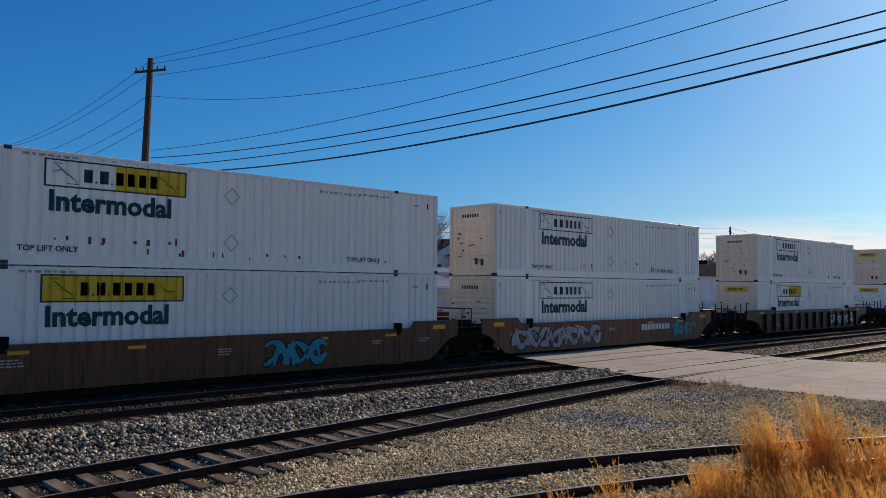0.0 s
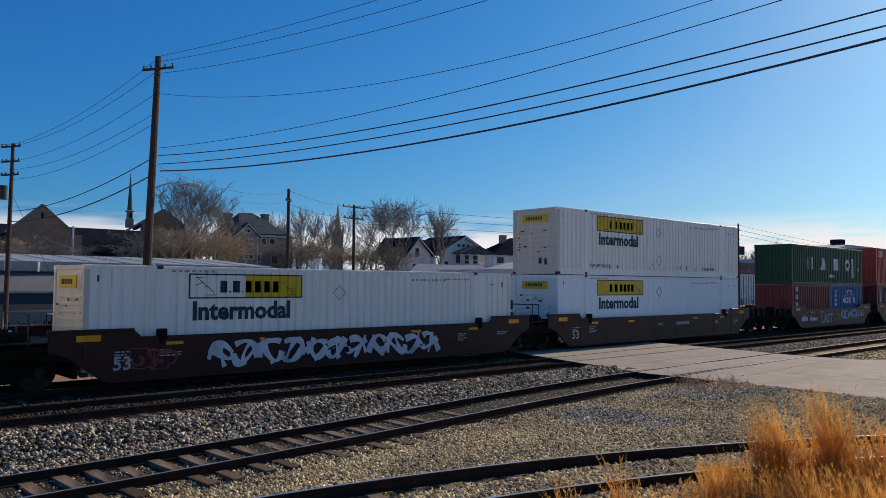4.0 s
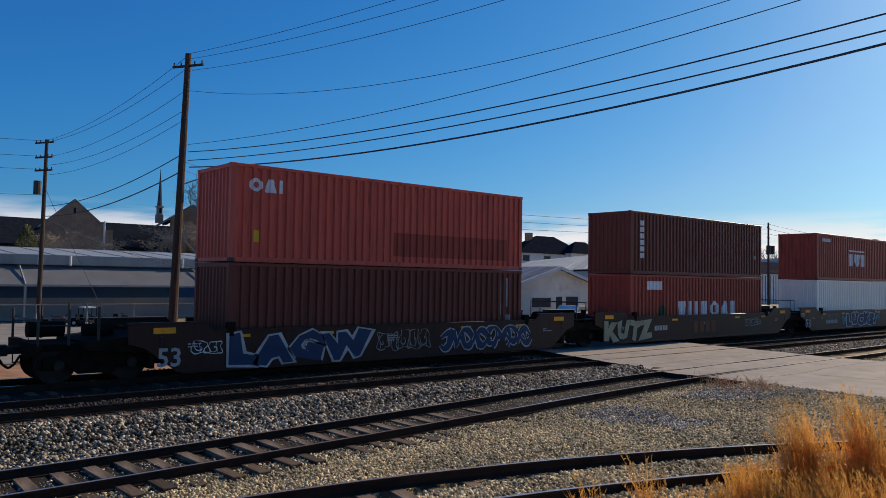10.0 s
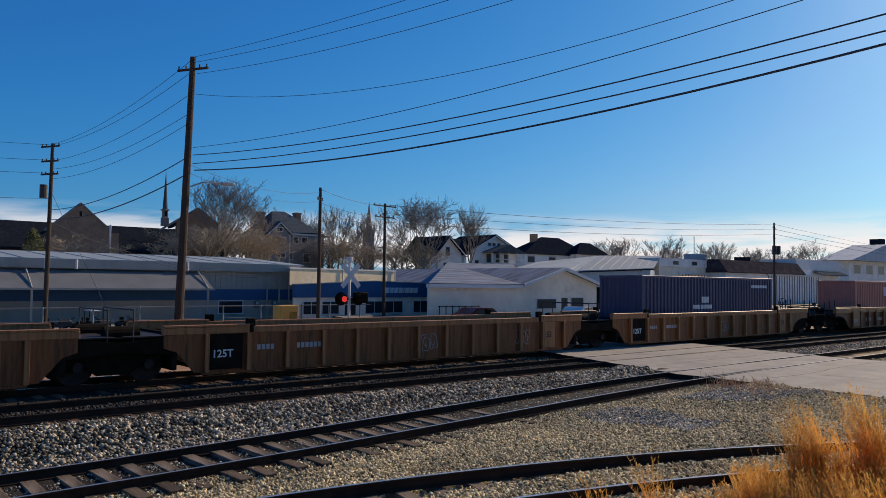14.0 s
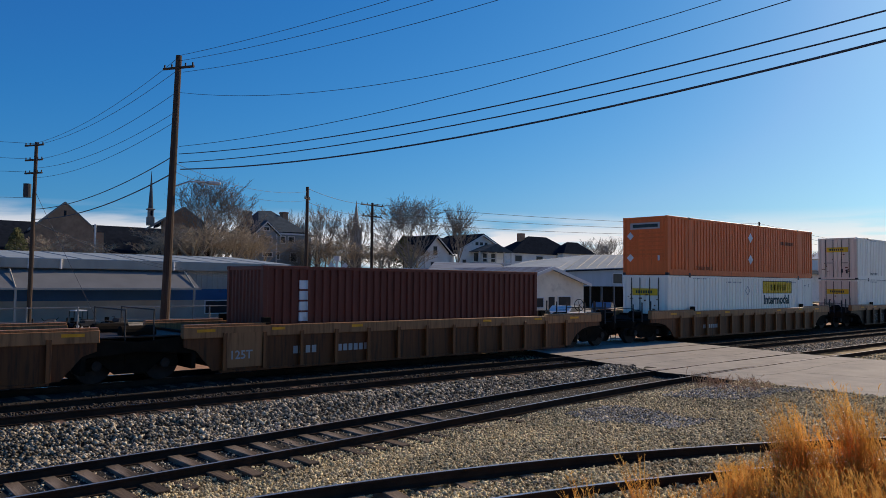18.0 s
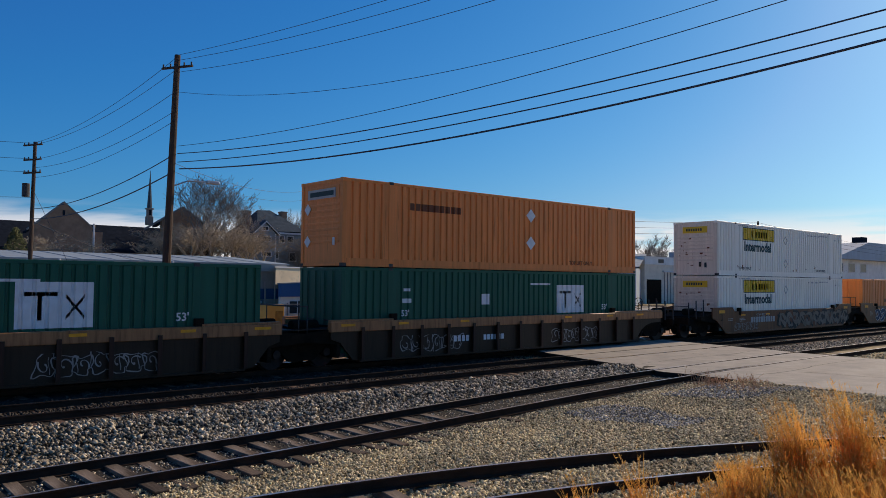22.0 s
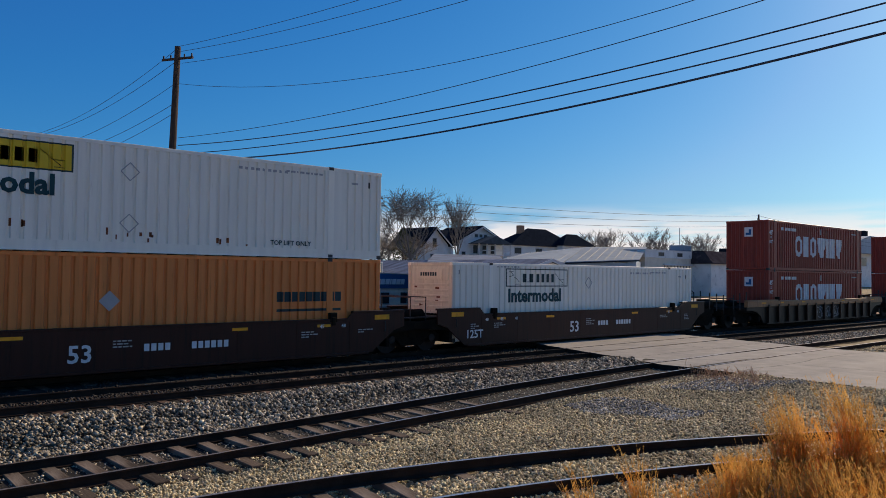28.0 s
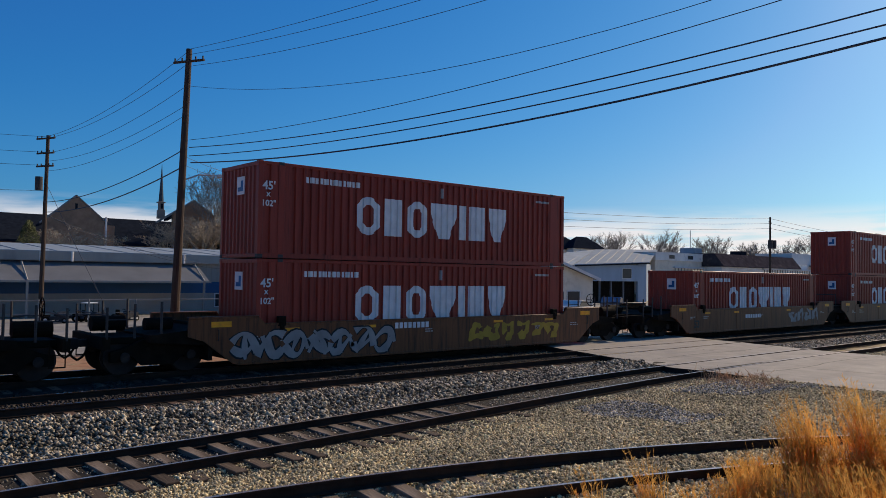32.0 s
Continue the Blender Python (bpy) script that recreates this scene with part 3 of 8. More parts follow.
def container(kind, colour, left, level_z, label, category="shipping container", H=2.896, ends=("end", "door"), end_colour=None, smooth=False,
              marks=(), words=(), diamonds=()):
    """marks: (material, ((x0, x1, z0, z1), ...)) on the near side; words: (text, size, x, z, material)."""
    L, B = LEN[kind], WID[kind]
    h = B / 2
    col, ecol = C[colour], C[end_colour or colour]
    m = container_meshes(kind, H, smooth)
    box = new("shipping_container")
    tagged(box, label, category, "containers of the freight train")
    MOVERS.append((box, left, TRAIN_Y, level_z))
    box.matrix_basis = pose(left, TRAIN_Y, level_z)
    shared("side_sheet", m["near"], col, box)
    shared("side_sheet", m["far"], col, box)
    shared("roof_sheet", m["roof"], col, box, at=pose(0, 0, H - 0.012))
    shared("floor_frame", m["floor"], M["casting"], box)
    for sx in (0, 1):
        for sy in (-1, 1):
            px, py = (0.085 if sx == 0 else L - 0.085), sy * (h - 0.078)
            shared("corner_post", m["post"], ecol if sx == 0 else col, box, at=pose(px, py, 0))
            for z in (0.06, H - 0.06):
                shared("corner_casting", m["casting"], M["casting"] if z < 1 else col, box, at=pose(px + (0.002 if sx else -0.002), py * 1.002, z))
        for z in (0.075, H - 0.07):
            shared("end_rail", m["endrail"], ecol if sx == 0 else col, box, at=pose(0.055 if sx == 0 else L - 0.055, 0, z))
    for sy in (-1, 1):
        shared("top_rail", m["toprail"], col, box, at=pose(0, sy * (h - 0.035), H - 0.055))
        shared("bottom_rail", m["botrail"], col, box, at=pose(0, sy * (h - 0.036), 0.004, 0, 0, 0) if sy < 0 else pose(L, h - 0.036, 0.004, 0, 0, 180))
    for sx, e in enumerate(ends):
        base = pose(0.03, 0, 0) if sx == 0 else pose(L - 0.03, 0, 0, 0, 0, 180)
        c = ecol if sx == 0 else col
        if e == "door":
            for sy in (-1, 1):
                d = shared("door", m["door"], c, box, at=base @ (pose(0, 0, 0) if sy > 0 else Matrix.Diagonal((1, -1, 1, 1))))
                for y in (0.28, 0.78):
                    r = shared("lock_rod", m["rod"], M["casting"] if colour in ("white", "reefer") else c, d, at=pose(-0.035, y, 0))
                shared("rod_handle", m["handle"], M["casting"], d, at=pose(-0.06, 0.34, 1.15))
        else:
            ep = shared("end_panel", m[e], c, box, at=base)
            for i in range(7 if e == "nose" else 0):
                shared("nose_rib", m["nose_rib"], c, ep, at=pose(0, 0, 0.78 + i * 0.205))
    if kind in ("53", "45"):
        off = 1.98 if kind == "53" else 0.76
        for px in (off, L - off):
            for sy in (-1, 1):
                shared("lift_post", m["liftpost"], col, box, at=pose(px, sy * (h - 0.012), 0, 0, 0, 0 if sy < 0 else 180))
            shared("lift_casting", m["casting"], M["casting"], box, at=pose(px, -h + 0.075, H - 0.05))
            shared("lift_casting", m["casting"], M["casting"], box, at=pose(px, -h + 0.075, 0.06))
    if ends[0] == "nose" and colour in ("orange", "amber"):
        for y_, z_ in ((0.85, 1.95), (0.85, 0.85)):
            part("placard", prism([(y_ - 0.2, z_), (y_, z_ - 0.2), (y_ + 0.2, z_), (y_, z_ + 0.2)], "x", -0.006, 0.012), M["white_mark"], box, "diamond-shaped placard holder")
        plate = part("name_plate", boxes((-0.002, 0.014, -0.85, 0.85, H - 0.62, H - 0.3)), M["grey_mark"], box, "painted name panel on the end")
        part("name_bar", boxes((-0.005, -0.002, -0.75, 0.7, H - 0.54, H - 0.38)), M["dark_mark"], plate)
        part("latch", boxes((-0.03, 0.014, -0.85, -0.75, 0.7, 0.95), bevel=0.01), M["white_mark"], box)
    if colour == "brickred":
        plate = part("end_emblem", boxes((-0.004, 0.022, -0.35, 0.15, H - 0.95, H - 0.4)), M["white_mark"], box, "white and blue emblem panel on the end")
        part("emblem_bar", boxes((-0.008, -0.004, -0.27, 0.07, H - 0.85, H - 0.72), (-0.008, -0.004, -0.27, -0.12, H - 0.72, H - 0.52)), C["blue"], plate)
    for mm, rects in marks:
        whole = [r for r in rects if isinstance(r[0], tuple)]
        plain = [r for r in rects if not isinstance(r[0], tuple)]
        big = [r for r in plain if (r[1] - r[0]) * (r[3] - r[2]) > 0.1]
        small = [r for r in plain if r not in big]
        for group in whole + [[r] for r in big] + ([small] if small else []):
            o = part("painted_mark", patch(kind, smooth, group, -h + 0.012), None, box)
            o.data.materials.append(M.get(mm) or C[mm])
            if len(small) > 1 and group is small:
                tagged(o, kind="stuff")
    for x, z, mm in diamonds:
        part("placard", prism([(x - 0.27, z), (x, z - 0.27), (x + 0.27, z), (x, z + 0.27)], "y", -h - 0.006, -h + 0.004), M[mm], box, "diamond-shaped placard holder")
    for w, size, x, z, mm in words:
        shared("lettering", text_mesh(w, size, 0.004, 0.034 if size > 0.6 else 0.02), M[mm], box, at=pose(x, -h + 0.004, z, 90, 0, 0))
    return box


def blocks(x0, x1, z0, z1, widths, gap=0.16):
    """A brand name as a row of plain blocks: one for each stroke group."""
    total = sum(widths)
    n = len(widths)
    unit = (x1 - x0) / (total + gap * (n - 1))
    out, x = [], x0
    for w in widths:
        out.append((x, x + w * unit, z0, z1))
        x += (w + gap) * unit
    return tuple(out)


def shape(kind, x0, x1, z0, z1, t=0.3):
    """One plain shape of a painted name: o ring, b slab, u two bars, v wedge, a pyramid, i bar, . dot."""
    w, h = x1 - x0, z1 - z0
    if kind == "i":
        return ((x0, x1, z0, z1),)
    if kind == ".":
        return ((x0, x1, z0, z0 + min(w, h)),)
    if kind == "v":
        m, k = (x0 + x1) / 2, w * 0.2
        return ((x0, m - k, z1 - h * 0.3, z1, z0, z1), (m - k, m + k, z0, z1), (m + k, x1, z0, z1, z1 - h * 0.3, z1))
    if kind == "a":
        m, k = (x0 + x1) / 2, w * 0.16
        return ((x0, m - k, z0, z0 + h * 0.15, z0, z1), (m - k, m + k, z0, z1), (m + k, x1, z0, z1, z0, z0 + h * 0.15))
    if kind == "b":
        return ((x0 + w * 0.08, x1 - w * 0.08, z0, z1),)
    s_ = t * min(w, h * 0.9)
    if kind == "u":
        return ((x0, x0 + s_, z0, z1), (x1 - s_, x1, z0, z1))
    c = 0.30 * w
    ci = c * 0.45
    return ((x0, x0 + s_, z0 + c, z1 - c, z0 + c * 0.15, z1 - c * 0.15),
            (x0 + s_, x0 + s_ + ci, z1 - s_ - ci, z1 - c * 0.15, z1 - s_, z1), (x0 + s_, x0 + s_ + ci, z0 + c * 0.15, z0 + s_ + ci, z0, z0 + s_),
            (x0 + s_ + ci, x1 - s_ - ci, z1 - s_, z1), (x0 + s_ + ci, x1 - s_ - ci, z0, z0 + s_),
            (x1 - s_ - ci, x1 - s_, z1 - s_, z1, z1 - s_ - ci, z1 - c * 0.15), (x1 - s_ - ci, x1 - s_, z0, z0 + s_, z0 + c * 0.15, z0 + s_ + ci),
            (x1 - s_, x1, z0 + c * 0.15, z1 - c * 0.15, z0 + c, z1 - c))


def arch(x0, x1, z0, z1, n=8, t=0.07):
    """A plain arched emblem of short pieces with two uprights."""
    m, r, h = (x0 + x1) / 2, (x1 - x0) / 2, z1 - z0
    out = []
    for k in range(n):
        a, b = -1 + 2 * k / n, -1 + 2 * (k + 1) / n
        za, zb = z0 + h * math.sqrt(1 - a * a), z0 + h * math.sqrt(1 - b * b)
        out.append((m + r * a, m + r * b, za - t, za, zb - t, zb))
    return tuple(out) + ((m - 0.35 * r, m - 0.25 * r, z0, z1 - 0.12), (m + 0.25 * r, m + 0.35 * r, z0, z1 - 0.12))


def name_row(kinds, x0, x1, z0, z1, gap=0.16, t=0.3):
    """A brand name as a row of plain shapes, one for each stroke group."""
    widths = [{"i": 0.34, ".": 0.2, "w": 1.35}.get(k, 1.0) for k in kinds]
    return tuple(shape("v" if k == "w" else k, *r, t) for k, r in zip(kinds, blocks(x0, x1, z0, z1, widths, gap)))


def domestic(left, z, label, logo="yellow", colour="white", flip=False, ends=("nose", "door"), end_colour=None, smooth=False, word="Intermodal"):
    """A 53 foot domestic box with a name panel and the word below it."""
    L = 16.15
    x0 = 2.8 if not flip else L - 6.5
    x1 = x0 + 3.7
    frame_r = ((x0, x1, 2.66, 2.70), (x0, x1, 1.99, 2.03), (x0, x0 + 0.05, 2.03, 2.66), (x1 - 0.05, x1, 2.03, 2.66))
    marks = []
    if logo == "yellow":
        marks.append(("sign_yellow", ((x0 + 0.05, x1 - 0.05, 2.03, 2.66),)))
    elif logo == "half":
        marks.append(("sign_yellow", ((x0 + 1.75, x1 - 0.05, 2.03, 2.66),)))
    marks.append(("dark_mark", frame_r))
    marks.append(("dark_mark", sum(name_row("b.b.bbbb", x0 + 0.93, x0 + 2.9, 2.16, 2.5, 0.2, 0.32), ())))
    marks.append(("dark_mark", ((x0 + 0.28, x0 + 0.8, 2.54, 2.57, 2.12, 2.15), (x0 + 0.22, x0 + 0.42, 2.36, 2.38, 2.44, 2.46), (x0 + 0.22, x0 + 0.42, 2.58, 2.6, 2.58, 2.6), (x0 + 0.55, x0 + 0.85, 2.08, 2.1, 2.08, 2.1),
                                (x1 - 0.78, x1 - 0.3, 2.5, 2.53, 2.12, 2.15), (x1 - 0.45, x1 - 0.2, 2.26, 2.28, 2.26, 2.28), (x1 - 0.45, x1 - 0.2, 2.08, 2.1, 2.08, 2.1))))
    rnd = random.Random(int(left * 10) + int(z * 3))
    scuffs = []
    for _ in range(6):      # clusters of rust that weeps from chipped ribs, mostly low on the sheet
        cx, cz = rnd.uniform(2.4, L - 2.6), rnd.choice((0.32, 0.36, 0.42, 0.6))
        for _ in range(rnd.randrange(2, 6)):
            x, zz = cx + rnd.choice((-2, -1, 0, 1, 2)) * 0.29 + rnd.uniform(-0.05, 0.05), cz + rnd.uniform(-0.04, 0.08)
            scuffs.append((x, x + rnd.uniform(0.03, 0.09), zz, zz + rnd.uniform(0.04, 0.2)))
    marks.append(("rust_mark", tuple(scuffs)))
    marks.append(("casting", ((0.35, 0.40, 2.45, 2.62), (L - 0.5, L - 0.45, 2.35, 2.55))))
    marks.append(("grey_mark", blocks(2.3, 3.6, 2.73, 2.79, (1, 0.6, 1, 1, 0.5, 1, 1), 0.4) + blocks(*((5.6, 7.2) if flip else (11.0, 12.6)), 2.55, 2.63, (1,) * 9, 0.8) + blocks(L - 3.6, L - 2.3, 2.60, 2.66, (1, 1, 0.6, 1, 1, 0.5, 1, 1), 0.4) + ((L - 1.2, L - 0.95, 2.42, 2.48),)))
    words = [(word, 0.72, x0 + 0.1, 1.40, "teal_mark"), ("TOP LIFT ONLY", 0.2, 2.25, 0.36, "dark_mark"), ("TOP LIFT ONLY", 0.2, L - 4.1, 0.36, "dark_mark")]
    box = container("53", colour, left, z, label, "container", ends=ends, end_colour=end_colour, smooth=smooth, marks=marks, words=words)
    for zd in (2.15, 0.78):
        bm = bmesh.new()
        for k in range(4):
            t0, t1 = k * math.pi / 2, (k + 1) * math.pi / 2
            rod_bm(bm, (7.9 + 0.24 * math.cos(t0), -1.296, zd + 0.24 * math.sin(t0)), (7.9 + 0.24 * math.cos(t1), -1.296, zd + 0.24 * math.sin(t1)), 0.014, 5)
        part("placard_holder", bm, M["grey_mark"], box)
    plate_m = M["sign_yellow"] if logo != "none" else C["cream"]
    zp = 2.28 if ends[0] == "nose" else 1.9
    pl = part("name_plate", boxes((-0.012, 0.012, -0.72, 0.72, zp, zp + 0.34)), plate_m, box, "painted name panel on the end")
    bm = bmesh.new()
    for k in range(7):
        box_bm(bm, -0.018, -0.012, 0.42 - k * 0.14, 0.51 - k * 0.14, zp + 0.1, zp + 0.24)
    tagged(part("name_strokes", bm, M["dark_mark"], pl), kind="stuff")
    for y, z0 in ((-0.62, 0.42), (-0.3, 0.46)):
        part("latch", boxes((-0.03, 0.01, y - 0.06, y + 0.06, z0, z0 + 0.26), bevel=0.01), M["casting"], box)
    bm = bmesh.new()
    for k in range(12):
        y, zz = rnd.uniform(-0.95, 0.95), rnd.uniform(0.5, 2.0)
        box_bm(bm, -0.0165, -0.0155, y, y + rnd.uniform(0.04, 0.22), zz, zz + rnd.uniform(0.02, 0.09))
    tagged(part("rust_scuff", bm, M["brown_mark"], box, "small rust scuffs"), kind="stuff")
    return box


# ---- well cars ----
def well_meshes(kind, style, deep, left_coupled, right_coupled):
    key = ("well", kind, style, deep, left_coupled, right_coupled)
    if key in CACHE:
        return CACHE[key]
    a = 9.6 if kind == "53" else 7.5         # from the middle to the truck
    e = a - 1.25                             # where the well ends
    if style == "smooth":
        low, high = 1.25, 1.48
        f = e + 0.6
        xl = xr = f
        side = [(-f, 0.98), (-e - 0.15, 0.84), (-e + 0.75, 0.16), (e - 0.75, 0.16), (e + 0.15, 0.84), (f, 0.98), (f, high), (e - 1.5, high), (e - 1.75, low),
                (-e + 1.75, low), (-e + 1.5, high), (-f, high)]
    else:
        low = high = 1.42
        xl, xr = (a + 0.2 if c else e + 0.25 for c in (left_coupled, right_coupled))

        def foot(coupled, x):
            """The lower edge from the sill outwards: an arch over the truck, or a cut-back end."""
            if coupled:
                return [(e - 0.5, 0.2), (e - 0.36, 0.36), (e - 0.12, 0.62), (e + 0.25, 0.82), (e + 0.7, 0.92), (x, 0.95)]
            return [(e - 0.6, 0.2), (e - 0.1, 0.78), (x, 0.9)]
        right = foot(right_coupled, xr)
        left = [(-p, q) for p, q in foot(left_coupled, xl)]
        side = list(reversed(left)) + right + [(xr, low), (-xl, low)]
    m = {"side": to_mesh("side_sheet", prism(side, "y", -0.03, 0.03), None), "a": a, "e": e, "low": low, "xl": xl, "xr": xr}
    m["side_far"] = to_mesh("side_sheet", prism([(-p, q) for p, q in side], "y", -0.03, 0.03), None)
    if style == "smooth":
        bm = bmesh.new()
        for x0, x1, z in ((-f, -e + 1.5, high), (e - 1.5, f, high), (-e + 1.75, e - 1.75, low)):
            box_bm(bm, x0, x1, -0.07, 0.09, z - 0.02, z + 0.045, bevel=0.01)
        m["chord"] = to_mesh("top_chord", bm, None)
    else:
        bm = boxes((-xl - 0.04, xr + 0.04, -0.13 if deep else -0.09, 0.09, low - (0.30 if deep else 0.17), low + 0.02), bevel=0.012)
        for x0, x1 in ((-xl - 0.02, -e + 2.2), (e - 2.2, xr + 0.02)):
            box_bm(bm, x0, x1, -0.10, 0.09, low + 0.022, low + 0.085, bevel=0.01)
        m["chord"] = to_mesh("top_chord", bm, None)
    m["guide"] = to_mesh("guide_block", boxes((-0.13, 0.13, -0.10, 0.05, low - 0.05, low + 0.24), (-0.07, 0.07, -0.12, -0.05, low - 0.16, low + 0.1), bevel=0.015), None)
    m["stiff"] = to_mesh("side_stiffener", boxes((-0.04, 0.04, -0.0012, 0.02, 0.2, low - 0.02)), None)
    m["sill"] = to_mesh("bottom_sill", boxes((-e + 0.85, e - 0.85, -0.05, 0.14, 0.12, 0.2), bevel=0.01), None)
    m["rib"] = to_mesh("side_rib", boxes((-0.012, 0.012, -0.12, 0.0, 0.2, low - 0.17), (-0.06, 0.06, -0.145, -0.12, 0.2, low - 0.17), bevel=0.004), None)
    bm = bmesh.new()
    k = -e + 1.2
    while k < e - 1.0:
        box_bm(bm, k, k + 0.2, -1.35, 1.35, 0.14, 0.27)
        k += 1.55
    m["floor"] = to_mesh("floor_frame", bm, None)
    # platform over the truck, at the right end
    bm = prism([(e - 0.05, 0.72), (a + 0.35, 0.86), (a + 0.35, 1.06), (e - 0.05, 1.22)], "y", -1.42, 1.42)
    box_bm(bm, e - 0.12, e, -1.45, 1.45, 0.3, 1.3)
    m["platform"] = to_mesh("end_platform", bm, None)
    bm = boxes((a + 0.3, a + 1.55, -0.9, 0.9, 0.82, 1.0), (a + 1.35, a + 1.55, -1.4, 1.4, 0.72, 1.06), (a + 0.3, a + 1.4, -0.3, 0.3, 0.55, 0.82), bevel=0.015)
    m["end_sill"] = to_mesh("end_sill", bm, None)
    bm = boxes((a + 1.5, a + 1.86, -0.09, 0.09, 0.72, 0.92), (a + 1.84, a + 2.06, -0.16, 0.13, 0.68, 0.96), bevel=0.02)
    m["coupler"] = to_mesh("coupler", bm, None)
    rail = [((x, 0, 1.0), (x, 0, z), 0.034) for x, z in ((a + 1.45, 1.82), (a + 0.75, 1.9))] + [((a + 0.75, 0, 1.5), (a + 1.45, 0, 1.5), 0.016)]
    m["cross_rail"] = to_mesh("cross_rail", rods(((a + 1.47, -1.38, 1.62), (a + 1.47, 1.38, 1.62), 0.016), seg=6), None)
    m["end_post"] = to_mesh("end_post", rods(((a + 0.05, 0, 1.0), (a + 0.05, 0, 1.95), 0.036), seg=6), None)
    m["handrail"] = to_mesh("hand_rail", rods(*rail, seg=6), None)
    post = [((a - 0.25, y, 1.0), (a - 0.25, y, 1.95), 0.02) for y in (-1.3, 1.3)] + [((a - 0.25, -1.3, 1.93), (a - 0.25, 1.3, 1.93), 0.018)]
    m["joint_rail"] = to_mesh("joint_rail", rods(*post, seg=6), None)
    m["joint_box"] = to_mesh("joint_casting", boxes((a - 0.5, a + 0.5, -0.45, 0.45, 0.75, 1.12), bevel=0.05), None)
    m["hose"] = to_mesh("air_hose", rods(*[((a + 1.6 + 0.13 * k, 0.35, 0.72 - 0.32 * math.sin(k * math.pi / 4)), (a + 1.6 + 0.13 * (k + 1), 0.35, 0.72 - 0.32 * math.sin((k + 1) * math.pi / 4)), 0.03) for k in range(4)], seg=6), None)
    m["cover"] = to_mesh("deck_plate", boxes((e - 0.02, a + 0.2, -1.35, 1.35, 1.2, 1.235)), None)
    bm = bmesh.new()
    for k in range(18):
        t0, t1 = k * math.tau / 18, (k + 1) * math.tau / 18
        rod_bm(bm, (a + 1.3, 0.5 + 0.27 * math.cos(t0), 1.75 + 0.27 * math.sin(t0)), (a + 1.3, 0.5 + 0.27 * math.cos(t1), 1.75 + 0.27 * math.sin(t1)), 0.016, 6)
    for k in range(5):
        t0 = k * math.tau / 5
        rod_bm(bm, (a + 1.3, 0.5, 1.75), (a + 1.3, 0.5 + 0.27 * math.cos(t0), 1.75 + 0.27 * math.sin(t0)), 0.011, 5)
    rod_bm(bm, (a + 1.3, 0.5, 1.0), (a + 1.3, 0.5, 1.75), 0.02, 6)
    m["brake"] = to_mesh("brake_wheel", bm, None)
    m["tank"] = to_mesh("air_tank", rods(((a + 0.35, -0.75, 1.28), (a + 1.25, -0.75, 1.28), 0.21), seg=14), None)
    m["cylinder"] = to_mesh("brake_cylinder", rods(((a - 0.6, 0.35, 1.30), (a + 0.15, 0.35, 1.30), 0.17), seg=14), None)
    m["step"] = to_mesh("ladder_step", rods(((a + 1.42, -1.44, 0.35), (a + 1.42, -1.44, 1.0), 0.016), ((a + 1.05, -1.44, 0.35), (a + 1.05, -1.44, 1.0), 0.016),
                                            ((a + 1.05, -1.44, 0.36), (a + 1.42, -1.44, 0.36), 0.018), ((a + 1.05, -1.44, 0.66), (a + 1.42, -1.44, 0.66), 0.014), seg=6), None)
    CACHE[key] = m
    return m


def truck_meshes():
    if "truck" in CACHE:
        return CACHE["truck"]
    bm = bmesh.new()
    frame = [(-1.25, 0.36), (-1.25, 0.62), (-0.95, 0.70), (-0.45, 0.92), (0.45, 0.92), (0.95, 0.70), (1.25, 0.62), (1.25, 0.36), (0.98, 0.36), (0.98, 0.50), (0.72, 0.50),
             (0.42, 0.24), (-0.42, 0.24), (-0.72, 0.50), (-0.98, 0.50), (-0.98, 0.36)]
    side = to_mesh("side_frame", prism(frame, "y", -0.09, 0.09), M["black"])
    bolster = to_mesh("bolster", boxes((-0.2, 0.2, -1.1, 1.1, 0.5, 0.8), (-0.3, 0.3, -0.35, 0.35, 0.75, 0.95), bevel=0.02), M["black"])
    sp = bmesh.new()
    for x in (-0.2, 0.0, 0.2):
        for k in range(4):
            rod_bm(sp, (x, 0, 0.30 + k * 0.055), (x, 0, 0.335 + k * 0.055), 0.08, 10)
    spring = to_mesh("spring_nest", sp, M["wheel"])
    wb = bmesh.new()
    for s in (-1, 1):
        y = s * 0.755
        rod_bm(wb, (0, y - s * 0.065, 0), (0, y + s * 0.065, 0), WHEEL_R, 28)
        rod_bm(wb, (0, y - s * 0.10, 0), (0, y - s * 0.065, 0), WHEEL_R + 0.03, 28)
        rod_bm(wb, (0, y + s * 0.06, 0), (0, y + s * 0.12, 0), 0.13, 14)
        for k in range(3):
            t = k * math.tau / 3
            box_bm(wb, 0.25 * math.cos(t) - 0.03, 0.25 * math.cos(t) + 0.03, y + s * 0.064, y + s * 0.072, 0.25 * math.sin(t) - 0.03, 0.25 * math.sin(t) + 0.03)
    rod_bm(wb, (0, -1.08, 0), (0, 1.08, 0), 0.085, 14)
    wheel = to_mesh("wheelset", wb, M["wheel"])
    cap = to_mesh("bearing_cap", rods(((0, -0.06, 0), (0, 0.06, 0), 0.13), seg=14), M["wheel"])
    CACHE["truck"] = (side, bolster, spring, wheel, cap)
    return CACHE["truck"]


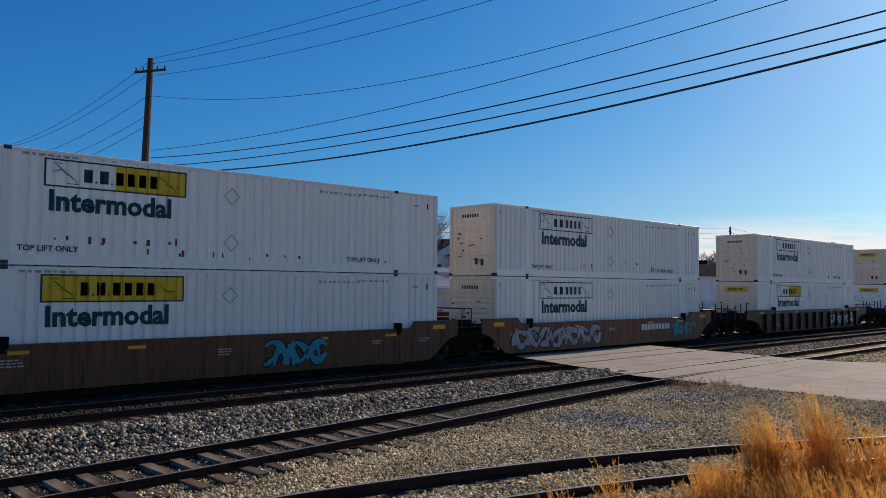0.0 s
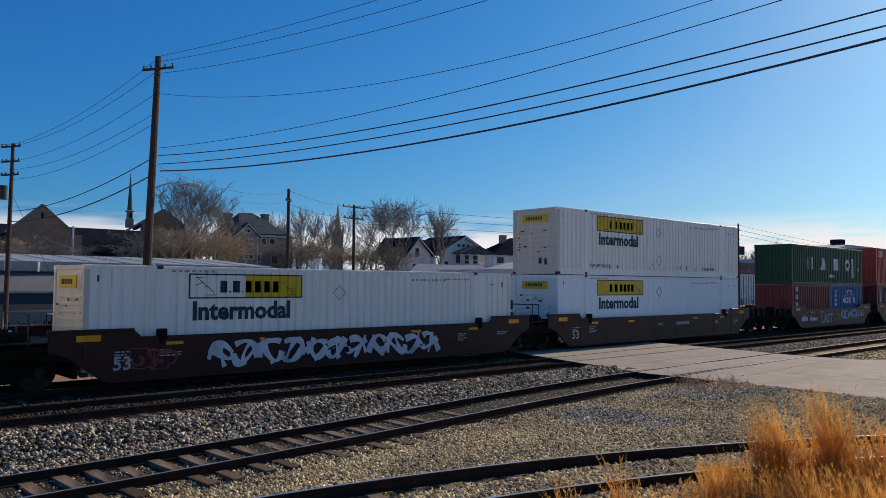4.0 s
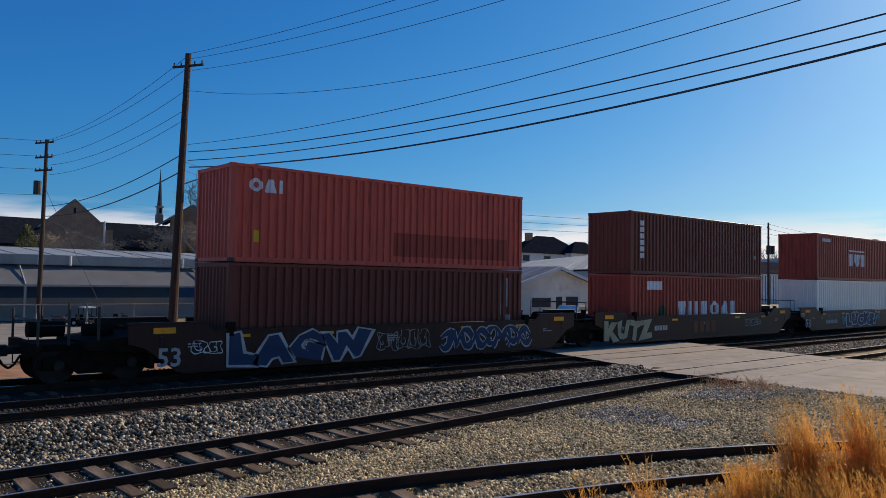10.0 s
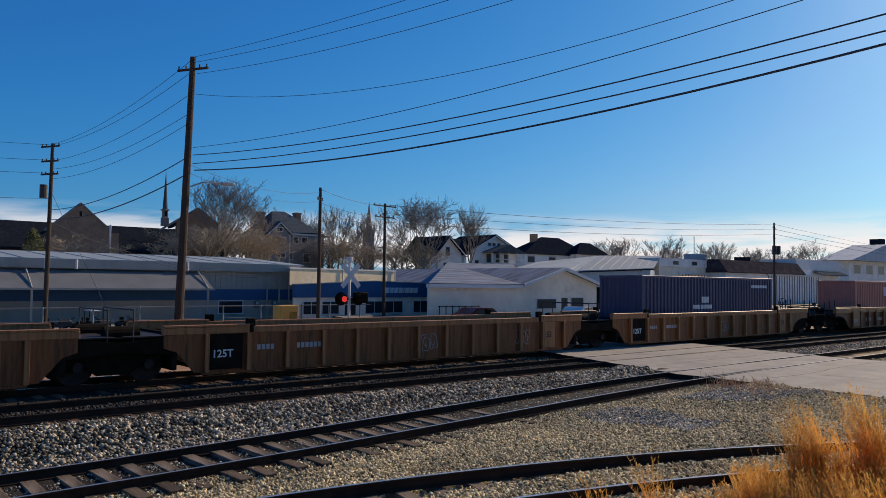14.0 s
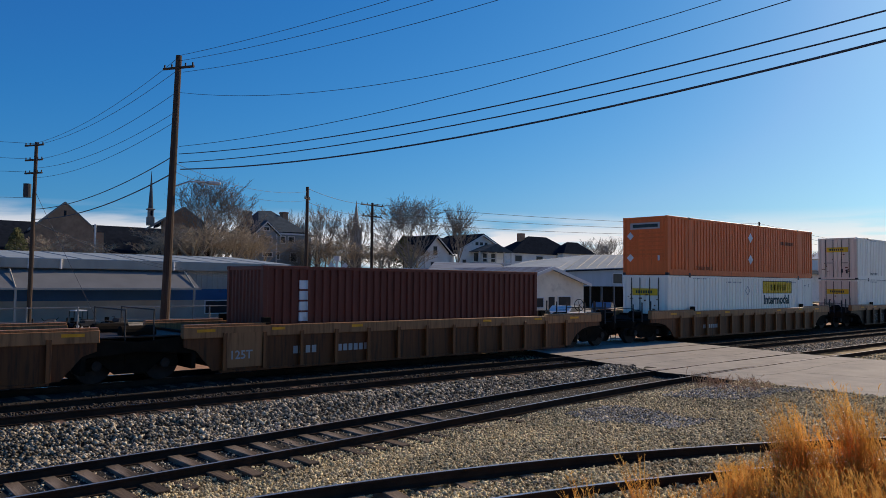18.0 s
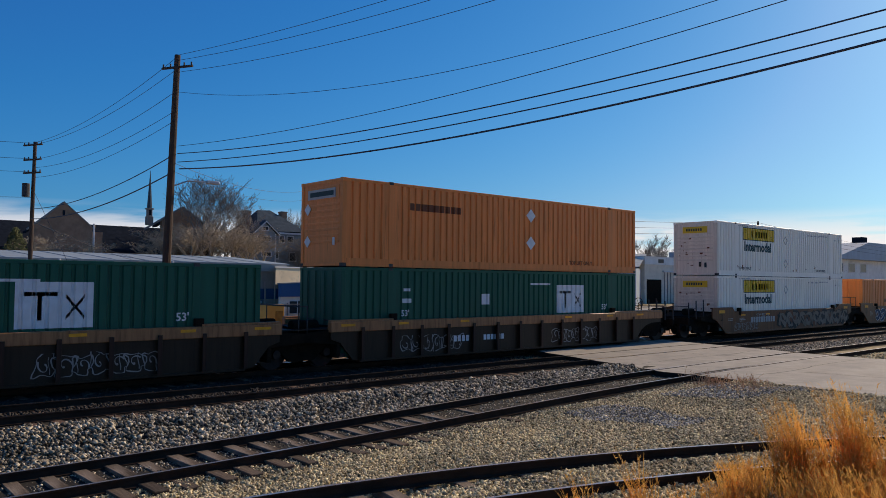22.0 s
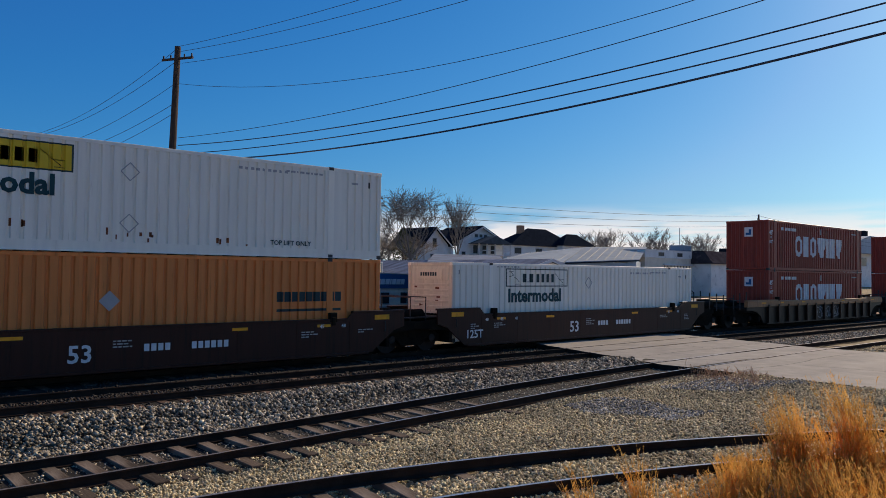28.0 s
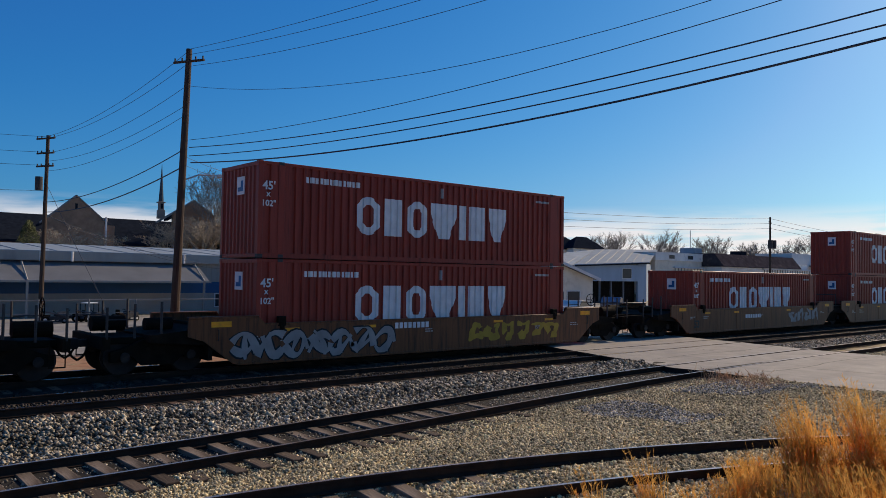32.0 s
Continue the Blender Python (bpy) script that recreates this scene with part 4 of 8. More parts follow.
def truck(parent, x, s):
    side, bolster, spring, wheel, cap = truck_meshes()
    b = part("truck", bolster, None, parent, "black cast steel truck with two wheelsets", at=pose(x, 0, 0))
    for sy in (-1, 1):
        part("side_frame", side, None, b, at=pose(0, sy * 1.0, 0))
        part("spring_nest", spring, None, b, at=pose(0, sy * 1.0, 0))
        for wx in (-0.89, 0.89):
            part("bearing_cap", cap, None, b, at=pose(wx, sy * 1.08, WHEEL_R))
    for wx in (-0.89, 0.89):
        w = part("wheelset", wheel, None, b, at=pose(wx, 0, WHEEL_R))
        WHEELS.append((w, s + x + wx, wx, WHEEL_R))


def ribbon(vs, fs, pts, thick, y, z0, z1, closed=False, ph=0.0):
    n = len(pts)
    base = len(vs)
    for i, (x, z) in enumerate(pts):
        p, q = (pts[i - 1], pts[(i + 1) % n]) if closed else (pts[max(i - 1, 0)], pts[min(i + 1, n - 1)])
        dx, dz = q[0] - p[0], q[1] - p[1]
        ln = math.hypot(dx, dz) or 1
        w = thick * (0.8 + 0.35 * math.sin(i * 0.7 + ph))
        vs += [(x - dz / ln * w, y, min(z1, max(z0, z + dx / ln * w))), (x + dz / ln * w, y, min(z1, max(z0, z - dx / ln * w)))]
    for i in range(n if closed else n - 1):
        a, b = base + 2 * i, base + 2 * ((i + 1) % n)
        fs.append((a, a + 1, b + 1, b))


def graffiti_mesh(rnd, x0, x1, z0, z1, thick):
    """Sprayed throw-ups: fat overlapping loops, each with a closed wobbly outline and an inner curl; thick ones are filled."""
    vs, fs = [], []
    h = z1 - z0
    pitch = max(0.42, min(1.1, h * (0.62 if thick < 0.06 else 0.85)))
    n = max(2, int((x1 - x0) / pitch))
    for k in range(n):
        cx = x0 + (k + 0.5) * (x1 - x0) / n
        rx, rz = (x1 - x0) / n * rnd.uniform(0.46, 0.62), h * rnd.uniform(0.36, 0.48)
        mz = (z0 + z1) / 2 + rnd.uniform(-0.05, 0.05) * h
        ph, p2, sl = rnd.uniform(0, 6.28), rnd.uniform(0, 6.28), rnd.uniform(-0.25, 0.3)
        loop = []
        for i in range(26):
            t = i * math.tau / 26
            r = 1 + 0.17 * math.sin(3 * t + ph) + 0.12 * math.sin(5 * t + p2)
            c, s = math.cos(t), math.sin(t)
            ex = abs(c) ** 0.6 * (1 if c > 0 else -1)
            ez = abs(s) ** 0.6 * (1 if s > 0 else -1)
            loop.append((cx + rx * r * ex + sl * rz * ez, mz + rz * r * ez))
        y = -0.0006 * (k % 3)
        if thick >= 0.09:
            inner = [(cx + (x - cx) * u, mz + (z - mz) * u) for u in (0.8,) for x, z in loop]
            hole = [(cx + (x - cx) * 0.22 + rx * 0.1, mz + (z - mz) * 0.28 + 0.05) for x, z in loop]
            base = len(vs)
            for p, q in zip(inner, hole):
                vs += [(p[0], y, min(z1, max(z0, p[1]))), (q[0], y, q[1])]
            gap = rnd.randrange(26)
            for i in range(26):
                if (i - gap) % 26 < 3:
                    continue
                a, b = base + 2 * i, base + 2 * ((i + 1) % 26)
                fs.append((a, a + 1, b + 1, b))
        else:
            ribbon(vs, fs, loop, min(0.032, thick * 0.55), y, z0, z1, True, ph)
            curl = [(cx + rx * (0.75 - 0.9 * u) * math.cos(ph + 5.2 * u), mz + rz * (0.8 - 0.75 * u) * math.sin(ph + 5.2 * u)) for u in (i / 13 for i in range(14))]
            ribbon(vs, fs, curl, thick * 0.6, y - 0.0003, z0, z1, False, p2)
            if rnd.random() < 0.6:
                u0 = rnd.uniform(-0.6, 0.6)
                ribbon(vs, fs, [(cx + rx * (u0 + 0.1 * math.sin(i)), z0 + h * i / 7) for i in range(1, 7)], thick * 0.35, y - 0.0004, z0, z1, False, ph)
    return mesh_from("graffiti", vs, fs)


def swoosh_mesh(seed, x0, x1, z0, z1, grown):
    """Wild-style graffiti that spells nothing: fat tapering strokes that cross within each cell; grown: their outline's width."""
    rnd = random.Random(seed)
    vs, fs = [], []
    h = z1 - z0
    n = max(2, round((x1 - x0) / (h * 1.0)))
    w = (x1 - x0) / n
    for k in range(n):
        cx = x0 + (k + 0.5) * w
        lean, flip = rnd.uniform(-0.15, 0.2) * w, rnd.choice((-1, 1))
        strokes = [((-0.42, rnd.uniform(-0.42, -0.1)), (rnd.uniform(-0.5, 0.0), rnd.uniform(0.5, 0.9)), (0.42, rnd.uniform(0.0, 0.42))),
                   ((-0.36, rnd.uniform(0.1, 0.42)), (rnd.uniform(-0.1, 0.5), rnd.uniform(-0.9, -0.4)), (0.44, rnd.uniform(-0.3, 0.1))),
                   ((rnd.uniform(-0.3, 0.0), 0.44), (rnd.uniform(-0.3, 0.3), 0.0), (rnd.uniform(-0.1, 0.36), -0.44))]
        for q, (p0, p1, p2) in enumerate(strokes):
            pts = []
            for i in range(9):
                u = i / 8
                bx = (1 - u) ** 2 * p0[0] + 2 * u * (1 - u) * p1[0] + u * u * p2[0]
                bz = (1 - u) ** 2 * p0[1] + 2 * u * (1 - u) * p1[1] + u * u * p2[1]
                pts.append((cx + flip * bx * w * 1.1 + lean * bz, (z0 + z1) / 2 + bz * h))
            ribbon(vs, fs, pts, h * (0.135 if q < 2 else 0.10) + grown, -0.0008 * ((3 * k + q) % 4), z0 - grown, z1 + grown, False, rnd.uniform(0, 6))
    return mesh_from("graffiti", vs, fs)


SPRAY = {
    "pale_blue": mat("pale_blue_spray", (0.30, 0.42, 0.52), 0.6, 0, 0.2, 2, (0.18, 0.26, 0.36), 0.3, 0),
    "navy": mat("navy_spray", (0.02, 0.045, 0.10), 0.6, 0, 0.2, 2, None, 0, 0),
    "white": mat("white_spray", (0.62, 0.63, 0.64), 0.6, 0, 0.2, 2, (0.3, 0.28, 0.27), 0.3, 0),
    "silver": mat("silver_spray", (0.46, 0.46, 0.44), 0.5, 0, 0.25, 2, (0.25, 0.24, 0.22), 0.35, 0),
    "grey": mat("grey_spray", (0.30, 0.29, 0.28), 0.6, 0, 0.2, 2, None, 0, 0),
    "teal": mat("teal_spray", (0.03, 0.28, 0.30), 0.6, 0, 0.2, 2, None, 0, 0),
    "blue": mat("blue_spray", (0.06, 0.16, 0.36), 0.6, 0, 0.2, 2, None, 0, 0),
    "gold": mat("gold_spray", (0.42, 0.26, 0.03), 0.6, 0, 0.2, 2, None, 0, 0),
    "dark": mat("dark_spray", (0.012, 0.016, 0.02), 0.6, 0, 0.2, 2, None, 0, 0),
    "olive": mat("olive_spray", (0.32, 0.31, 0.20), 0.6, 0, 0.2, 2, None, 0, 0),
    "worn": mat("worn_grey_spray", (0.21, 0.175, 0.14), 0.6, 0, 0.2, 2, (0.12, 0.08, 0.05), 0.45, 0),
    "rust": mat("rust_brown_spray", (0.085, 0.026, 0.014), 0.6, 0, 0.2, 2, None, 0, 0),
    "tan": mat("tan_spray", (0.30, 0.20, 0.13), 0.6, 0, 0.2, 2, (0.15, 0.09, 0.05), 0.35, 0),
    "red": mat("red_spray", (0.25, 0.04, 0.04), 0.6, 0, 0.2, 2, None, 0, 0),
}


def hand_drawn(me, phase):
    """A copy of flat lettering bent by slow waves, as an unsteady arm sprays it."""
    me = me.copy()
    for v in me.vertices:
        x, y = v.co.x, v.co.y
        v.co.x = x + 0.06 * math.sin(5.2 * y + 3.1 * x + phase) + 0.10 * y * math.sin(2.3 * x + phase)
        v.co.y = y + 0.06 * math.sin(4.3 * x + phase * 1.7) + 0.03 * math.sin(9 * x + phase)
    return me


def well_car(kind, style, colour, s, left_coupled, right_coupled, label, spray=(), words=(), chord=None, pieces=(), tags=()):
    m = well_meshes(kind, style, chord is CHORD, left_coupled, right_coupled)
    a, e, low = m["a"], m["e"], m["low"]
    car = new("well_car")
    tagged(car, label, "freight car", "well cars of the freight train")
    car.matrix_basis = pose(s, TRAIN_Y, 0)
    MOVERS.append((car, s, TRAIN_Y, 0))
    col = W[colour]
    ch = chord or col
    for sy in (-1, 1):
        f = pose(0, sy * 1.46, 0) if sy < 0 else pose(0, 1.46, 0, 0, 0, 180)
        shared("side_sheet", m["side" if sy < 0 else "side_far"], col, car, at=f)
        shared("top_chord", m["chord"], ch, car, at=pose(0, sy * 1.44, 0))
        shared("bottom_sill", m["sill"], col, car, at=f)
        if style == "ribbed":
            n = 13 if kind == "53" else 10
            # lighter rib paint on tan and brown cars stands in for the panels' shade
            rib_col = {"tan": CHORD2, "brown": W["tan"]}.get(colour, W["plum"])
            for i in range(n):
                x = -e + 0.9 + i * (2 * e - 1.8) / (n - 1)
                shared("side_rib", m["rib"], rib_col, car, at=pose(x, sy * 1.49, 0) if sy < 0 else pose(x, 1.49, 0, 0, 0, 180))
        for x in (-6.1, 6.1) if kind == "53" else ():
            shared("guide_block", m["guide"], M["black"], car, at=pose(x, -1.42, 0) if sy < 0 else pose(x, 1.42, 0, 0, 0, 180))
    tagged(shared("floor_frame", m["floor"], M["black"], car), kind="stuff")
    for end, coupled in ((1, right_coupled), (-1, left_coupled)):
        f = pose(0, 0, 0) if end > 0 else pose(0, 0, 0, 0, 0, 180)
        shared("end_platform", m["platform"], M["black"], car, at=f)
        if coupled:
            shared("end_sill", m["end_sill"], M["black"], car, at=f)
            shared("coupler", m["coupler"], M["wheel"], car, at=f)
            hm = M["casting"]
            shared("cross_rail", m["cross_rail"], hm, car, at=f)
            for y in (-1.38, 1.38):
                shared("hand_rail", m["handrail"], hm, car, at=f @ pose(0, y, 0))
                shared("end_post", m["end_post"], hm, car, at=f @ pose(0, y, 0))
            shared("air_hose", m["hose"], M["black"], car, at=f)
            shared("ladder_step", m["step"], M["black"], car, at=f)
            shared("air_tank", m["tank"], M["black"], car, at=f)
            shared("brake_cylinder", m["cylinder"], M["black"], car, at=f)
            if end > 0:
                shared("brake_wheel", m["brake"], M["black"], car, at=f)
        else:
            shared("air_tank", m["tank"], M["black"], car, at=f @ pose(-0.55, 0, 0))
            shared("joint_rail", m["joint_rail"], M["casting"], car, at=f)
            shared("joint_casting", m["joint_box"], M["black"], car, at=f)
            shared("deck_plate", m["cover"], M["wheel"], car, at=f)
        if coupled or end > 0:
            truck(car, end * (a if coupled else a), s)
    yf = -1.497 if style == "smooth" else -1.495
    for x in (-e + 0.35, -e + 2.6, -e * 0.35, e * 0.35, e - 2.6, e - 0.35):
        w = 0.30 if abs(x) > e - 1 else 0.24
        hgt = 0.16 if abs(x) > e - 1 else 0.085
        if style == "ribbed":
            if colour == "tan":
                continue
            w, hgt = w * 0.9, 0.08
        if style == "smooth":
            z = 1.22 if abs(x) > e - 1 else low - 0.2
            y0 = yf
        else:
            z, y0 = low - 0.13, (-1.576 if chord is CHORD else -1.536)
        part("reflector", boxes((x - w, x + w, y0 - 0.004, y0, z, z + hgt)), M["yellow"], car)
    rnd = random.Random(int(s * 7))
    if style == "smooth":
        bm = bmesh.new()
        for x0 in (-e + 1.0, -e + 2.2, -0.6, e - 3.4, e - 1.3):
            for row in range(rnd.randrange(2, 5)):
                x, z = x0, 0.9 - row * 0.075
                for _ in range(rnd.randrange(2, 5)):
                    w_ = rnd.uniform(0.05, 0.16)
                    box_bm(bm, x, x + w_, yf - 0.0025, yf - 0.0015, z, z + 0.035)
                    x += w_ + 0.03
        tagged(part("stencil", bm, M["grey_mark"], car, "rows of tiny pale stencilled lines"), kind="stuff")
        for x0 in (-e + 0.25, e - 0.25):
            part("grab_iron", rods(((x0, yf - 0.06, 0.85), (x0, yf - 0.06, 1.15), 0.014), ((x0, yf - 0.06, 0.85), (x0, yf, 0.85), 0.014), ((x0, yf - 0.06, 1.15), (x0, yf, 1.15), 0.014), seg=6), M["casting"], car)
        for k in range(8):
            x0 = -e + 1.6 + k * (2 * e - 3.2) / 7
            if pieces or tags:
                break
            shared("side_stiffener", m["stiff"], col, car, at=pose(x0, yf, 0))
    for lay, (x0, x1, z0, z1, sp, thick) in enumerate(sorted(spray, key=lambda q: -q[5])):
        g = shared("graffiti", graffiti_mesh(rnd, x0, x1, z0, z1, thick), SPRAY[sp], car, "loose %s sprayed graffiti" % sp, at=pose(0, (yf - 0.003 if style == "smooth" else -1.494) - 0.003 * lay, 0))
        tagged(g, kind="stuff")
    layer = yf - 0.012
    for x0, x1, z0, z1, fill, edge in pieces:
        seed = rnd.random()
        for grow_, key in ((0.05, edge), (0.0, fill)):
            if key:
                g = shared("graffiti", swoosh_mesh(seed, x0, x1, z0, z1, grow_), SPRAY[key], car, "flowing %s sprayed graffiti" % key, at=pose(0, layer, 0))
                tagged(g, kind="stuff")
            layer -= 0.004
    for word, x0, x1, z0, z1, fill, edge in tags:
        inner = text_mesh(word, 1.0, 0.001, 0.075, 1.2)
        xs = [v.co.x for v in inner.vertices]
        zs = [v.co.y for v in inner.vertices]
        sx, sz = (x1 - x0) / (max(xs) - min(xs)), (z1 - z0) / (max(zs) - min(zs))
        for bold, key in ((0.13, edge), (0.075, fill)):
            if key:
                shared("graffiti", hand_drawn(text_mesh(word, 1.0, 0.001, bold, 1.2), s), SPRAY[key], car, "%s sprayed graffiti letters" % key,
                       at=pose(x0 - min(xs) * sx, layer, z0 - min(zs) * sz, 90, 0, 0) @ Matrix.Diagonal((sx, sz, 1, 1)))
            layer -= 0.004
    for w, size, x, z, mm in words:
        if w.startswith("#"):   # unreadable or private lettering as plain bars
            n = int(w[1:])
            bm = bmesh.new()
            for i in range(n):
                box_bm(bm, x + i * size * 0.72, x + i * size * 0.72 + size * 0.52, yf - 0.007, yf - 0.002, z, z + size * 0.75)
            part("lettering", bm, M[mm], car)
        else:
            yt = yf
            if style == "ribbed":
                yt = -1.575
                part("placard", boxes((x - 0.12, x + size * 0.72 * len(w) + 0.05, -1.572, -1.5, 0.26, low - 0.18)), M["black"] if mm == "white_mark" else ch, car)
            shared("lettering", text_mesh(w, size), M[mm], car, at=pose(x, yt - 0.005, z, 90, 0, 0))
    return car

LOW, UP, UP_S = 0.30, 3.214, 2.905   # floor of the wells, top of the lower boxes with their locks

# cars from the head of what is seen to its tail: place at the start, metres along the track
OC, RB = "ochre brown", "ribbed"
well_car("53", "smooth", "ochre", 10.83, False, False, "rust-orange smooth-sided well car with faded sprayed tags",
         pieces=[(0.9, 3.1, 0.28, 1.1, "teal", "dark")], words=[("#3", 0.75, -2.6, 0.45, "brown_mark")])
well_car("53", "smooth", "ochre", 30.03, False, True, "rust-orange smooth-sided well car with pale graffiti and a teal patch",
         spray=[(5.0, 7.0, 0.25, 1.2, "teal", 0.22)], pieces=[(-7.2, -1.3, 0.25, 1.15, "grey", "dark")], words=[("#10", 0.36, 2.1, 0.75, "white_mark")])
well_car("53", "ribbed", "black", 53.05, True, True, "sooty black ribbed well car with white sprayed letters", spray=[(2.5, 7.2, 0.3, 1.15, "white", 0.12), (-6.0, -5.4, 0.3, 1.0, "grey", 0.10)])
well_car("53", "smooth", "maroon", 76.28, True, False, "dark maroon smooth-sided well car with a white sprayed tag",
         spray=[(-1.9, 0.1, 0.3, 1.1, "silver", 0.14), (0.1, 1.0, 0.55, 1.1, "grey", 0.03), (4.5, 6.2, 0.5, 1.0, "silver", 0.04)], words=[("53", 0.7, -8.0, 0.42, "grey_mark"), ("#4", 0.34, -4.6, 0.62, "brown_mark"), ("#5", 0.34, -3.3, 0.62, "grey_mark")])
well_car("53", "smooth", "maroon", 95.8, False, False, "dark maroon smooth-sided well car with sprayed white letters",
         spray=[(-7.0, -5.8, 0.4, 1.0, "red", 0.08)], pieces=[(-4.8, 4.0, 0.3, 1.1, "white", "dark")], words=[("53", 0.5, -7.4, 0.45, "grey_mark")])
well_car("53", "smooth", "maroon", 114.9, False, True, "dark maroon smooth-sided well car with few marks", words=[("53", 0.5, -7.4, 0.45, "grey_mark"), ("#9", 0.2, 1.0, 0.8, "grey_mark")])
# five short units
well_car("40", "smooth", "maroon", 136.4, True, False, "dark maroon short well car with white sprayed letters",
         spray=[(0.4, 1.0, 0.55, 0.95, "gold", 0.06), (4.1, 5.5, 0.65, 1.1, "white", 0.03)], pieces=[(1.1, 4.1, 0.5, 1.15, "pale_blue", None)],
         words=[("#4", 0.34, -5.4, 0.55, "white_mark"), ("#6", 0.28, -4.1, 0.55, "white_mark"), ("LAST", 0.86, -2.3, 0.36, "grey_mark")])
well_car("40", "smooth", "maroon", 151.6, False, False, "dark maroon short well car with a pale blue sprayed panel",
         spray=[(-4.9, -3.2, 0.6, 1.1, "white", 0.03)], pieces=[(0.5, 5.3, 0.25, 1.12, "pale_blue", "blue")], tags=[("GEDE", -3.1, -2.0, 0.5, 0.78, "silver", None)])
well_car("40", "smooth", "maroon", 166.7, False, False, "dark maroon short well car with blue and white graffiti",
         pieces=[(-4.2, 1.6, 0.3, 1.1, "navy", "pale_blue"), (-3.6, 1.0, 0.28, 1.12, "silver", "dark")], spray=[(1.7, 2.9, 0.7, 1.1, "white", 0.03), (3.8, 4.7, 0.25, 1.2, "white", 0.03), (4.7, 5.5, 0.65, 1.2, "white", 0.02)])
well_car("40", "smooth", "maroon", 182.1, False, False, "dark maroon short well car with large bubble graffiti",
         spray=[(1.0, 6.0, 0.25, 1.2, "blue", 0.04)], pieces=[(1.2, 5.6, 0.25, 1.15, "olive", "navy")], tags=[("62", -2.6, 0.1, 0.22, 1.16, "silver", "dark")])
well_car("40", "smooth", "maroon", 197.25, False, True, "dark maroon short well car with white and blue graffiti",
         spray=[(5.1, 5.8, 0.4, 1.1, "grey", 0.04), (-3.6, -2.5, 0.2, 1.0, "teal", 0.16), (-3.4, -2.6, 0.3, 0.9, "white", 0.05), (-2.3, 4.9, 0.22, 1.15, "dark", 0.22)], pieces=[(-2.4, 0.8, 0.25, 1.1, "white", None)], tags=[("ORAD", 1.0, 4.9, 0.3, 1.12, "pale_blue", "navy")],
         words=[("#4", 0.3, -4.8, 0.65, "white_mark"), ("#6", 0.26, -3.7, 0.65, "white_mark")])
# three long units
well_car("53", "smooth", "plum", 218.6, True, False, "sooty plum well car with sprayed white lettering",
         spray=[(-7.2, -6.4, 0.6, 1.0, "white", 0.03), (-1.0, 1.2, 0.4, 1.1, "grey", 0.03)], tags=[("LAGW", -6.1, -1.3, 0.25, 1.12, "navy", "silver")], pieces=[(1.7, 6.3, 0.28, 1.1, "navy", "silver")], words=[("53", 0.7, -8.2, 0.34, "grey_mark")])
well_car("53", "smooth", "plum", 237.9, False, False, "sooty plum well car with an olive sprayed panel",
         spray=[(3.7, 5.3, 0.6, 1.05, "grey", 0.03)], tags=[("KUTZ", -8.3, -4.8, 0.25, 1.12, "olive", "dark")], words=[("#5", 0.3, -4.6, 0.62, "grey_mark"), ("#4", 0.75, -1.3, 0.42, "brown_mark")])
well_car("53", "smooth", "plum", 257.1, False, True, "sooty plum well car with white and teal graffiti",
         spray=[(-3.1, -2.3, 0.3, 1.1, "teal", 0.14), (2.3, 3.1, 0.4, 1.1, "teal", 0.14), (-5.5, -3.6, 0.75, 1.1, "grey", 0.02)], tags=[("LUCKS!", -2.4, 2.4, 0.3, 1.12, "navy", "white")], words=[("53", 0.7, -8.3, 0.34, "grey_mark"), ("125T", 0.26, -8.9, 1.0, "grey_mark"), ("#8", 0.3, -5.5, 0.5, "grey_mark")])
for s, l, r in ((280.35, True, False), (299.7, False, False), (319.05, False, True)):
    well_car("53", "ribbed", "tan", s, l, r, "weathered tan-brown ribbed well car, " + ("empty" if s == 299.7 else "loaded with one box"),
             spray=[(0.2, 0.9, 0.4, 1.0, "grey", 0.03), (4.8, 5.5, 0.4, 1.0, "grey", 0.03)],
             words=[("125T", 0.3, -7.3, 0.6, "white_mark"), ("#4", 0.2, -5.9, 0.75, "grey_mark"), ("#6", 0.2, -4.6, 0.75, "grey_mark"), ("53", 0.32, 6.4, 0.65, "dark_mark")], chord=CHORD2)
for s, l, r in ((342.5, True, False), (361.9, False, False), (381.35, False, True)):
    well_car("53", "ribbed", "brown", s, l, r, "brown ribbed well car with yellowed top rail, " + ("empty" if s == 361.9 else "one box aboard"),
             words=[("#3", 1.0, -3.9, 0.36, "grey_mark"), ("53", 0.45, -5.3, 0.5, "dark_mark")] if s == 361.9 else
             [("125T", 0.34, -7.3, 0.5, "grey_mark"), ("#4", 0.3, -5.2, 0.55, "grey_mark"), ("#6", 0.28, -3.6, 0.55, "grey_mark")], chord=CHORD)
well_car("53", "ribbed", "brown", 404.83, True, True, "brown ribbed well car with a yellowed top rail", words=[("#8", 0.25, -5.2, 0.55, "grey_mark")], chord=CHORD)
for s, l, r in ((428.1, True, False), (447.6, False, False), (466.6, False, True)):
    well_car("53", "ribbed", "black", s, l, r, "grimy ribbed well car with a yellowed top rail and faint tags", spray=[(-5.8, -3.0, 0.3, 0.9, "grey", 0.03), (2.0, 5.0, 0.3, 0.9, "grey", 0.03)],
             words=[("#4", 0.28, -3.4, 0.6, "white_mark"), ("#6", 0.26, -1.9, 0.6, "white_mark")], chord=CHORD)
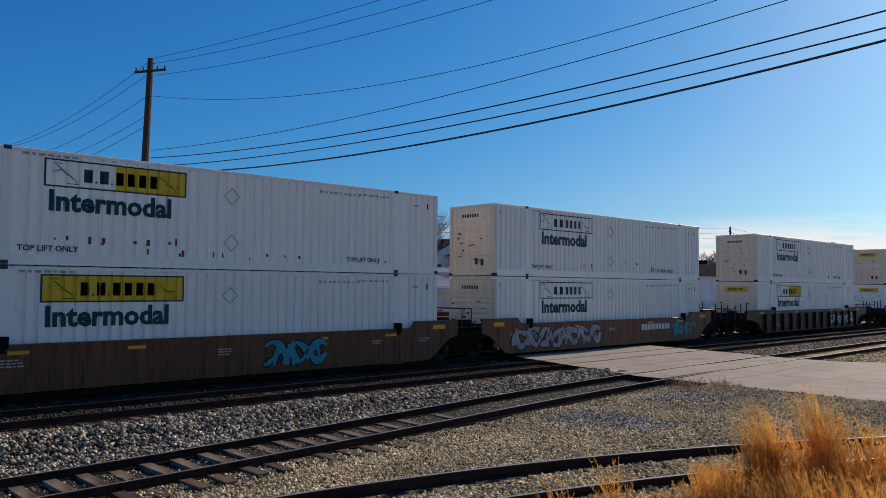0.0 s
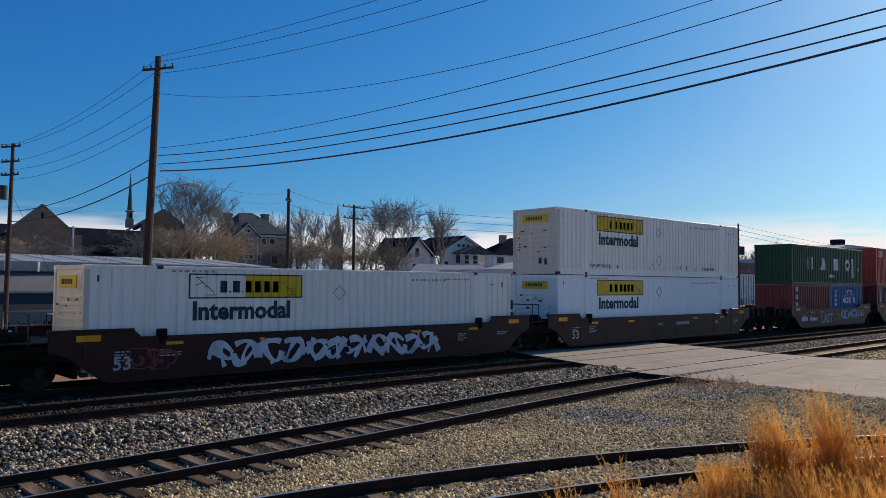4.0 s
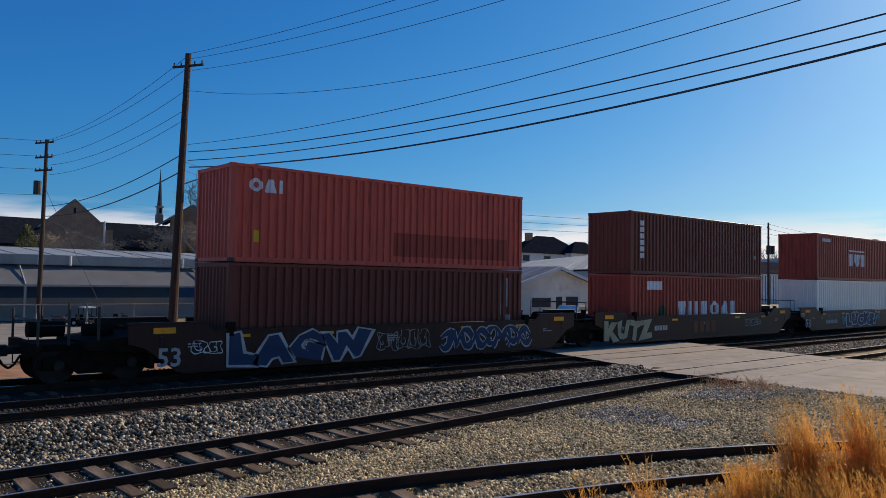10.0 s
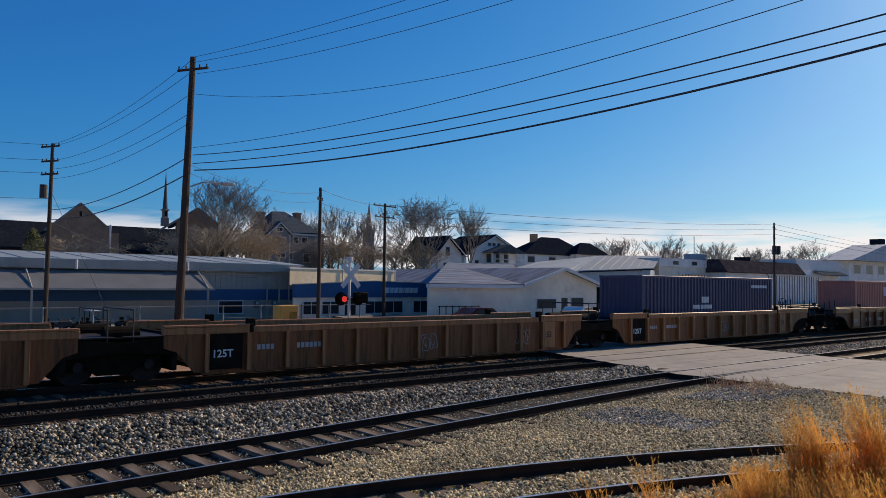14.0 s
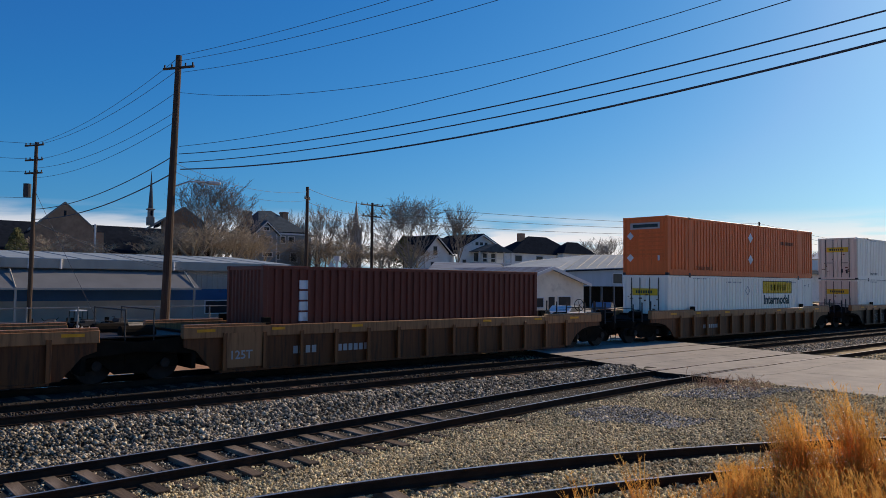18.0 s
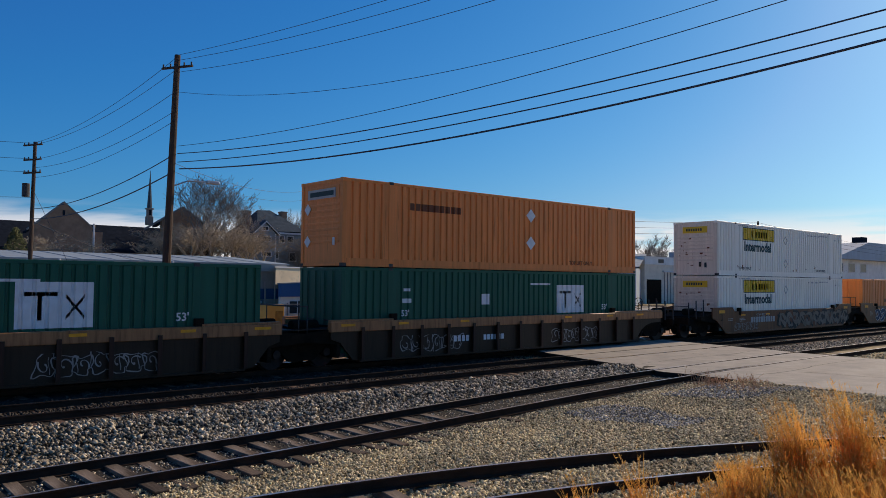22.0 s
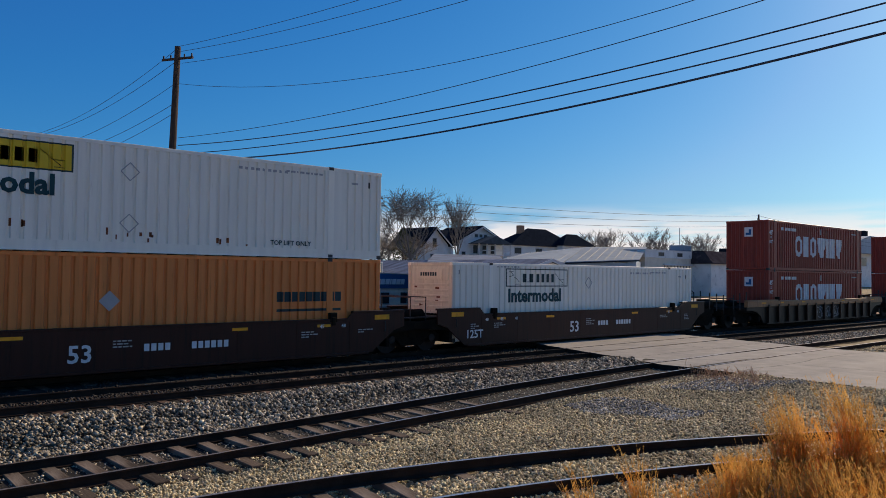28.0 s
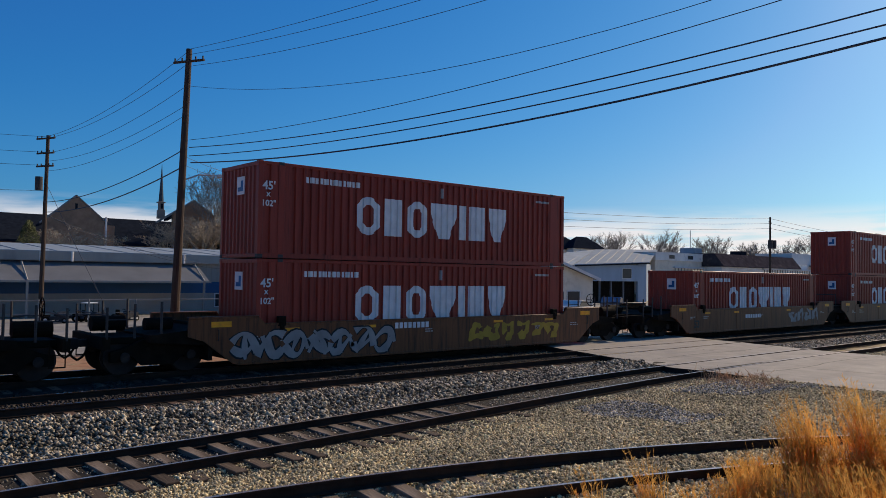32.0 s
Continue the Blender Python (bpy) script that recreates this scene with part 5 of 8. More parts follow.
well_car("53", "smooth", "brown", 490.1, True, False, "rusty brown well car covered in black and white graffiti",
         spray=[(-6.7, -4.1, 0.25, 0.7, "grey", 0.03), (-4.2, -3.0, 0.9, 1.15, "grey", 0.03)], pieces=[(-1.8, 8.3, 0.2, 1.2, "dark", "dark"), (-1.6, 8.2, 0.24, 1.14, "worn", None)], words=[("#10", 0.4, -4.9, 0.66, "grey_mark")])
well_car("53", "smooth", "brown", 509.7, False, False, "rusty brown well car with white and dark graffiti",
         spray=[(-6.2, -4.6, 0.25, 1.1, "silver", 0.03), (1.2, 5.0, 0.25, 1.15, "silver", 0.03), (1.4, 4.8, 0.3, 1.1, "white", 0.02)], pieces=[(-6.4, -4.4, 0.25, 1.12, "navy", "white"), (-4.0, 5.2, 0.25, 1.12, "worn", None)], words=[("#3", 0.7, -1.2, 0.5, "grey_mark")])
well_car("53", "smooth", "brown", 528.7, False, True, "rusty brown well car with blue and white graffiti",
         spray=[(-6.4, -5.8, 0.4, 1.1, "grey", 0.03)], pieces=[(-8.1, -6.5, 0.22, 1.12, "navy", "white"), (-5.8, -1.3, 0.3, 1.1, "dark", "grey")], words=[("#10", 0.42, 2.1, 0.66, "white_mark")])
for s, l, r in ((552.3, True, False), (571.5, False, False), (590.9, False, True)):
    well_car("53", "smooth", "maroon", s, l, r, "clean dark maroon well car with white numerals",
             words=[("53", 0.62, -1.7, 0.42, "white_mark"), ("125T", 0.42, -7.6, 0.42, "white_mark"), ("#4", 0.26, 0.2, 0.62, "white_mark"), ("#6", 0.26, 1.5, 0.62, "white_mark"), ("48", 0.16, -6.6, 1.02, "white_mark"), ("45", 0.16, -5.8, 1.02, "white_mark"), ("40", 0.16, -5.0, 1.02, "white_mark"), ("48", 0.16, 6.4, 1.02, "white_mark"), ("45", 0.16, 5.6, 1.02, "white_mark")])
well_car("53", "ribbed", "black", 614.06, True, True, "grimy ribbed well car with faint grey sprayed blocks", spray=[(-0.8, 2.8, 0.3, 1.0, "grey", 0.06)], chord=CHORD)
well_car("53", "smooth", "brown", 636.9, True, True, "rusty brown well car with a large pale sprayed tag",
         tags=[("SKAB", -8.6, -4.9, 0.22, 1.12, "worn", None), ("BEKOR", -1.6, 2.3, 0.3, 1.1, "rust", "worn"), ("SOLE", 4.7, 7.5, 0.35, 1.12, "tan", "dark")], words=[("#10", 0.3, -4.4, 0.62, "grey_mark")])
well_car("53", "smooth", "ochre", 659.95, True, True, "ochre-brown well car with grey and gold graffiti",
         spray=[(1.4, 6.3, 0.3, 1.15, "gold", 0.11)], pieces=[(-7.7, -1.9, 0.22, 1.08, "grey", "dark")], words=[("#8", 0.26, -1.9, 0.98, "white_mark")])
well_car("53", "smooth", "ochre", 683.3, True, False, "ochre-brown well car with grey sprayed letters", spray=[(3.0, 6.8, 0.25, 1.2, "grey", 0.10)], words=[("53", 0.5, -7.0, 0.4, "dark_mark"), ("#9", 0.26, -2.0, 0.75, "white_mark")])
well_car("53", "smooth", "ochre", 702.4, False, True, "ochre-brown smooth-sided well car with worn paint")

# boxes
LONGWHITE = "white 53 foot container with "
domestic(2.76, LOW, LONGWHITE + "worn yellow name panel", colour="white")
domestic(2.76, UP, LONGWHITE + "half faded name panel", "half")
domestic(21.95, LOW, LONGWHITE + "faded name panel and cream end", "none", end_colour="cream")
domestic(21.95, UP, LONGWHITE + "faded name panel and rust-stained end", "none", end_colour="cream")
domestic(44.98, LOW, LONGWHITE + "pale yellow name panel", "half", end_colour="cream")
domestic(44.98, UP, LONGWHITE + "faded name panel", "none", end_colour="cream")
domestic(68.2, LOW, "smooth bluish-white 53 foot container with a yellow name panel", colour="reefer", smooth=True, word=" ")
domestic(68.2, UP, LONGWHITE + "bright yellow name panel", end_colour="cream")
domestic(87.7, LOW, LONGWHITE + "pale yellow name panel", "half", end_colour="cream")
domestic(106.8, LOW, "smooth bluish-white 53 foot container with a yellow panel", colour="reefer", smooth=True)
domestic(106.8, UP, LONGWHITE + "pale yellow panel and rusty end", end_colour="cream")

FOURMARK = (("white_mark", tuple(shape(k_, x_, x_ + 0.85, 1.0, 1.8) for k_, x_ in zip("uabo", (2.45, 4.65, 6.85, 8.95))) + ((10.15, 10.6, 0.5, 1.9),)),)
SER = (("grey_mark", ((11.05, 11.12, 1.2, 2.5), (11.4, 11.47, 1.5, 2.6), (11.35, 11.55, 1.0, 1.2))),)
container("40", "green", 130.3, UP_S, "dark green 40 foot container with large white marks", marks=FOURMARK + SER + (("white_mark", blocks(5.9, 7.1, 0.5, 0.7, (1, 1, 1, 0.4, 1, 1, 1), 0.3)),), H=2.591)
container("20", "maroon", 130.33, LOW, "maroon 20 foot container with white marks", marks=(("white_mark", ((0.62, 0.9, 2.15, 2.45), (0.62, 0.9, 1.65, 1.95), (0.62, 0.9, 1.15, 1.45))),), H=2.591)
container("20", "blue", 136.44, LOW, "bright blue 20 foot container with a white arched emblem", H=2.591,
          marks=(("white_mark", name_row("oobuo", 2.4, 4.6, 1.3, 1.72)), ("white_mark", arch(2.7, 4.3, 1.82, 2.25) + ((0.9, 1.1, 2.05, 2.25), (0.9, 1.1, 1.75, 1.95), (0.9, 1.1, 1.45, 1.65), (0.9, 1.1, 1.15, 1.35)))))
container("40", "red", 145.5, UP_S, "red 40 foot container with a small white mark", marks=(("white_mark", name_row("oai", 0.5, 1.6, 2.2, 2.68)), ("grey_mark", ((11.25, 11.31, 1.2, 2.5), (11.5, 11.6, 1.8, 2.4), (11.45, 11.6, 0.5, 0.75)))))
container("20", "maroon", 145.53, LOW, "maroon 20 foot container", marks=(("white_mark", ((0.7, 0.95, 1.3, 2.5),)),), H=2.591)
container("20", "coral", 151.62, LOW, "bright red 20 foot container with white marks", marks=(("white_mark", (shape("b", 1.6, 2.25, 1.0, 1.7),) + name_row("uibb", 2.75, 4.75, 1.0, 1.45)),), H=2.591)
container("40", "darkteal", 160.63, UP_S, "dark navy 40 foot container with a small white mark", marks=(("white_mark", name_row("boaoo", 0.9, 2.4, 2.32, 2.6)), ("coral", ((0.5, 0.85, 2.3, 2.65),)),) + SER)
container("20", "lime", 160.66, LOW, "bright green 20 foot container with white marks", marks=(("white_mark", name_row("bvbbobbbu", 1.5, 5.2, 1.0, 1.5, 0.1)),), H=2.591)
container("20", "brown", 166.75, LOW, "brown 20 foot container with white marks", marks=(("white_mark", ((0.7, 0.95, 2.1, 2.5), (0.7, 0.95, 1.6, 2.0), (0.7, 0.95, 1.1, 1.5), (5.2, 5.28, 1.2, 2.4))),), H=2.591)
container("40", "royal", 176.0, UP_S, "navy blue 40 foot container with a yellow mark", marks=(("sign_yellow", name_row("boaoo", 0.7, 2.4, 2.28, 2.55)),) + SER)
container("20", "maroon", 176.03, LOW, "maroon 20 foot container", marks=(("grey_mark", ((5.0, 5.07, 1.2, 2.5), (5.3, 5.37, 1.2, 2.5))),), H=2.591)
container("20", "teal", 182.12, LOW, "teal 20 foot container with white marks", marks=(("white_mark", name_row("obiba", 0.9, 2.6, 1.0, 1.6) + name_row("bbibbibo", 2.95, 5.4, 1.0, 1.6)), ("grey_mark", ((0.8, 1.4, 2.3, 2.6), (4.6, 5.4, 2.1, 2.4)))), H=2.591)
container("40", "maroon", 191.15, UP, "maroon 40 foot container", marks=SER + (("grey_mark", blocks(10.9, 11.8, 2.65, 2.75, (1, 0.6, 1, 1), 0.2)),))
container("40", "bottlegreen", 191.15, LOW, "dark green 40 foot container with white marks", marks=(("white_mark", tuple(shape(k_, x_, x_ + 0.8, 1.15, 1.8) for k_, x_ in zip("uabo", (2.55, 4.7, 6.85, 8.9))) + ((10.1, 10.55, 1.15, 2.1),)),) + SER)
container("40", "coral", 212.5, UP, "bright red 40 foot container with a painted-out patch", marks=(("white_mark", name_row("oai", 0.6, 1.7, 2.1, 2.5)), ("rust", ((5.9, 11.4, 0.35, 1.15),)), ("sign_yellow", ((0.75, 0.95, 0.6, 0.95),))))
container("40", "brown", 212.5, LOW, "brown 40 foot container", marks=SER)
container("40", "brown", 231.8, UP, "brown 40 foot container with upright white marks", marks=(("white_mark", tuple((0.75, 1.05, 0.75 + 0.3 * k, 0.98 + 0.3 * k) for k in range(6))),) + SER)
container("40", "rust", 231.8, LOW, "red 40 foot container with white marks", marks=(("white_mark", tuple(shape(k_, 3.9 + 1.0 * i_, 4.65 + 1.0 * i_ - (0.4 if k_ == "i" else 0), 0.85, 1.65) for i_, k_ in enumerate("vuboai"))), ("green", ((2.1, 2.55, 0.85, 0.95, 0.85, 1.65), (2.55, 3.0, 0.85, 1.65, 0.85, 0.95))), ("white_mark", ((1.3, 2.6, 2.2, 2.6),))))
container("40", "rust", 251.03, UP, "rust-red 40 foot container with a white emblem", marks=(("white_mark", name_row("bwb", 4.8, 7.5, 0.95, 1.75, 0.08)), ("white_mark", ((4.9, 7.4, 1.9, 2.0), (0.9, 2.1, 2.4, 2.6)))) + SER)
container("40", "white", 251.03, LOW, "plain white 40 foot container", marks=SER)
container("40", "blue", 274.25, LOW, "bright blue 40 foot container with a white arched emblem",
          marks=(("white_mark", name_row("oobuo", 4.75, 6.95, 1.3, 1.74)), ("white_mark", (*arch(5.05, 6.65, 1.84, 2.28),
                 (0.5, 0.8, 2.1, 2.35), (0.5, 0.8, 1.75, 2.0), (0.5, 0.8, 1.4, 1.65), (11.5, 11.55, 1.6, 2.4)))))
container("40", "slate", 312.95, LOW, "dark blue 40 foot container with a small white emblem", marks=(("white_mark", blocks(4.2, 6.0, 1.3, 1.5, (1, 1, 1, 1, 1), 0.2)), ("white_mark", ((5.0, 5.7, 1.6, 1.9), (9.9, 11.6, 2.35, 2.5)))))
container("40", "pink", 336.4, LOW, "faded pink 40 foot container", marks=(("white_mark", ((4.9, 5.3, 1.9, 2.5), (5.5, 5.9, 1.9, 2.5))),))
container("40", "brown", 375.25, LOW, "maroon-brown 40 foot container with upright white marks", marks=(("white_mark", tuple((1.25, 1.55, 1.2 + 0.33 * k, 1.47 + 0.33 * k) for k in range(4))),))


STRIPE = ("white_mark", tuple((0.5 + 0.62 * k, 0.85 + 0.62 * k, 0.2, 0.235) for k in range(25)))
container("53", "orange", 396.75, UP, "orange 53 foot container with pale diamonds and a dashed stripe", ends=("nose", "door"), diamonds=((8.25, 2.15, "white_mark"), (8.25, 0.95, "white_mark")), marks=(STRIPE, ("brown_mark", blocks(11.9, 13.6, 1.9, 2.1, (1,) * 9, 0.2))),
          words=(("TOP LIFT ONLY", 0.22, 2.6, 0.3, "brown_mark"),))
domestic(396.75, LOW, LONGWHITE + "yellow panel and barred doors", flip=True, ends=("door", "nose"))
domestic(420.0, LOW, LONGWHITE + "yellow panel, doors streaked with rust", flip=True, ends=("door", "nose"), end_colour="cream")
domestic(420.0, UP, LONGWHITE + "yellow panel, cream doors leading", flip=True, ends=("door", "nose"), end_colour="cream")
SQUARE = (("white_mark", ((10.6, 12.4, 1.2, 2.35),)), ("white_mark", ((2.5, 2.9, 1.7, 1.85), (2.55, 2.85, 2.1, 2.2), (6.3, 6.7, 1.6, 2.0), (9.0, 10.2, 2.35, 2.42))), ("dark_mark", ((10.8, 11.55, 2.0, 2.1), (11.1, 11.2, 1.4, 2.0), (11.75, 12.2, 1.4, 1.5, 1.95, 2.05), (11.75, 12.2, 1.95, 2.05, 1.4, 1.5))))
SQUARE3 = tuple((m_, tuple((r[0] - 0.95, r[1] - 0.95, *r[2:]) if r[0] > 10 else r for r in r_)) for m_, r_ in SQUARE)
SQUARE2 = (("white_mark", ((5.0, 6.6, 1.15, 2.3),)), ("white_mark", ((2.4, 3.6, 2.2, 2.36), (2.55, 2.9, 1.6, 1.8), (9.5, 10.5, 2.3, 2.36), (11.9, 12.4, 1.5, 2.0), (4.0, 4.25, 2.1, 2.3))), ("dark_mark", ((5.2, 5.9, 2.0, 2.1), (5.5, 5.6, 1.35, 2.0), (6.05, 6.45, 1.35, 1.45, 1.95, 2.05), (6.05, 6.45, 1.95, 2.05, 1.35, 1.45))))
container("53", "bottlegreen", 439.5, LOW, "bottle-green 53 foot container with a white square panel", marks=SQUARE3, ends=("door", "nose"), words=(("53'", 0.3, 2.45, 1.25, "white_mark"), ("53'", 0.32, 13.6, 1.3, "white_mark")))
container("53", "bottlegreen", 458.5, LOW, "bottle-green 53 foot container with a white square panel", marks=SQUARE, ends=("door", "nose"), words=(("53'", 0.3, 2.45, 1.25, "white_mark"), ("53'", 0.32, 13.6, 1.3, "white_mark")))
container("53", "amber", 458.5, UP, "amber-orange 53 foot container with two pale diamonds", ends=("nose", "door"), diamonds=((9.0, 2.2, "white_mark"), (9.0, 1.1, "white_mark")), marks=(STRIPE, ("brown_mark", blocks(2.8, 5.2, 2.0, 2.25, (1,) * 9, 0.15))),
          words=(("TOP LIFT ONLY", 0.22, 11.4, 0.3, "brown_mark"),))
domestic(482.0, LOW, LONGWHITE + "bright yellow panel", end_colour="cream")
domestic(482.0, UP, LONGWHITE + "bright yellow framed panel", end_colour="cream")
container("53", "amber", 501.6, LOW, "amber-orange 53 foot container", ends=("door", "nose"), diamonds=((9.65, 1.45, "grey_mark"),), marks=(("brown_mark", blocks(4.0, 6.4, 1.25, 1.5, (1,) * 9, 0.15)), ("brown_mark", ((7.6, 7.7, 1.2, 2.2),))))
container("53", "bottlegreen", 520.65, LOW, "bottle-green 53 foot container with a white square panel", marks=SQUARE2, ends=("door", "nose"), words=(("53'", 0.3, 2.4, 1.3, "white_mark"),))
domestic(544.2, LOW, LONGWHITE + "yellow panel and barred doors", flip=True, ends=("door", "nose"))
domestic(563.4, UP, LONGWHITE + "yellow panel over an amber box")
container("53", "amber", 563.4, LOW, "amber 53 foot container below a white one", ends=("nose", "door"), diamonds=((7.45, 1.65, "grey_mark"),), marks=(("dark_mark", blocks(12.3, 14.6, 1.55, 1.85, (1,) * 9, 0.14)), ("dark_mark", ((12.3, 14.6, 1.25, 1.33),))))
domestic(582.8, LOW, LONGWHITE + "faded name panel and cream end", "none", end_colour="cream")
SEVENMARK = (("white_mark", name_row("obowibv", 3.5, 10.35, 0.85, 2.1, 0.13, 0.28)), ("white_mark", blocks(1.6, 3.6, 2.36, 2.54, (1,) * 12, 0.3)), ("grey_mark", ((12.0, 12.8, 2.5, 2.58), (7.1, 7.18, 2.3, 2.65))))
SIZEMARK = (("45'", 0.36, 0.13, 2.05, "white_mark"), ("x", 0.26, 0.26, 1.84, "white_mark"), ("102\"", 0.26, 0.10, 1.55, "white_mark"))
for s in (607.2, 630.0, 653.09, 695.4):
    for z in (LOW, UP):
        container("45", "brickred", s, z, "brick-red 45 foot container with large white marks, " + ("stacked on top" if z > 1 else "bottom of pair"), marks=SEVENMARK, words=SIZEMARK)
container("45", "brickred", 676.5, LOW, "brick-red 45 foot container", marks=SEVENMARK, words=SIZEMARK)


# ---- poles and wires ----
def utility_pole(x, y, top, label, arms=(), r0=0.17, r1=0.11, lean=(0, 0)):
    p = new("utility_pole")
    p.matrix_basis = pose(x, y, -0.45)
    tagged(p, label, "utility pole", "utility poles along the street")
    bm = bmesh.new()
    rod_bm(bm, (0, 0, 0), (lean[0], lean[1], top + 0.45), r0, 12, r1)
    part("shaft", bm, M["pole"], p)
    for z, half, ang, *at in arms:
        ax = at[0] if at else 0.0
        c, s = math.cos(radians(ang)) * half, math.sin(radians(ang)) * half
        zz = z + 0.45
        part("crossarm", rods(((ax - c, -s, zz), (ax + c, s, zz), 0.055), seg=6), M["pole"], p)
        for k in (-0.92, -0.45, 0.45, 0.92):
            part("insulator", rods(((ax + c * k, s * k, zz + 0.05), (ax + c * k, s * k, zz + 0.17), 0.035)), M["casting"], p)
    return p


def wire(p, q, sag, r=0.014, name="overhead_wire"):
    """A hanging cable between two points."""
    p, q = Vector(p), Vector(q)
    cu = bpy.data.curves.new(name, "CURVE")
    cu.dimensions, cu.bevel_depth, cu.bevel_resolution = "3D", r, 1
    sp = cu.splines.new("POLY")
    n = 28
    sp.points.add(n)
    for i in range(n + 1):
        u = i / n
        v = p.lerp(q, u)
        sp.points[i].co = (v.x, v.y, v.z - 4 * sag * u * (1 - u), 1)
    cu.materials.append(M["wire"])
    return tagged(new(name, cu), "black sagging overhead cable between poles", "cable", "overhead cables")


p1 = utility_pole(11.72, 30.5, 11.95, "tall brown wooden utility pole with a street lamp arm", [(11.45, 0.75, -60, 0.36)], 0.19, 0.12, lean=(0.36, 0))
WIRES = ((12.08, 11.92, 12.19, 1.0, 0.010), (12.16, 11.73, 12.07, 1.22, 0.010), (12.34, 11.3, 12.1, 1.45, 0.010), (12.2, 10.43, 12.66, 2.89, 0.010),
         (12.26, 8.2, 10.94, 1.36, 0.012), (12.26, 7.89, 9.84, 1.32, 0.020), (12.27, 7.54, 9.41, 1.23, 0.020), (12.35, 7.27, 9.64, 1.5, 0.030))
for x1, z1, z2, sg, r in WIRES:
    wire((x1 - 0.08, 30.5, z1), (17.0, -12.0, z2), sg, r * 0.85)
utility_pole(17.0, -12.0, 17.0, "wooden utility pole on the near side of the tracks", [(12.6, 0.7, 0)])
utility_pole(11.4, 50.9, 11.0, "slim wooden utility pole with crossarms", [(10.8, 0.75, -62), (9.9, 0.7, -62), (9.1, 0.7, -62)], 0.15, 0.1, lean=(0.12, 0))
for dz, z2 in ((11.8, 10.9), (11.3, 10.8), (10.4, 9.9), (9.6, 9.4), (9.2, 8.8)):
    wire((12.0, 30.6, dz), (11.4, 50.9, z2), 0.5, 0.010)
wire((12.0, 30.6, 7.8), (11.4, 50.9, 6.9), 0.5, 0.02)
wire((12.0, 30.6, 7.1), (11.4, 50.9, 6.3), 0.5, 0.026)
for z in (10.9, 9.95, 9.15, 7.6):
    wire((11.4, 50.9, z), (-40, 56, z + 0.6), 0.8, 0.012)

wire((11.5, 50.8, 8.0), (14.6, 47.5, -0.3), 0.05, 0.012, "guy_wire")
for x_, z_ in ((29.9, 3.2), (28.8, 3.0)):
    wire((11.4, 50.9, 6.2), (x_, 57.9, z_), 0.9, 0.012)


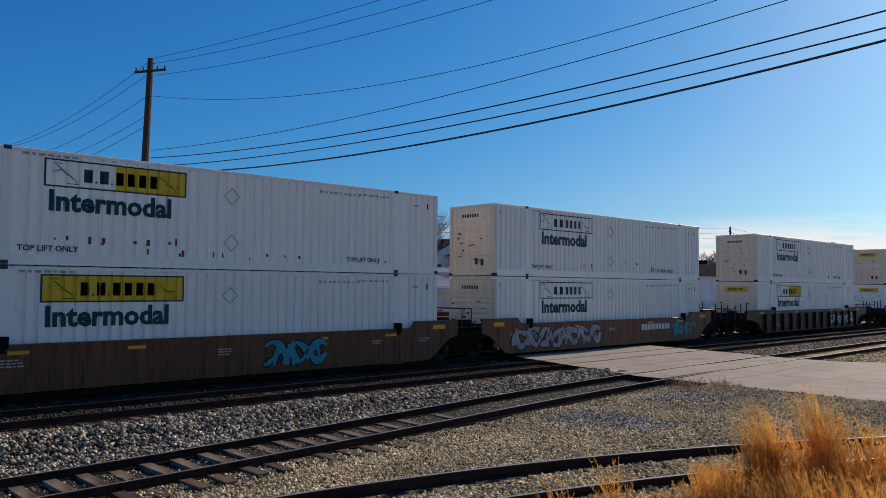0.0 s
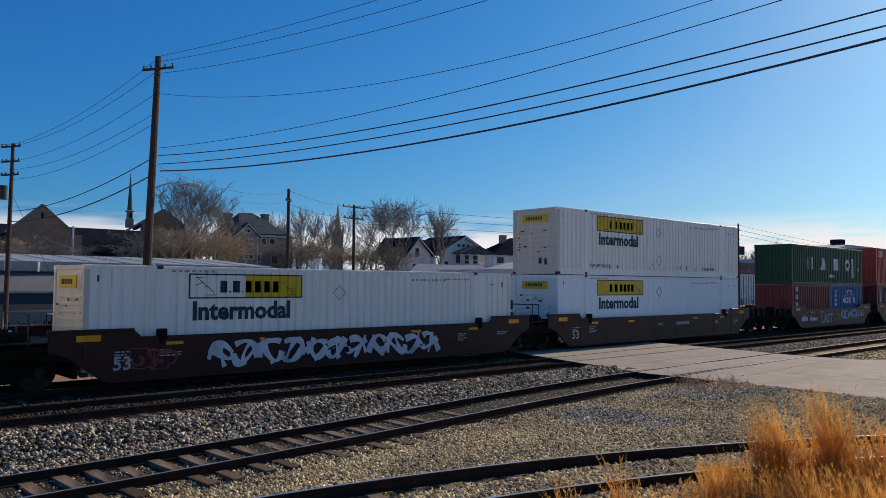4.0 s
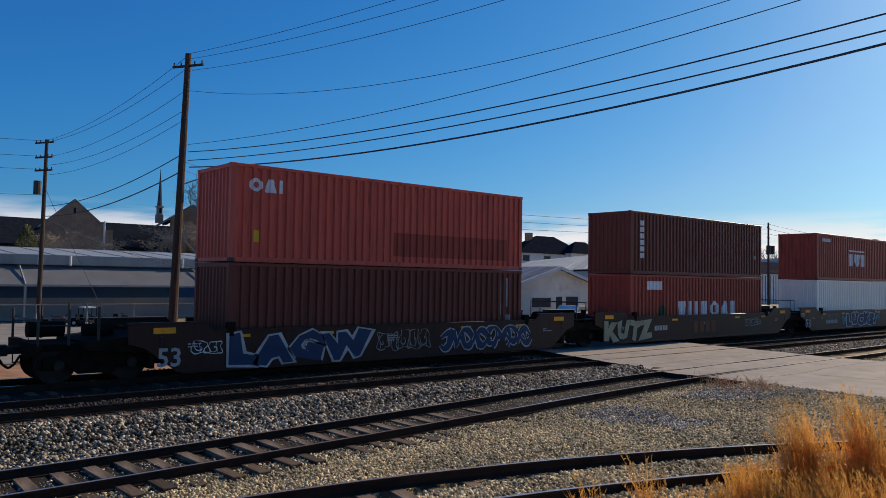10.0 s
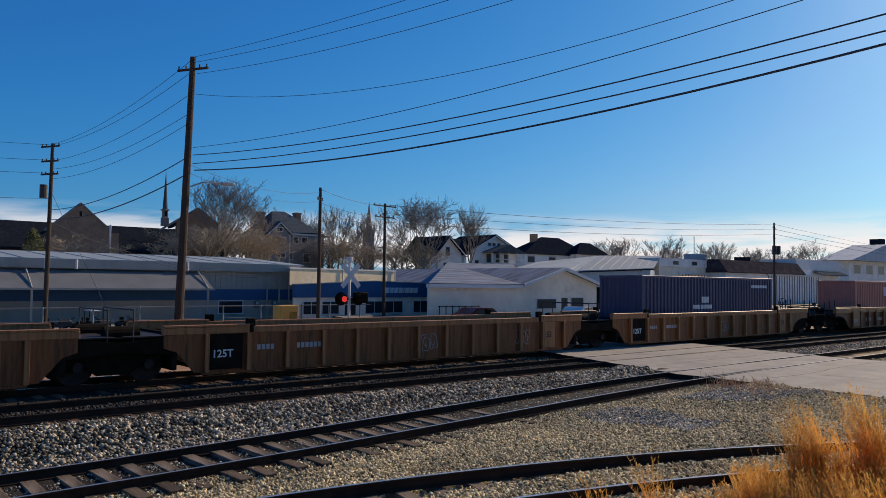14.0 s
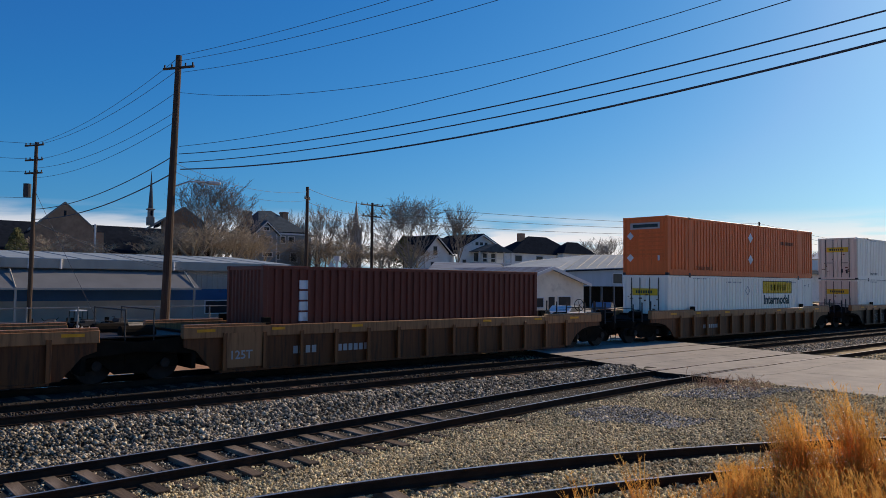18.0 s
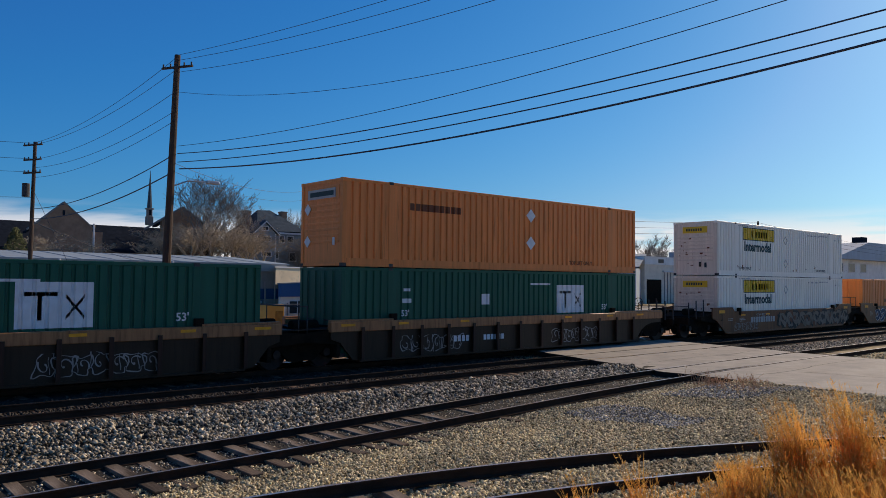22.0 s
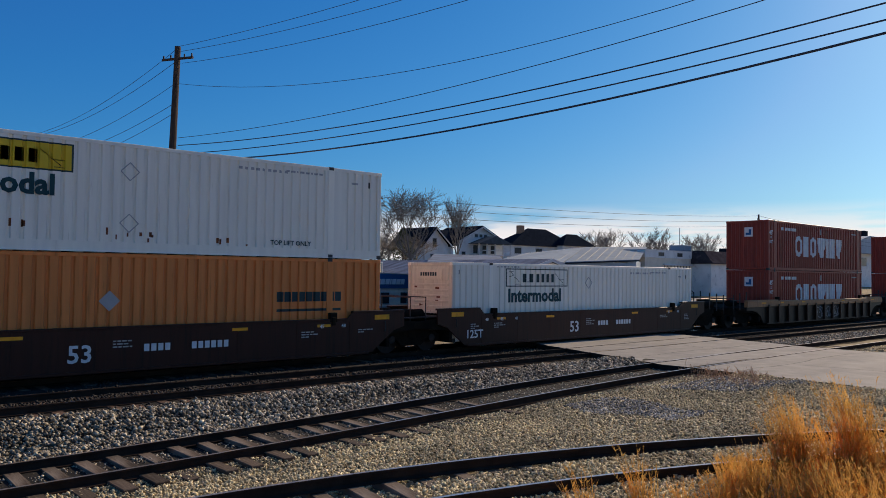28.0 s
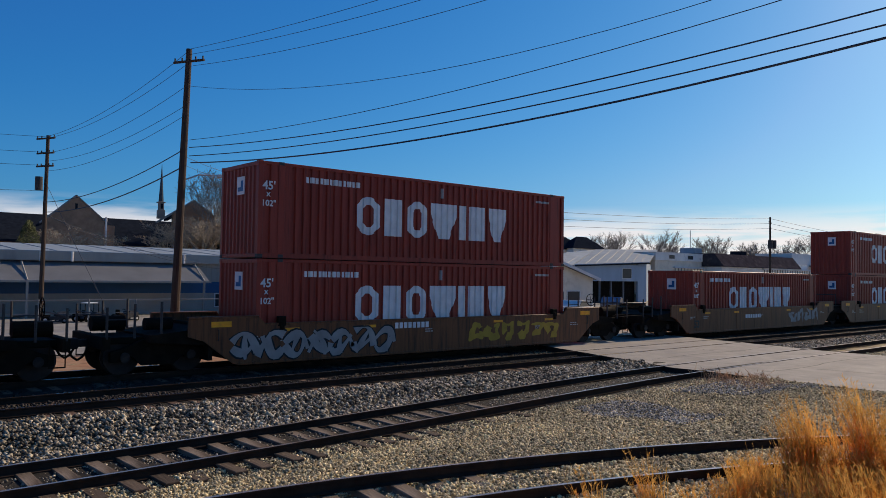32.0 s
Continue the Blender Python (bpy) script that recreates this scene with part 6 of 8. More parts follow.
# ---- the town beyond the tracks ----
T = {
    "metal_white": mat("white_metal_siding", (0.37, 0.35, 0.31), 0.6, 0, 0.1, 0.7, (0.24, 0.235, 0.22), 0.3, 0.1, 12, (1, 1, 0.4), stain_scale=0.5),
    "metal_grey": mat("grey_metal_awning", (0.165, 0.175, 0.185), 0.6, 0, 0.1, 0.7, (0.13, 0.135, 0.14), 0.3, 0.1, 12, stain_scale=0.5),
    "roof_metal": mat("pale_metal_roof", (0.26, 0.32, 0.37), 0.8, 0, 0.12, 0.6, (0.17, 0.20, 0.22), 0.3, 0.1, 9, stain_scale=0.3),
    "old_roof": mat("streaked_metal_roof", (0.15, 0.19, 0.26), 0.8, 0, 0.3, 0.8, (0.045, 0.055, 0.085), 0.5, 0.1, 9, (0.35, 1.6, 1), stain_scale=0.9),
    "band_blue": mat("blue_stripe_paint", (0.03, 0.105, 0.24), 0.6, 0, 0.1, 0.6, (0.03, 0.07, 0.16), 0.2, 0.05),
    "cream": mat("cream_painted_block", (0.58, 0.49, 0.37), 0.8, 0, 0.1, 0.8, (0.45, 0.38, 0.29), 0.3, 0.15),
    "steelblue": mat("blue_grey_metal_wall", (0.33, 0.41, 0.49), 0.6, 0, 0.12, 0.5, (0.24, 0.29, 0.34), 0.3, 0.1, 8, (1, 1, 0.3), stain_scale=0.4),
    "white_wall": mat("white_wall", (0.80, 0.80, 0.77), 0.75, 0, 0.1, 0.5, (0.36, 0.38, 0.38), 0.25, 0.1),
    "dark_roof": mat("dark_shingle_roof", (0.018, 0.023, 0.032), 0.85, 0, 0.25, 2, (0.034, 0.040, 0.050), 0.3, 0.3, 8, spec=0.0),
    "brown_roof": mat("brown_roof", (0.062, 0.054, 0.060), 0.85, 0, 0.25, 1, (0.15, 0.12, 0.115), 0.3, 0.3, 8, spec=0.0),
    "slate_roof": mat("grey_slate_roof", (0.085, 0.105, 0.12), 0.85, 0, 0.2, 1.5, (0.06, 0.07, 0.08), 0.3, 0.2, 8, spec=0.0),
    "shop_white": mat("pale_shop_block", (0.86, 0.77, 0.64), 0.8, 0, 0.1, 0.8, (0.48, 0.46, 0.42), 0.3, 0.12),
    "cream_band": mat("cream_parapet", (0.78, 0.63, 0.42), 0.8, 0, 0.1, 0.8, (0.5, 0.42, 0.3), 0.3, 0.12),
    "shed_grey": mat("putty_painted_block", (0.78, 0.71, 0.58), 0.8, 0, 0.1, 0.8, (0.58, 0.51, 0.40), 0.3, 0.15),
    "brick": mat("brown_brick", (0.36, 0.215, 0.135), 0.9, 0, 0.2, 1.5, (0.24, 0.15, 0.11), 0.3, 0.2, 10),
    "clap": mat("blue_grey_clapboard", (0.26, 0.30, 0.32), 0.75, 0, 0.12, 1, (0.16, 0.195, 0.215), 0.3, 0.1),
    "trim": mat("white_trim", (0.66, 0.66, 0.65), 0.7, 0, 0.06, 1, None, 0, 0.03),
    "glass": mat("dark_window_glass", (0.02, 0.025, 0.03), 0.28, 0, 0.1, 0.5, None, 0, 0.0),
    "seam": mat("roof_seam_metal", (0.15, 0.17, 0.19), 0.7, 0, 0.15, 1, None, 0, 0.05),
    "steel_roof": mat("pale_blue_metal_roof", (0.19, 0.25, 0.31), 0.8, 0, 0.12, 0.6, (0.20, 0.24, 0.27), 0.3, 0.1, 9, stain_scale=0.4),
    "steeple": mat("pale_slate", (0.27, 0.24, 0.21), 0.8, 0, 0.15, 1, None, 0, 0.1),
    "asphalt": mat("street_asphalt", (0.27, 0.255, 0.23), 0.9, 0, 0.2, 1, (0.36, 0.345, 0.315), 0.3, 0.3, 30, stain_scale=0.3),
    "fence": mat("fence_steel", (0.24, 0.24, 0.235), 0.5, 0.5, 0.1, 2, None, 0, 0.03),
    "carwhite": mat("white_car_paint", (0.7, 0.7, 0.7), 0.25, 0, 0.03, 1, None, 0, 0),
    "carblue": mat("blue_car_paint", (0.05, 0.11, 0.22), 0.25, 0, 0.03, 1, None, 0, 0),
    "carred": mat("dark_red_car_paint", (0.20, 0.03, 0.03), 0.25, 0, 0.03, 1, None, 0, 0),
    "signal_red": mat("lit_red_lens", (0.5, 0.01, 0.01), 0.3, 0, 0.0, 1, None, 0, 0, emit=(1.0, 0.06, 0.04)),
}

thing("dirt_verge", boxes((-60, 22.5, 24.5, 30.5, -0.46, -0.40), (35.0, 150, 24.5, 29.5, -0.46, -0.40)), M["earth"], "bare red-brown earth verge beyond the tracks", "verge", kind="structure")
thing("street", boxes((-60, 20.0, 30.5, 57, -0.46, -0.41), (33.0, 200, 29.5, 61, -0.46, -0.41)), T["asphalt"], "dark asphalt street beyond the railway tracks", "street", kind="structure")


def building(name, label, category="building"):
    return tagged(new(name), label, category, "buildings beyond the tracks")


def window(parent, x0, x1, y, z0, z1, frame=0.08, fm="trim"):
    w = part("window", boxes((x0 - frame, x1 + frame, y - 0.05, y - 0.005, z1, z1 + frame), (x0 - frame, x1 + frame, y - 0.07, y - 0.005, z0 - frame, z0),
                             (x0 - frame, x0, y - 0.05, y - 0.005, z0, z1), (x1, x1 + frame, y - 0.05, y - 0.005, z0, z1)), T[fm], parent)
    part("pane", boxes((x0, x1, y - 0.025, y - 0.01, z0, z1)), T["glass"], w)
    return w


def seams(bm, x0, x1, y, z0, z1, gap, d=0.03):
    x = x0
    while x < x1:
        box_bm(bm, x, x + 0.06, y - d, y, z0, z1)
        x += gap
    return bm


def long_warehouse():
    b = building("warehouse", "long white metal warehouse with a blue stripe and awning", "warehouse")
    for w in ((-40, 32.5, 58, 58.3, -0.6, 1.15), (-40, 32.5, 58, 58.3, 2.02, 4.05), (-40, -39.7, 58.3, 80, -0.6, 4.05), (32.2, 32.5, 58.3, 80, -0.6, 4.05), (-40, 32.5, 79.7, 80, -0.6, 4.2)):
        part("wall", boxes(w), T["metal_white"], b)
    part("stripe", boxes((-40, 32.5, 57.97, 58.3, 1.15, 2.02)), T["band_blue"], b, "blue painted stripe")
    bm = prism([(57.6, 4.02), (57.6, 4.12), (69, 4.95), (80.4, 4.3), (80.4, 4.2), (69, 4.82)], "x", -40.4, 33.0)
    roof = part("roof", bm, T["roof_metal"], b)
    seam = to_mesh("roof_seam", boxes((-0.02, 0.02, -5.65, 5.65, -0.02, 0.012)), T["roof_metal"])
    for k in range(30):
        part("roof_seam", seam, None, roof, at=pose(-39 + k * 2.4, 63.3, 4.56, 4.15, 0, 0))
    part("fascia", boxes((-40.2, 32.7, 57.55, 57.7, 3.45, 4.08)), T["metal_white"], b)
    aw = prism([(58.0, 3.42), (55.4, 2.08), (55.4, 2.0), (58.0, 3.34)], "x", -40, 24.0)
    part("awning", aw, T["metal_grey"], b, "sloping grey metal awning")
    part("awning_edge", boxes((-40, 24.1, 55.34, 55.42, 1.96, 2.10)), T["metal_white"], b)
    for x in (-28, -16, -2, 11.6, 23.6):
        part("post", boxes((x - 0.07, x + 0.07, 55.4, 55.54, -0.5, 1.97)), T["metal_white"], b)
        part("bracket", rods(((x, 55.45, 2.1), (x, 57.4, 3.35), 0.06), seg=6), T["metal_white"], b)
    for x in (-20, -6, 12.8, 14.8, 22.8):
        part("downspout", rods(((x, 57.5, 3.4), (x, 57.5, 4.1), 0.09)), T["trim"], b)
    part("wall_ribs", seams(bmesh.new(), 24.8, 32.4, 58.0, 2.05, 3.42, 0.45), T["metal_white"], b)
    window(b, 25.6, 27.6, 58, 0.1, 1.05)
    for x in (28.6, 30.2):
        mb = part("meter_box", boxes((x, x + 0.4, 57.78, 58.0, 0.5, 1.1), bevel=0.02), T["metal_grey"], b, "grey electric meter box")
        part("meter_dial", rods(((x + 0.2, 57.74, 0.9), (x + 0.2, 57.8, 0.9), 0.12), seg=14), T["trim"], mb)
    for x in (29.6, 30.7, 31.6):
        part("vent_pipe", rods(((x, 57.6, -0.3), (x, 57.6, 2.6), 0.07)), T["metal_white"], b)


def machine(x, y, turn, label, roofed=False):
    """A small yard machine: a hooded body on four wheels, with a seat, and a roof on posts where it has one."""
    b = tagged(new("yard_machine"), label, "yard machine", "machines behind the fence")
    b.matrix_basis = pose(x, y, -0.41, 0, 0, turn) @ Matrix.Diagonal((0.78, 0.78, 0.72, 1))
    part("body", prism([(-0.95, 0.28), (0.95, 0.28), (1.0, 0.62), (0.72, 0.86), (0.15, 0.86), (0.05, 0.55), (-0.85, 0.55)], "y", -0.42, 0.42), M["casting"], b)
    part("seat", boxes((-0.72, -0.3, -0.25, 0.25, 0.55, 0.68), (-0.78, -0.68, -0.25, 0.25, 0.6, 1.02), bevel=0.03), M["black"], b)
    for wx, r in ((-0.62, 0.30), (0.68, 0.22)):
        for sy in (-1, 1):
            w = part("wheel", rods(((wx, sy * 0.44, r), (wx, sy * 0.62, r), r), seg=16), M["black"], b)
            part("hub", rods(((wx, sy * 0.61, r), (wx, sy * 0.63, r), r * 0.45), seg=12), T["trim"], w)
    part("steering_column", rods(((0.1, 0, 0.8), (-0.12, 0, 1.02), 0.025), ((-0.12, -0.18, 1.02), (-0.12, 0.18, 1.02), 0.025), seg=6), M["black"], b)
    if roofed:
        for px in (-0.8, 0.3):
            for sy in (-0.38, 0.38):
                part("post", rods(((px, sy, 0.5), (px, sy, 1.58), 0.03), seg=6), M["black"], b)
        part("roof", boxes((-0.75, 0.2, -0.45, 0.45, 1.58, 1.68), bevel=0.03), T["trim"], b, "white roof panel")
    return b


machine(14.25, 50.4, 12, "dark roofed yard buggy behind the fence", True)
machine(12.0, 50.0, -15, "dark riding mower parked behind the fence")
machine(13.0, 51.0, 160, "dark riding mower beside the buggy")
machine(16.3, 50.6, 20, "dark riding mower parked near the pole wire")


def blue_front_shop():
    b = building("shop", "low pale shop with a blue fascia and white sign", "shop")
    for w in ((29.0, 43.1, 52, 52.25, -0.5, 1.47), (42.85, 43.1, 52.25, 58, -0.5, 2.4)):
        part("wall", boxes(w), T["shop_white"], b)
    part("side_wall", prism([(29.0, 52.25), (29.3, 52.25), (33.2, 59.0), (32.9, 59.0)], "z", -0.5, 2.3), T["shop_white"], b)
    fas = [(28.95, 1.47), (43.15, 1.47), (43.15, 2.62), (36.2, 2.78), (28.95, 2.45)]
    part("fascia", prism(fas, "y", 51.85, 52.25), T["band_blue"], b, "blue painted fascia")
    for p, q in (((28.9, 2.45), (36.2, 2.78)), ((36.2, 2.78), (43.2, 2.62))):
        part("fascia_cap", prism([p, q, (q[0], q[1] + 0.07), (p[0], p[1] + 0.07)], "y", 51.8, 52.3), T["metal_white"], b)
    part("roof", prism([(29.1, 52.3), (43.0, 52.3), (43.0, 60), (33.2, 60)], "z", 2.3, 2.4), T["roof_metal"], b)
    part("parapet", prism([(29.95, 54.5), (42.95, 58), (42.95, 60), (33.1, 60)], "z", 2.4, 3.74), T["cream_band"], b, "cream painted parapet")
    part("parapet_cap", prism([(29.85, 54.4), (43.1, 57.9), (43.1, 60), (33.0, 60)], "z", 3.74, 3.84), T["trim"], b)
    part("downspout", rods(((42.95, 57.85, 2.4), (42.95, 57.85, 3.76), 0.06)), T["trim"], b)
    part("downspout", rods(((35.9, 56.0, 2.5), (35.9, 56.0, 3.76), 0.05)), T["cream"], b)
    for x0, x1 in ((29.8, 31.2), (31.5, 33.0), (35.6, 37.4), (37.5, 39.4), (40.6, 42.1)):
        w = window(b, x0, x1, 52, 0.18, 1.12, 0.06)
        part("mullion", boxes(((x0 + x1) / 2 - 0.025, (x0 + x1) / 2 + 0.025, 51.96, 51.98, 0.18, 1.12)), T["trim"], w)
    part("door", boxes((33.6, 34.6, 51.93, 52.0, -0.42, 1.3)), T["glass"], b)
    x = 37.4
    for k, w in enumerate((0.42, 0.38, 0.42, 0.42, 0.12, 0.42, 0.42, 0.38)):
        part("sign_block", prism([(x, 1.82), (x + w, 1.82), (x + w + 0.08, 2.28), (x + 0.08, 2.28)], "y", 51.80, 51.85), T["trim"], b, "white sign letters as plain blocks")
        x += w + 0.07
    part("gas_pipe", rods(((29.6, 51.9, -0.4), (29.6, 51.9, 1.0), 0.05)), T["fence"], b)


def gable_shed():
    b = building("gable_shed", "cream gabled shed with a weathered metal roof", "shed")
    front = [(43.8, -0.5), (53.0, -0.5), (53.0, 2.72), (48.35, 3.98), (43.8, 2.72)]
    part("front_wall", prism(front, "y", 42, 42.25), T["shed_grey"], b)
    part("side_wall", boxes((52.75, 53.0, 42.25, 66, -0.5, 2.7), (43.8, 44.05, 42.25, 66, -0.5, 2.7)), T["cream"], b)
    for s in (-1, 1):
        ex = 43.4 if s < 0 else 53.4
        part("roof", prism([(ex, 2.62), (48.35, 4.02), (48.35, 4.12), (ex, 2.72)], "y", 41.5, 66.3), T["old_roof"], b)
        part("rake_trim", prism([(ex, 2.5), (48.35, 3.88), (48.35, 4.13), (ex, 2.74)], "y", 41.4, 41.5), T["trim"], b)
    window(b, 45.4, 47.7, 42, 0.75, 1.5)
    window(b, 49.6, 51.2, 42, 0.2, 1.6)
    part("door", boxes((48.4, 49.1, 41.94, 42.0, -0.45, 1.6)), T["glass"], b)
    part("wing_wall", boxes((34.2, 43.8, 42, 42.2, -0.5, 2.45)), T["shed_grey"], b)
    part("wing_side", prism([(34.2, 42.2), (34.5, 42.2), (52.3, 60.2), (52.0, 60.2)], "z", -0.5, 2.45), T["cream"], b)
    part("wing_trim", boxes((33.9, 43.8, 41.6, 42.0, 2.4, 2.66)), T["trim"], b)
    bm = bmesh.new()
    for dz in (0.0, -0.07):
        vv = [bm.verts.new(q) for q in ((33.8, 41.6, 2.70 + dz), (43.7, 41.6, 2.70 + dz), (62.0, 61.0, 4.9 + dz), (52.1, 61.0, 4.9 + dz))]
        bm.faces.new(vv)
    wr = part("wing_roof", bm, T["old_roof"], b, "patched grey metal roof")
    f = tagged(new("railing"), "dark iron railing by the shed wall", "railing")
    for k in range(7):
        part("post", rods(((34.5 + k * 0.62, 41.2, -0.42), (34.5 + k * 0.62, 41.2, 1.1), 0.03)), M["black"], f)
    part("top_bar", rods(((34.4, 41.2, 1.05), (38.4, 41.2, 1.05), 0.03)), M["black"], f)
    part("bottom_bar", rods(((34.4, 41.2, 0.1), (38.4, 41.2, 0.1), 0.03)), M["black"], f)


def slope(parent, pts, thick, material, seams_n, label=""):
    """A roof slope through four corners (two at the eave, two at the ridge), with standing seams."""
    bm = bmesh.new()
    rings_ = []
    for dz in (0.0, -thick):
        rings_.append([bm.verts.new((p[0], p[1], p[2] + dz)) for p in pts])
    bm.faces.new(rings_[0])
    bm.faces.new(list(reversed(rings_[1])))
    for i in range(4):
        bm.faces.new((rings_[0][i], rings_[1][i], rings_[1][(i + 1) % 4], rings_[0][(i + 1) % 4]))
    bmesh.ops.recalc_face_normals(bm, faces=bm.faces[:])
    r = part("roof", bm, material, parent, label)
    a, b_, c, d = [Vector(p) for p in pts]
    for k in range(1, seams_n):
        u = k / seams_n
        part("roof_seam", rods((tuple(a.lerp(b_, u) + Vector((0, 0, 0.02))), tuple(d.lerp(c, u) + Vector((0, 0, 0.02))), 0.045), seg=4), T["seam"], r)
    return r


def metal_warehouses():
    b = building("metal_warehouse", "blue-grey metal warehouse with ribbed low roofs", "warehouse")
    slope(b, ((60.0, 62, 3.9), (74.2, 62, 4.4), (99.0, 78, 7.4), (84.3, 78, 6.0)), 0.1, T["roof_metal"], 9, "dull ribbed metal roof")
    slope(b, ((74.3, 61.7, 4.45), (90.3, 61.7, 5.1), (116.5, 78, 8.0), (99.1, 78, 7.45)), 0.1, T["steel_roof"], 8, "pale ribbed metal roof")
    part("wall", boxes((60.4, 74.2, 62.3, 62.6, -0.5, 3.8)), T["steelblue"], b)
    part("wall", boxes((74.4, 78, 62.0, 62.3, -0.5, 4.35)), T["steelblue"], b)
    part("wall", boxes((88, 90, 62, 62.3, -0.5, 4.85)), T["steelblue"], b)
    part("lintel", boxes((78, 88, 62, 62.3, 2.4, 4.6)), T["steelblue"], b)
    # a black panel just behind the opening stands in for the shaded interior
    part("doorway", boxes((77.8, 88.2, 62.7, 62.9, -0.5, 2.5)), M["black"], b, "black panel standing in for the shade inside the doorway")
    part("eave_trim", prism([(74.3, 4.2), (90.3, 4.85), (90.3, 5.0), (74.3, 4.35)], "y", 61.55, 61.68), T["dark_roof"], b)
    part("side_wall", prism([(90, 62.3), (90.3, 62.3), (115.8, 78), (115.5, 78)], "z", -0.5, 5.0), T["steelblue"], b)
    window(b, 84.5, 86.5, 62, 2.8, 4.1, 0.06)
    for x_ in (79.8, 82.2, 84.9):
        part("bay_post", boxes((x_ - 0.09, x_ + 0.09, 62.05, 62.25, -0.5, 2.4)), T["metal_grey"], b)
    c = building("flat_warehouse", "long pale flat-roofed warehouse in the distance", "warehouse")
    part("wall", boxes((104, 127, 70, 76, -0.5, 5.8)), T["shed_grey"], c)
    tagged(part("wall_ribs", seams(bmesh.new(), 109.5, 126.8, 70, -0.5, 4.6, 0.95, 0.1), T["metal_grey"], c), kind="stuff")
    part("eave_trim", boxes((109, 127, 69.6, 70, 4.6, 4.85)), T["trim"], c)
    # no hole in the wall: the door's dark inside is a black panel
    part("loading_door", boxes((104.6, 108.6, 69.9, 70, -0.5, 3.4)), M["black"], c, "black panel painted as the shade in a loading door")
    part("parapet", boxes((103.8, 127.2, 69.8, 76.1, 5.8, 7.0)), T["white_wall"], c)
    part("parapet_cap", boxes((103.7, 127.3, 69.7, 76.2, 7.0, 7.12)), T["trim"], c)
    part("roof_unit", boxes((118.8, 121.1, 72, 75, 7.1, 8.3), bevel=0.05), T["roof_metal"], c)
    part("mast", rods(((119.8, 73.5, 8.2), (119.8, 73.5, 11.4), 0.07)), M["steel"], c)
    for x in (107.5, 113):
        window(c, x, x + 1.6, 69.8, 6.1, 6.7, 0.06)
    d = building("brown_roof_warehouse", "pale warehouse under a dark brown mansard roof", "warehouse")
    part("wall", boxes((118, 153, 66.5, 73, -0.5, 5.0)), T["white_wall"], d)
    tagged(part("wall_ribs", seams(bmesh.new(), 132.5, 153, 66.5, -0.5, 4.8, 1.0, 0.12), T["metal_grey"], d), kind="stuff")
    part("eave_trim", boxes((131.8, 153.3, 66.1, 66.5, 4.7, 5.0)), T["trim"], d)
    part("roof", prism([(65.9, 5.0), (65.9, 5.1), (67.6, 7.2), (73, 7.3), (73, 5.0)], "x", 117.6, 146), T["brown_roof"], d)
    part("roof_vent", boxes((127, 129, 68, 70, 7.2, 7.9)), T["dark_roof"], d)
    w_ = building("white_store", "low white store beside the brown-roofed warehouse", "store")
    part("wall", boxes((146.2, 166, 68, 75, -0.5, 6.0)), T["white_wall"], w_)
    part("parapet", boxes((146.1, 166.2, 67.8, 75.1, 6.0, 8.1)), T["trim"], w_)
    part("awning", prism([(67.8, 5.9), (66.2, 5.2), (66.2, 5.05), (67.8, 5.7)], "x", 153.5, 166), T["slate_roof"], w_)
    e = building("hip_roof_hall", "grey hall with a low hip roof in the distance", "hall")
    part("wall", boxes((206, 262, 82, 88, -0.5, 9.8)), T["white_wall"], e)
    bm = prism([(203, 9.7), (264, 9.7), (246, 14.6), (226, 14.6)], "y", 80, 89)
    part("roof", bm, T["steelblue"], e)
    for x in (209, 217, 225):
        window(e, x, x + 4, 82, 6.4, 8.6, 0.2)
    part("vent_box", boxes((230, 233, 83, 86, 14.4, 16.4)), T["dark_roof"], e)


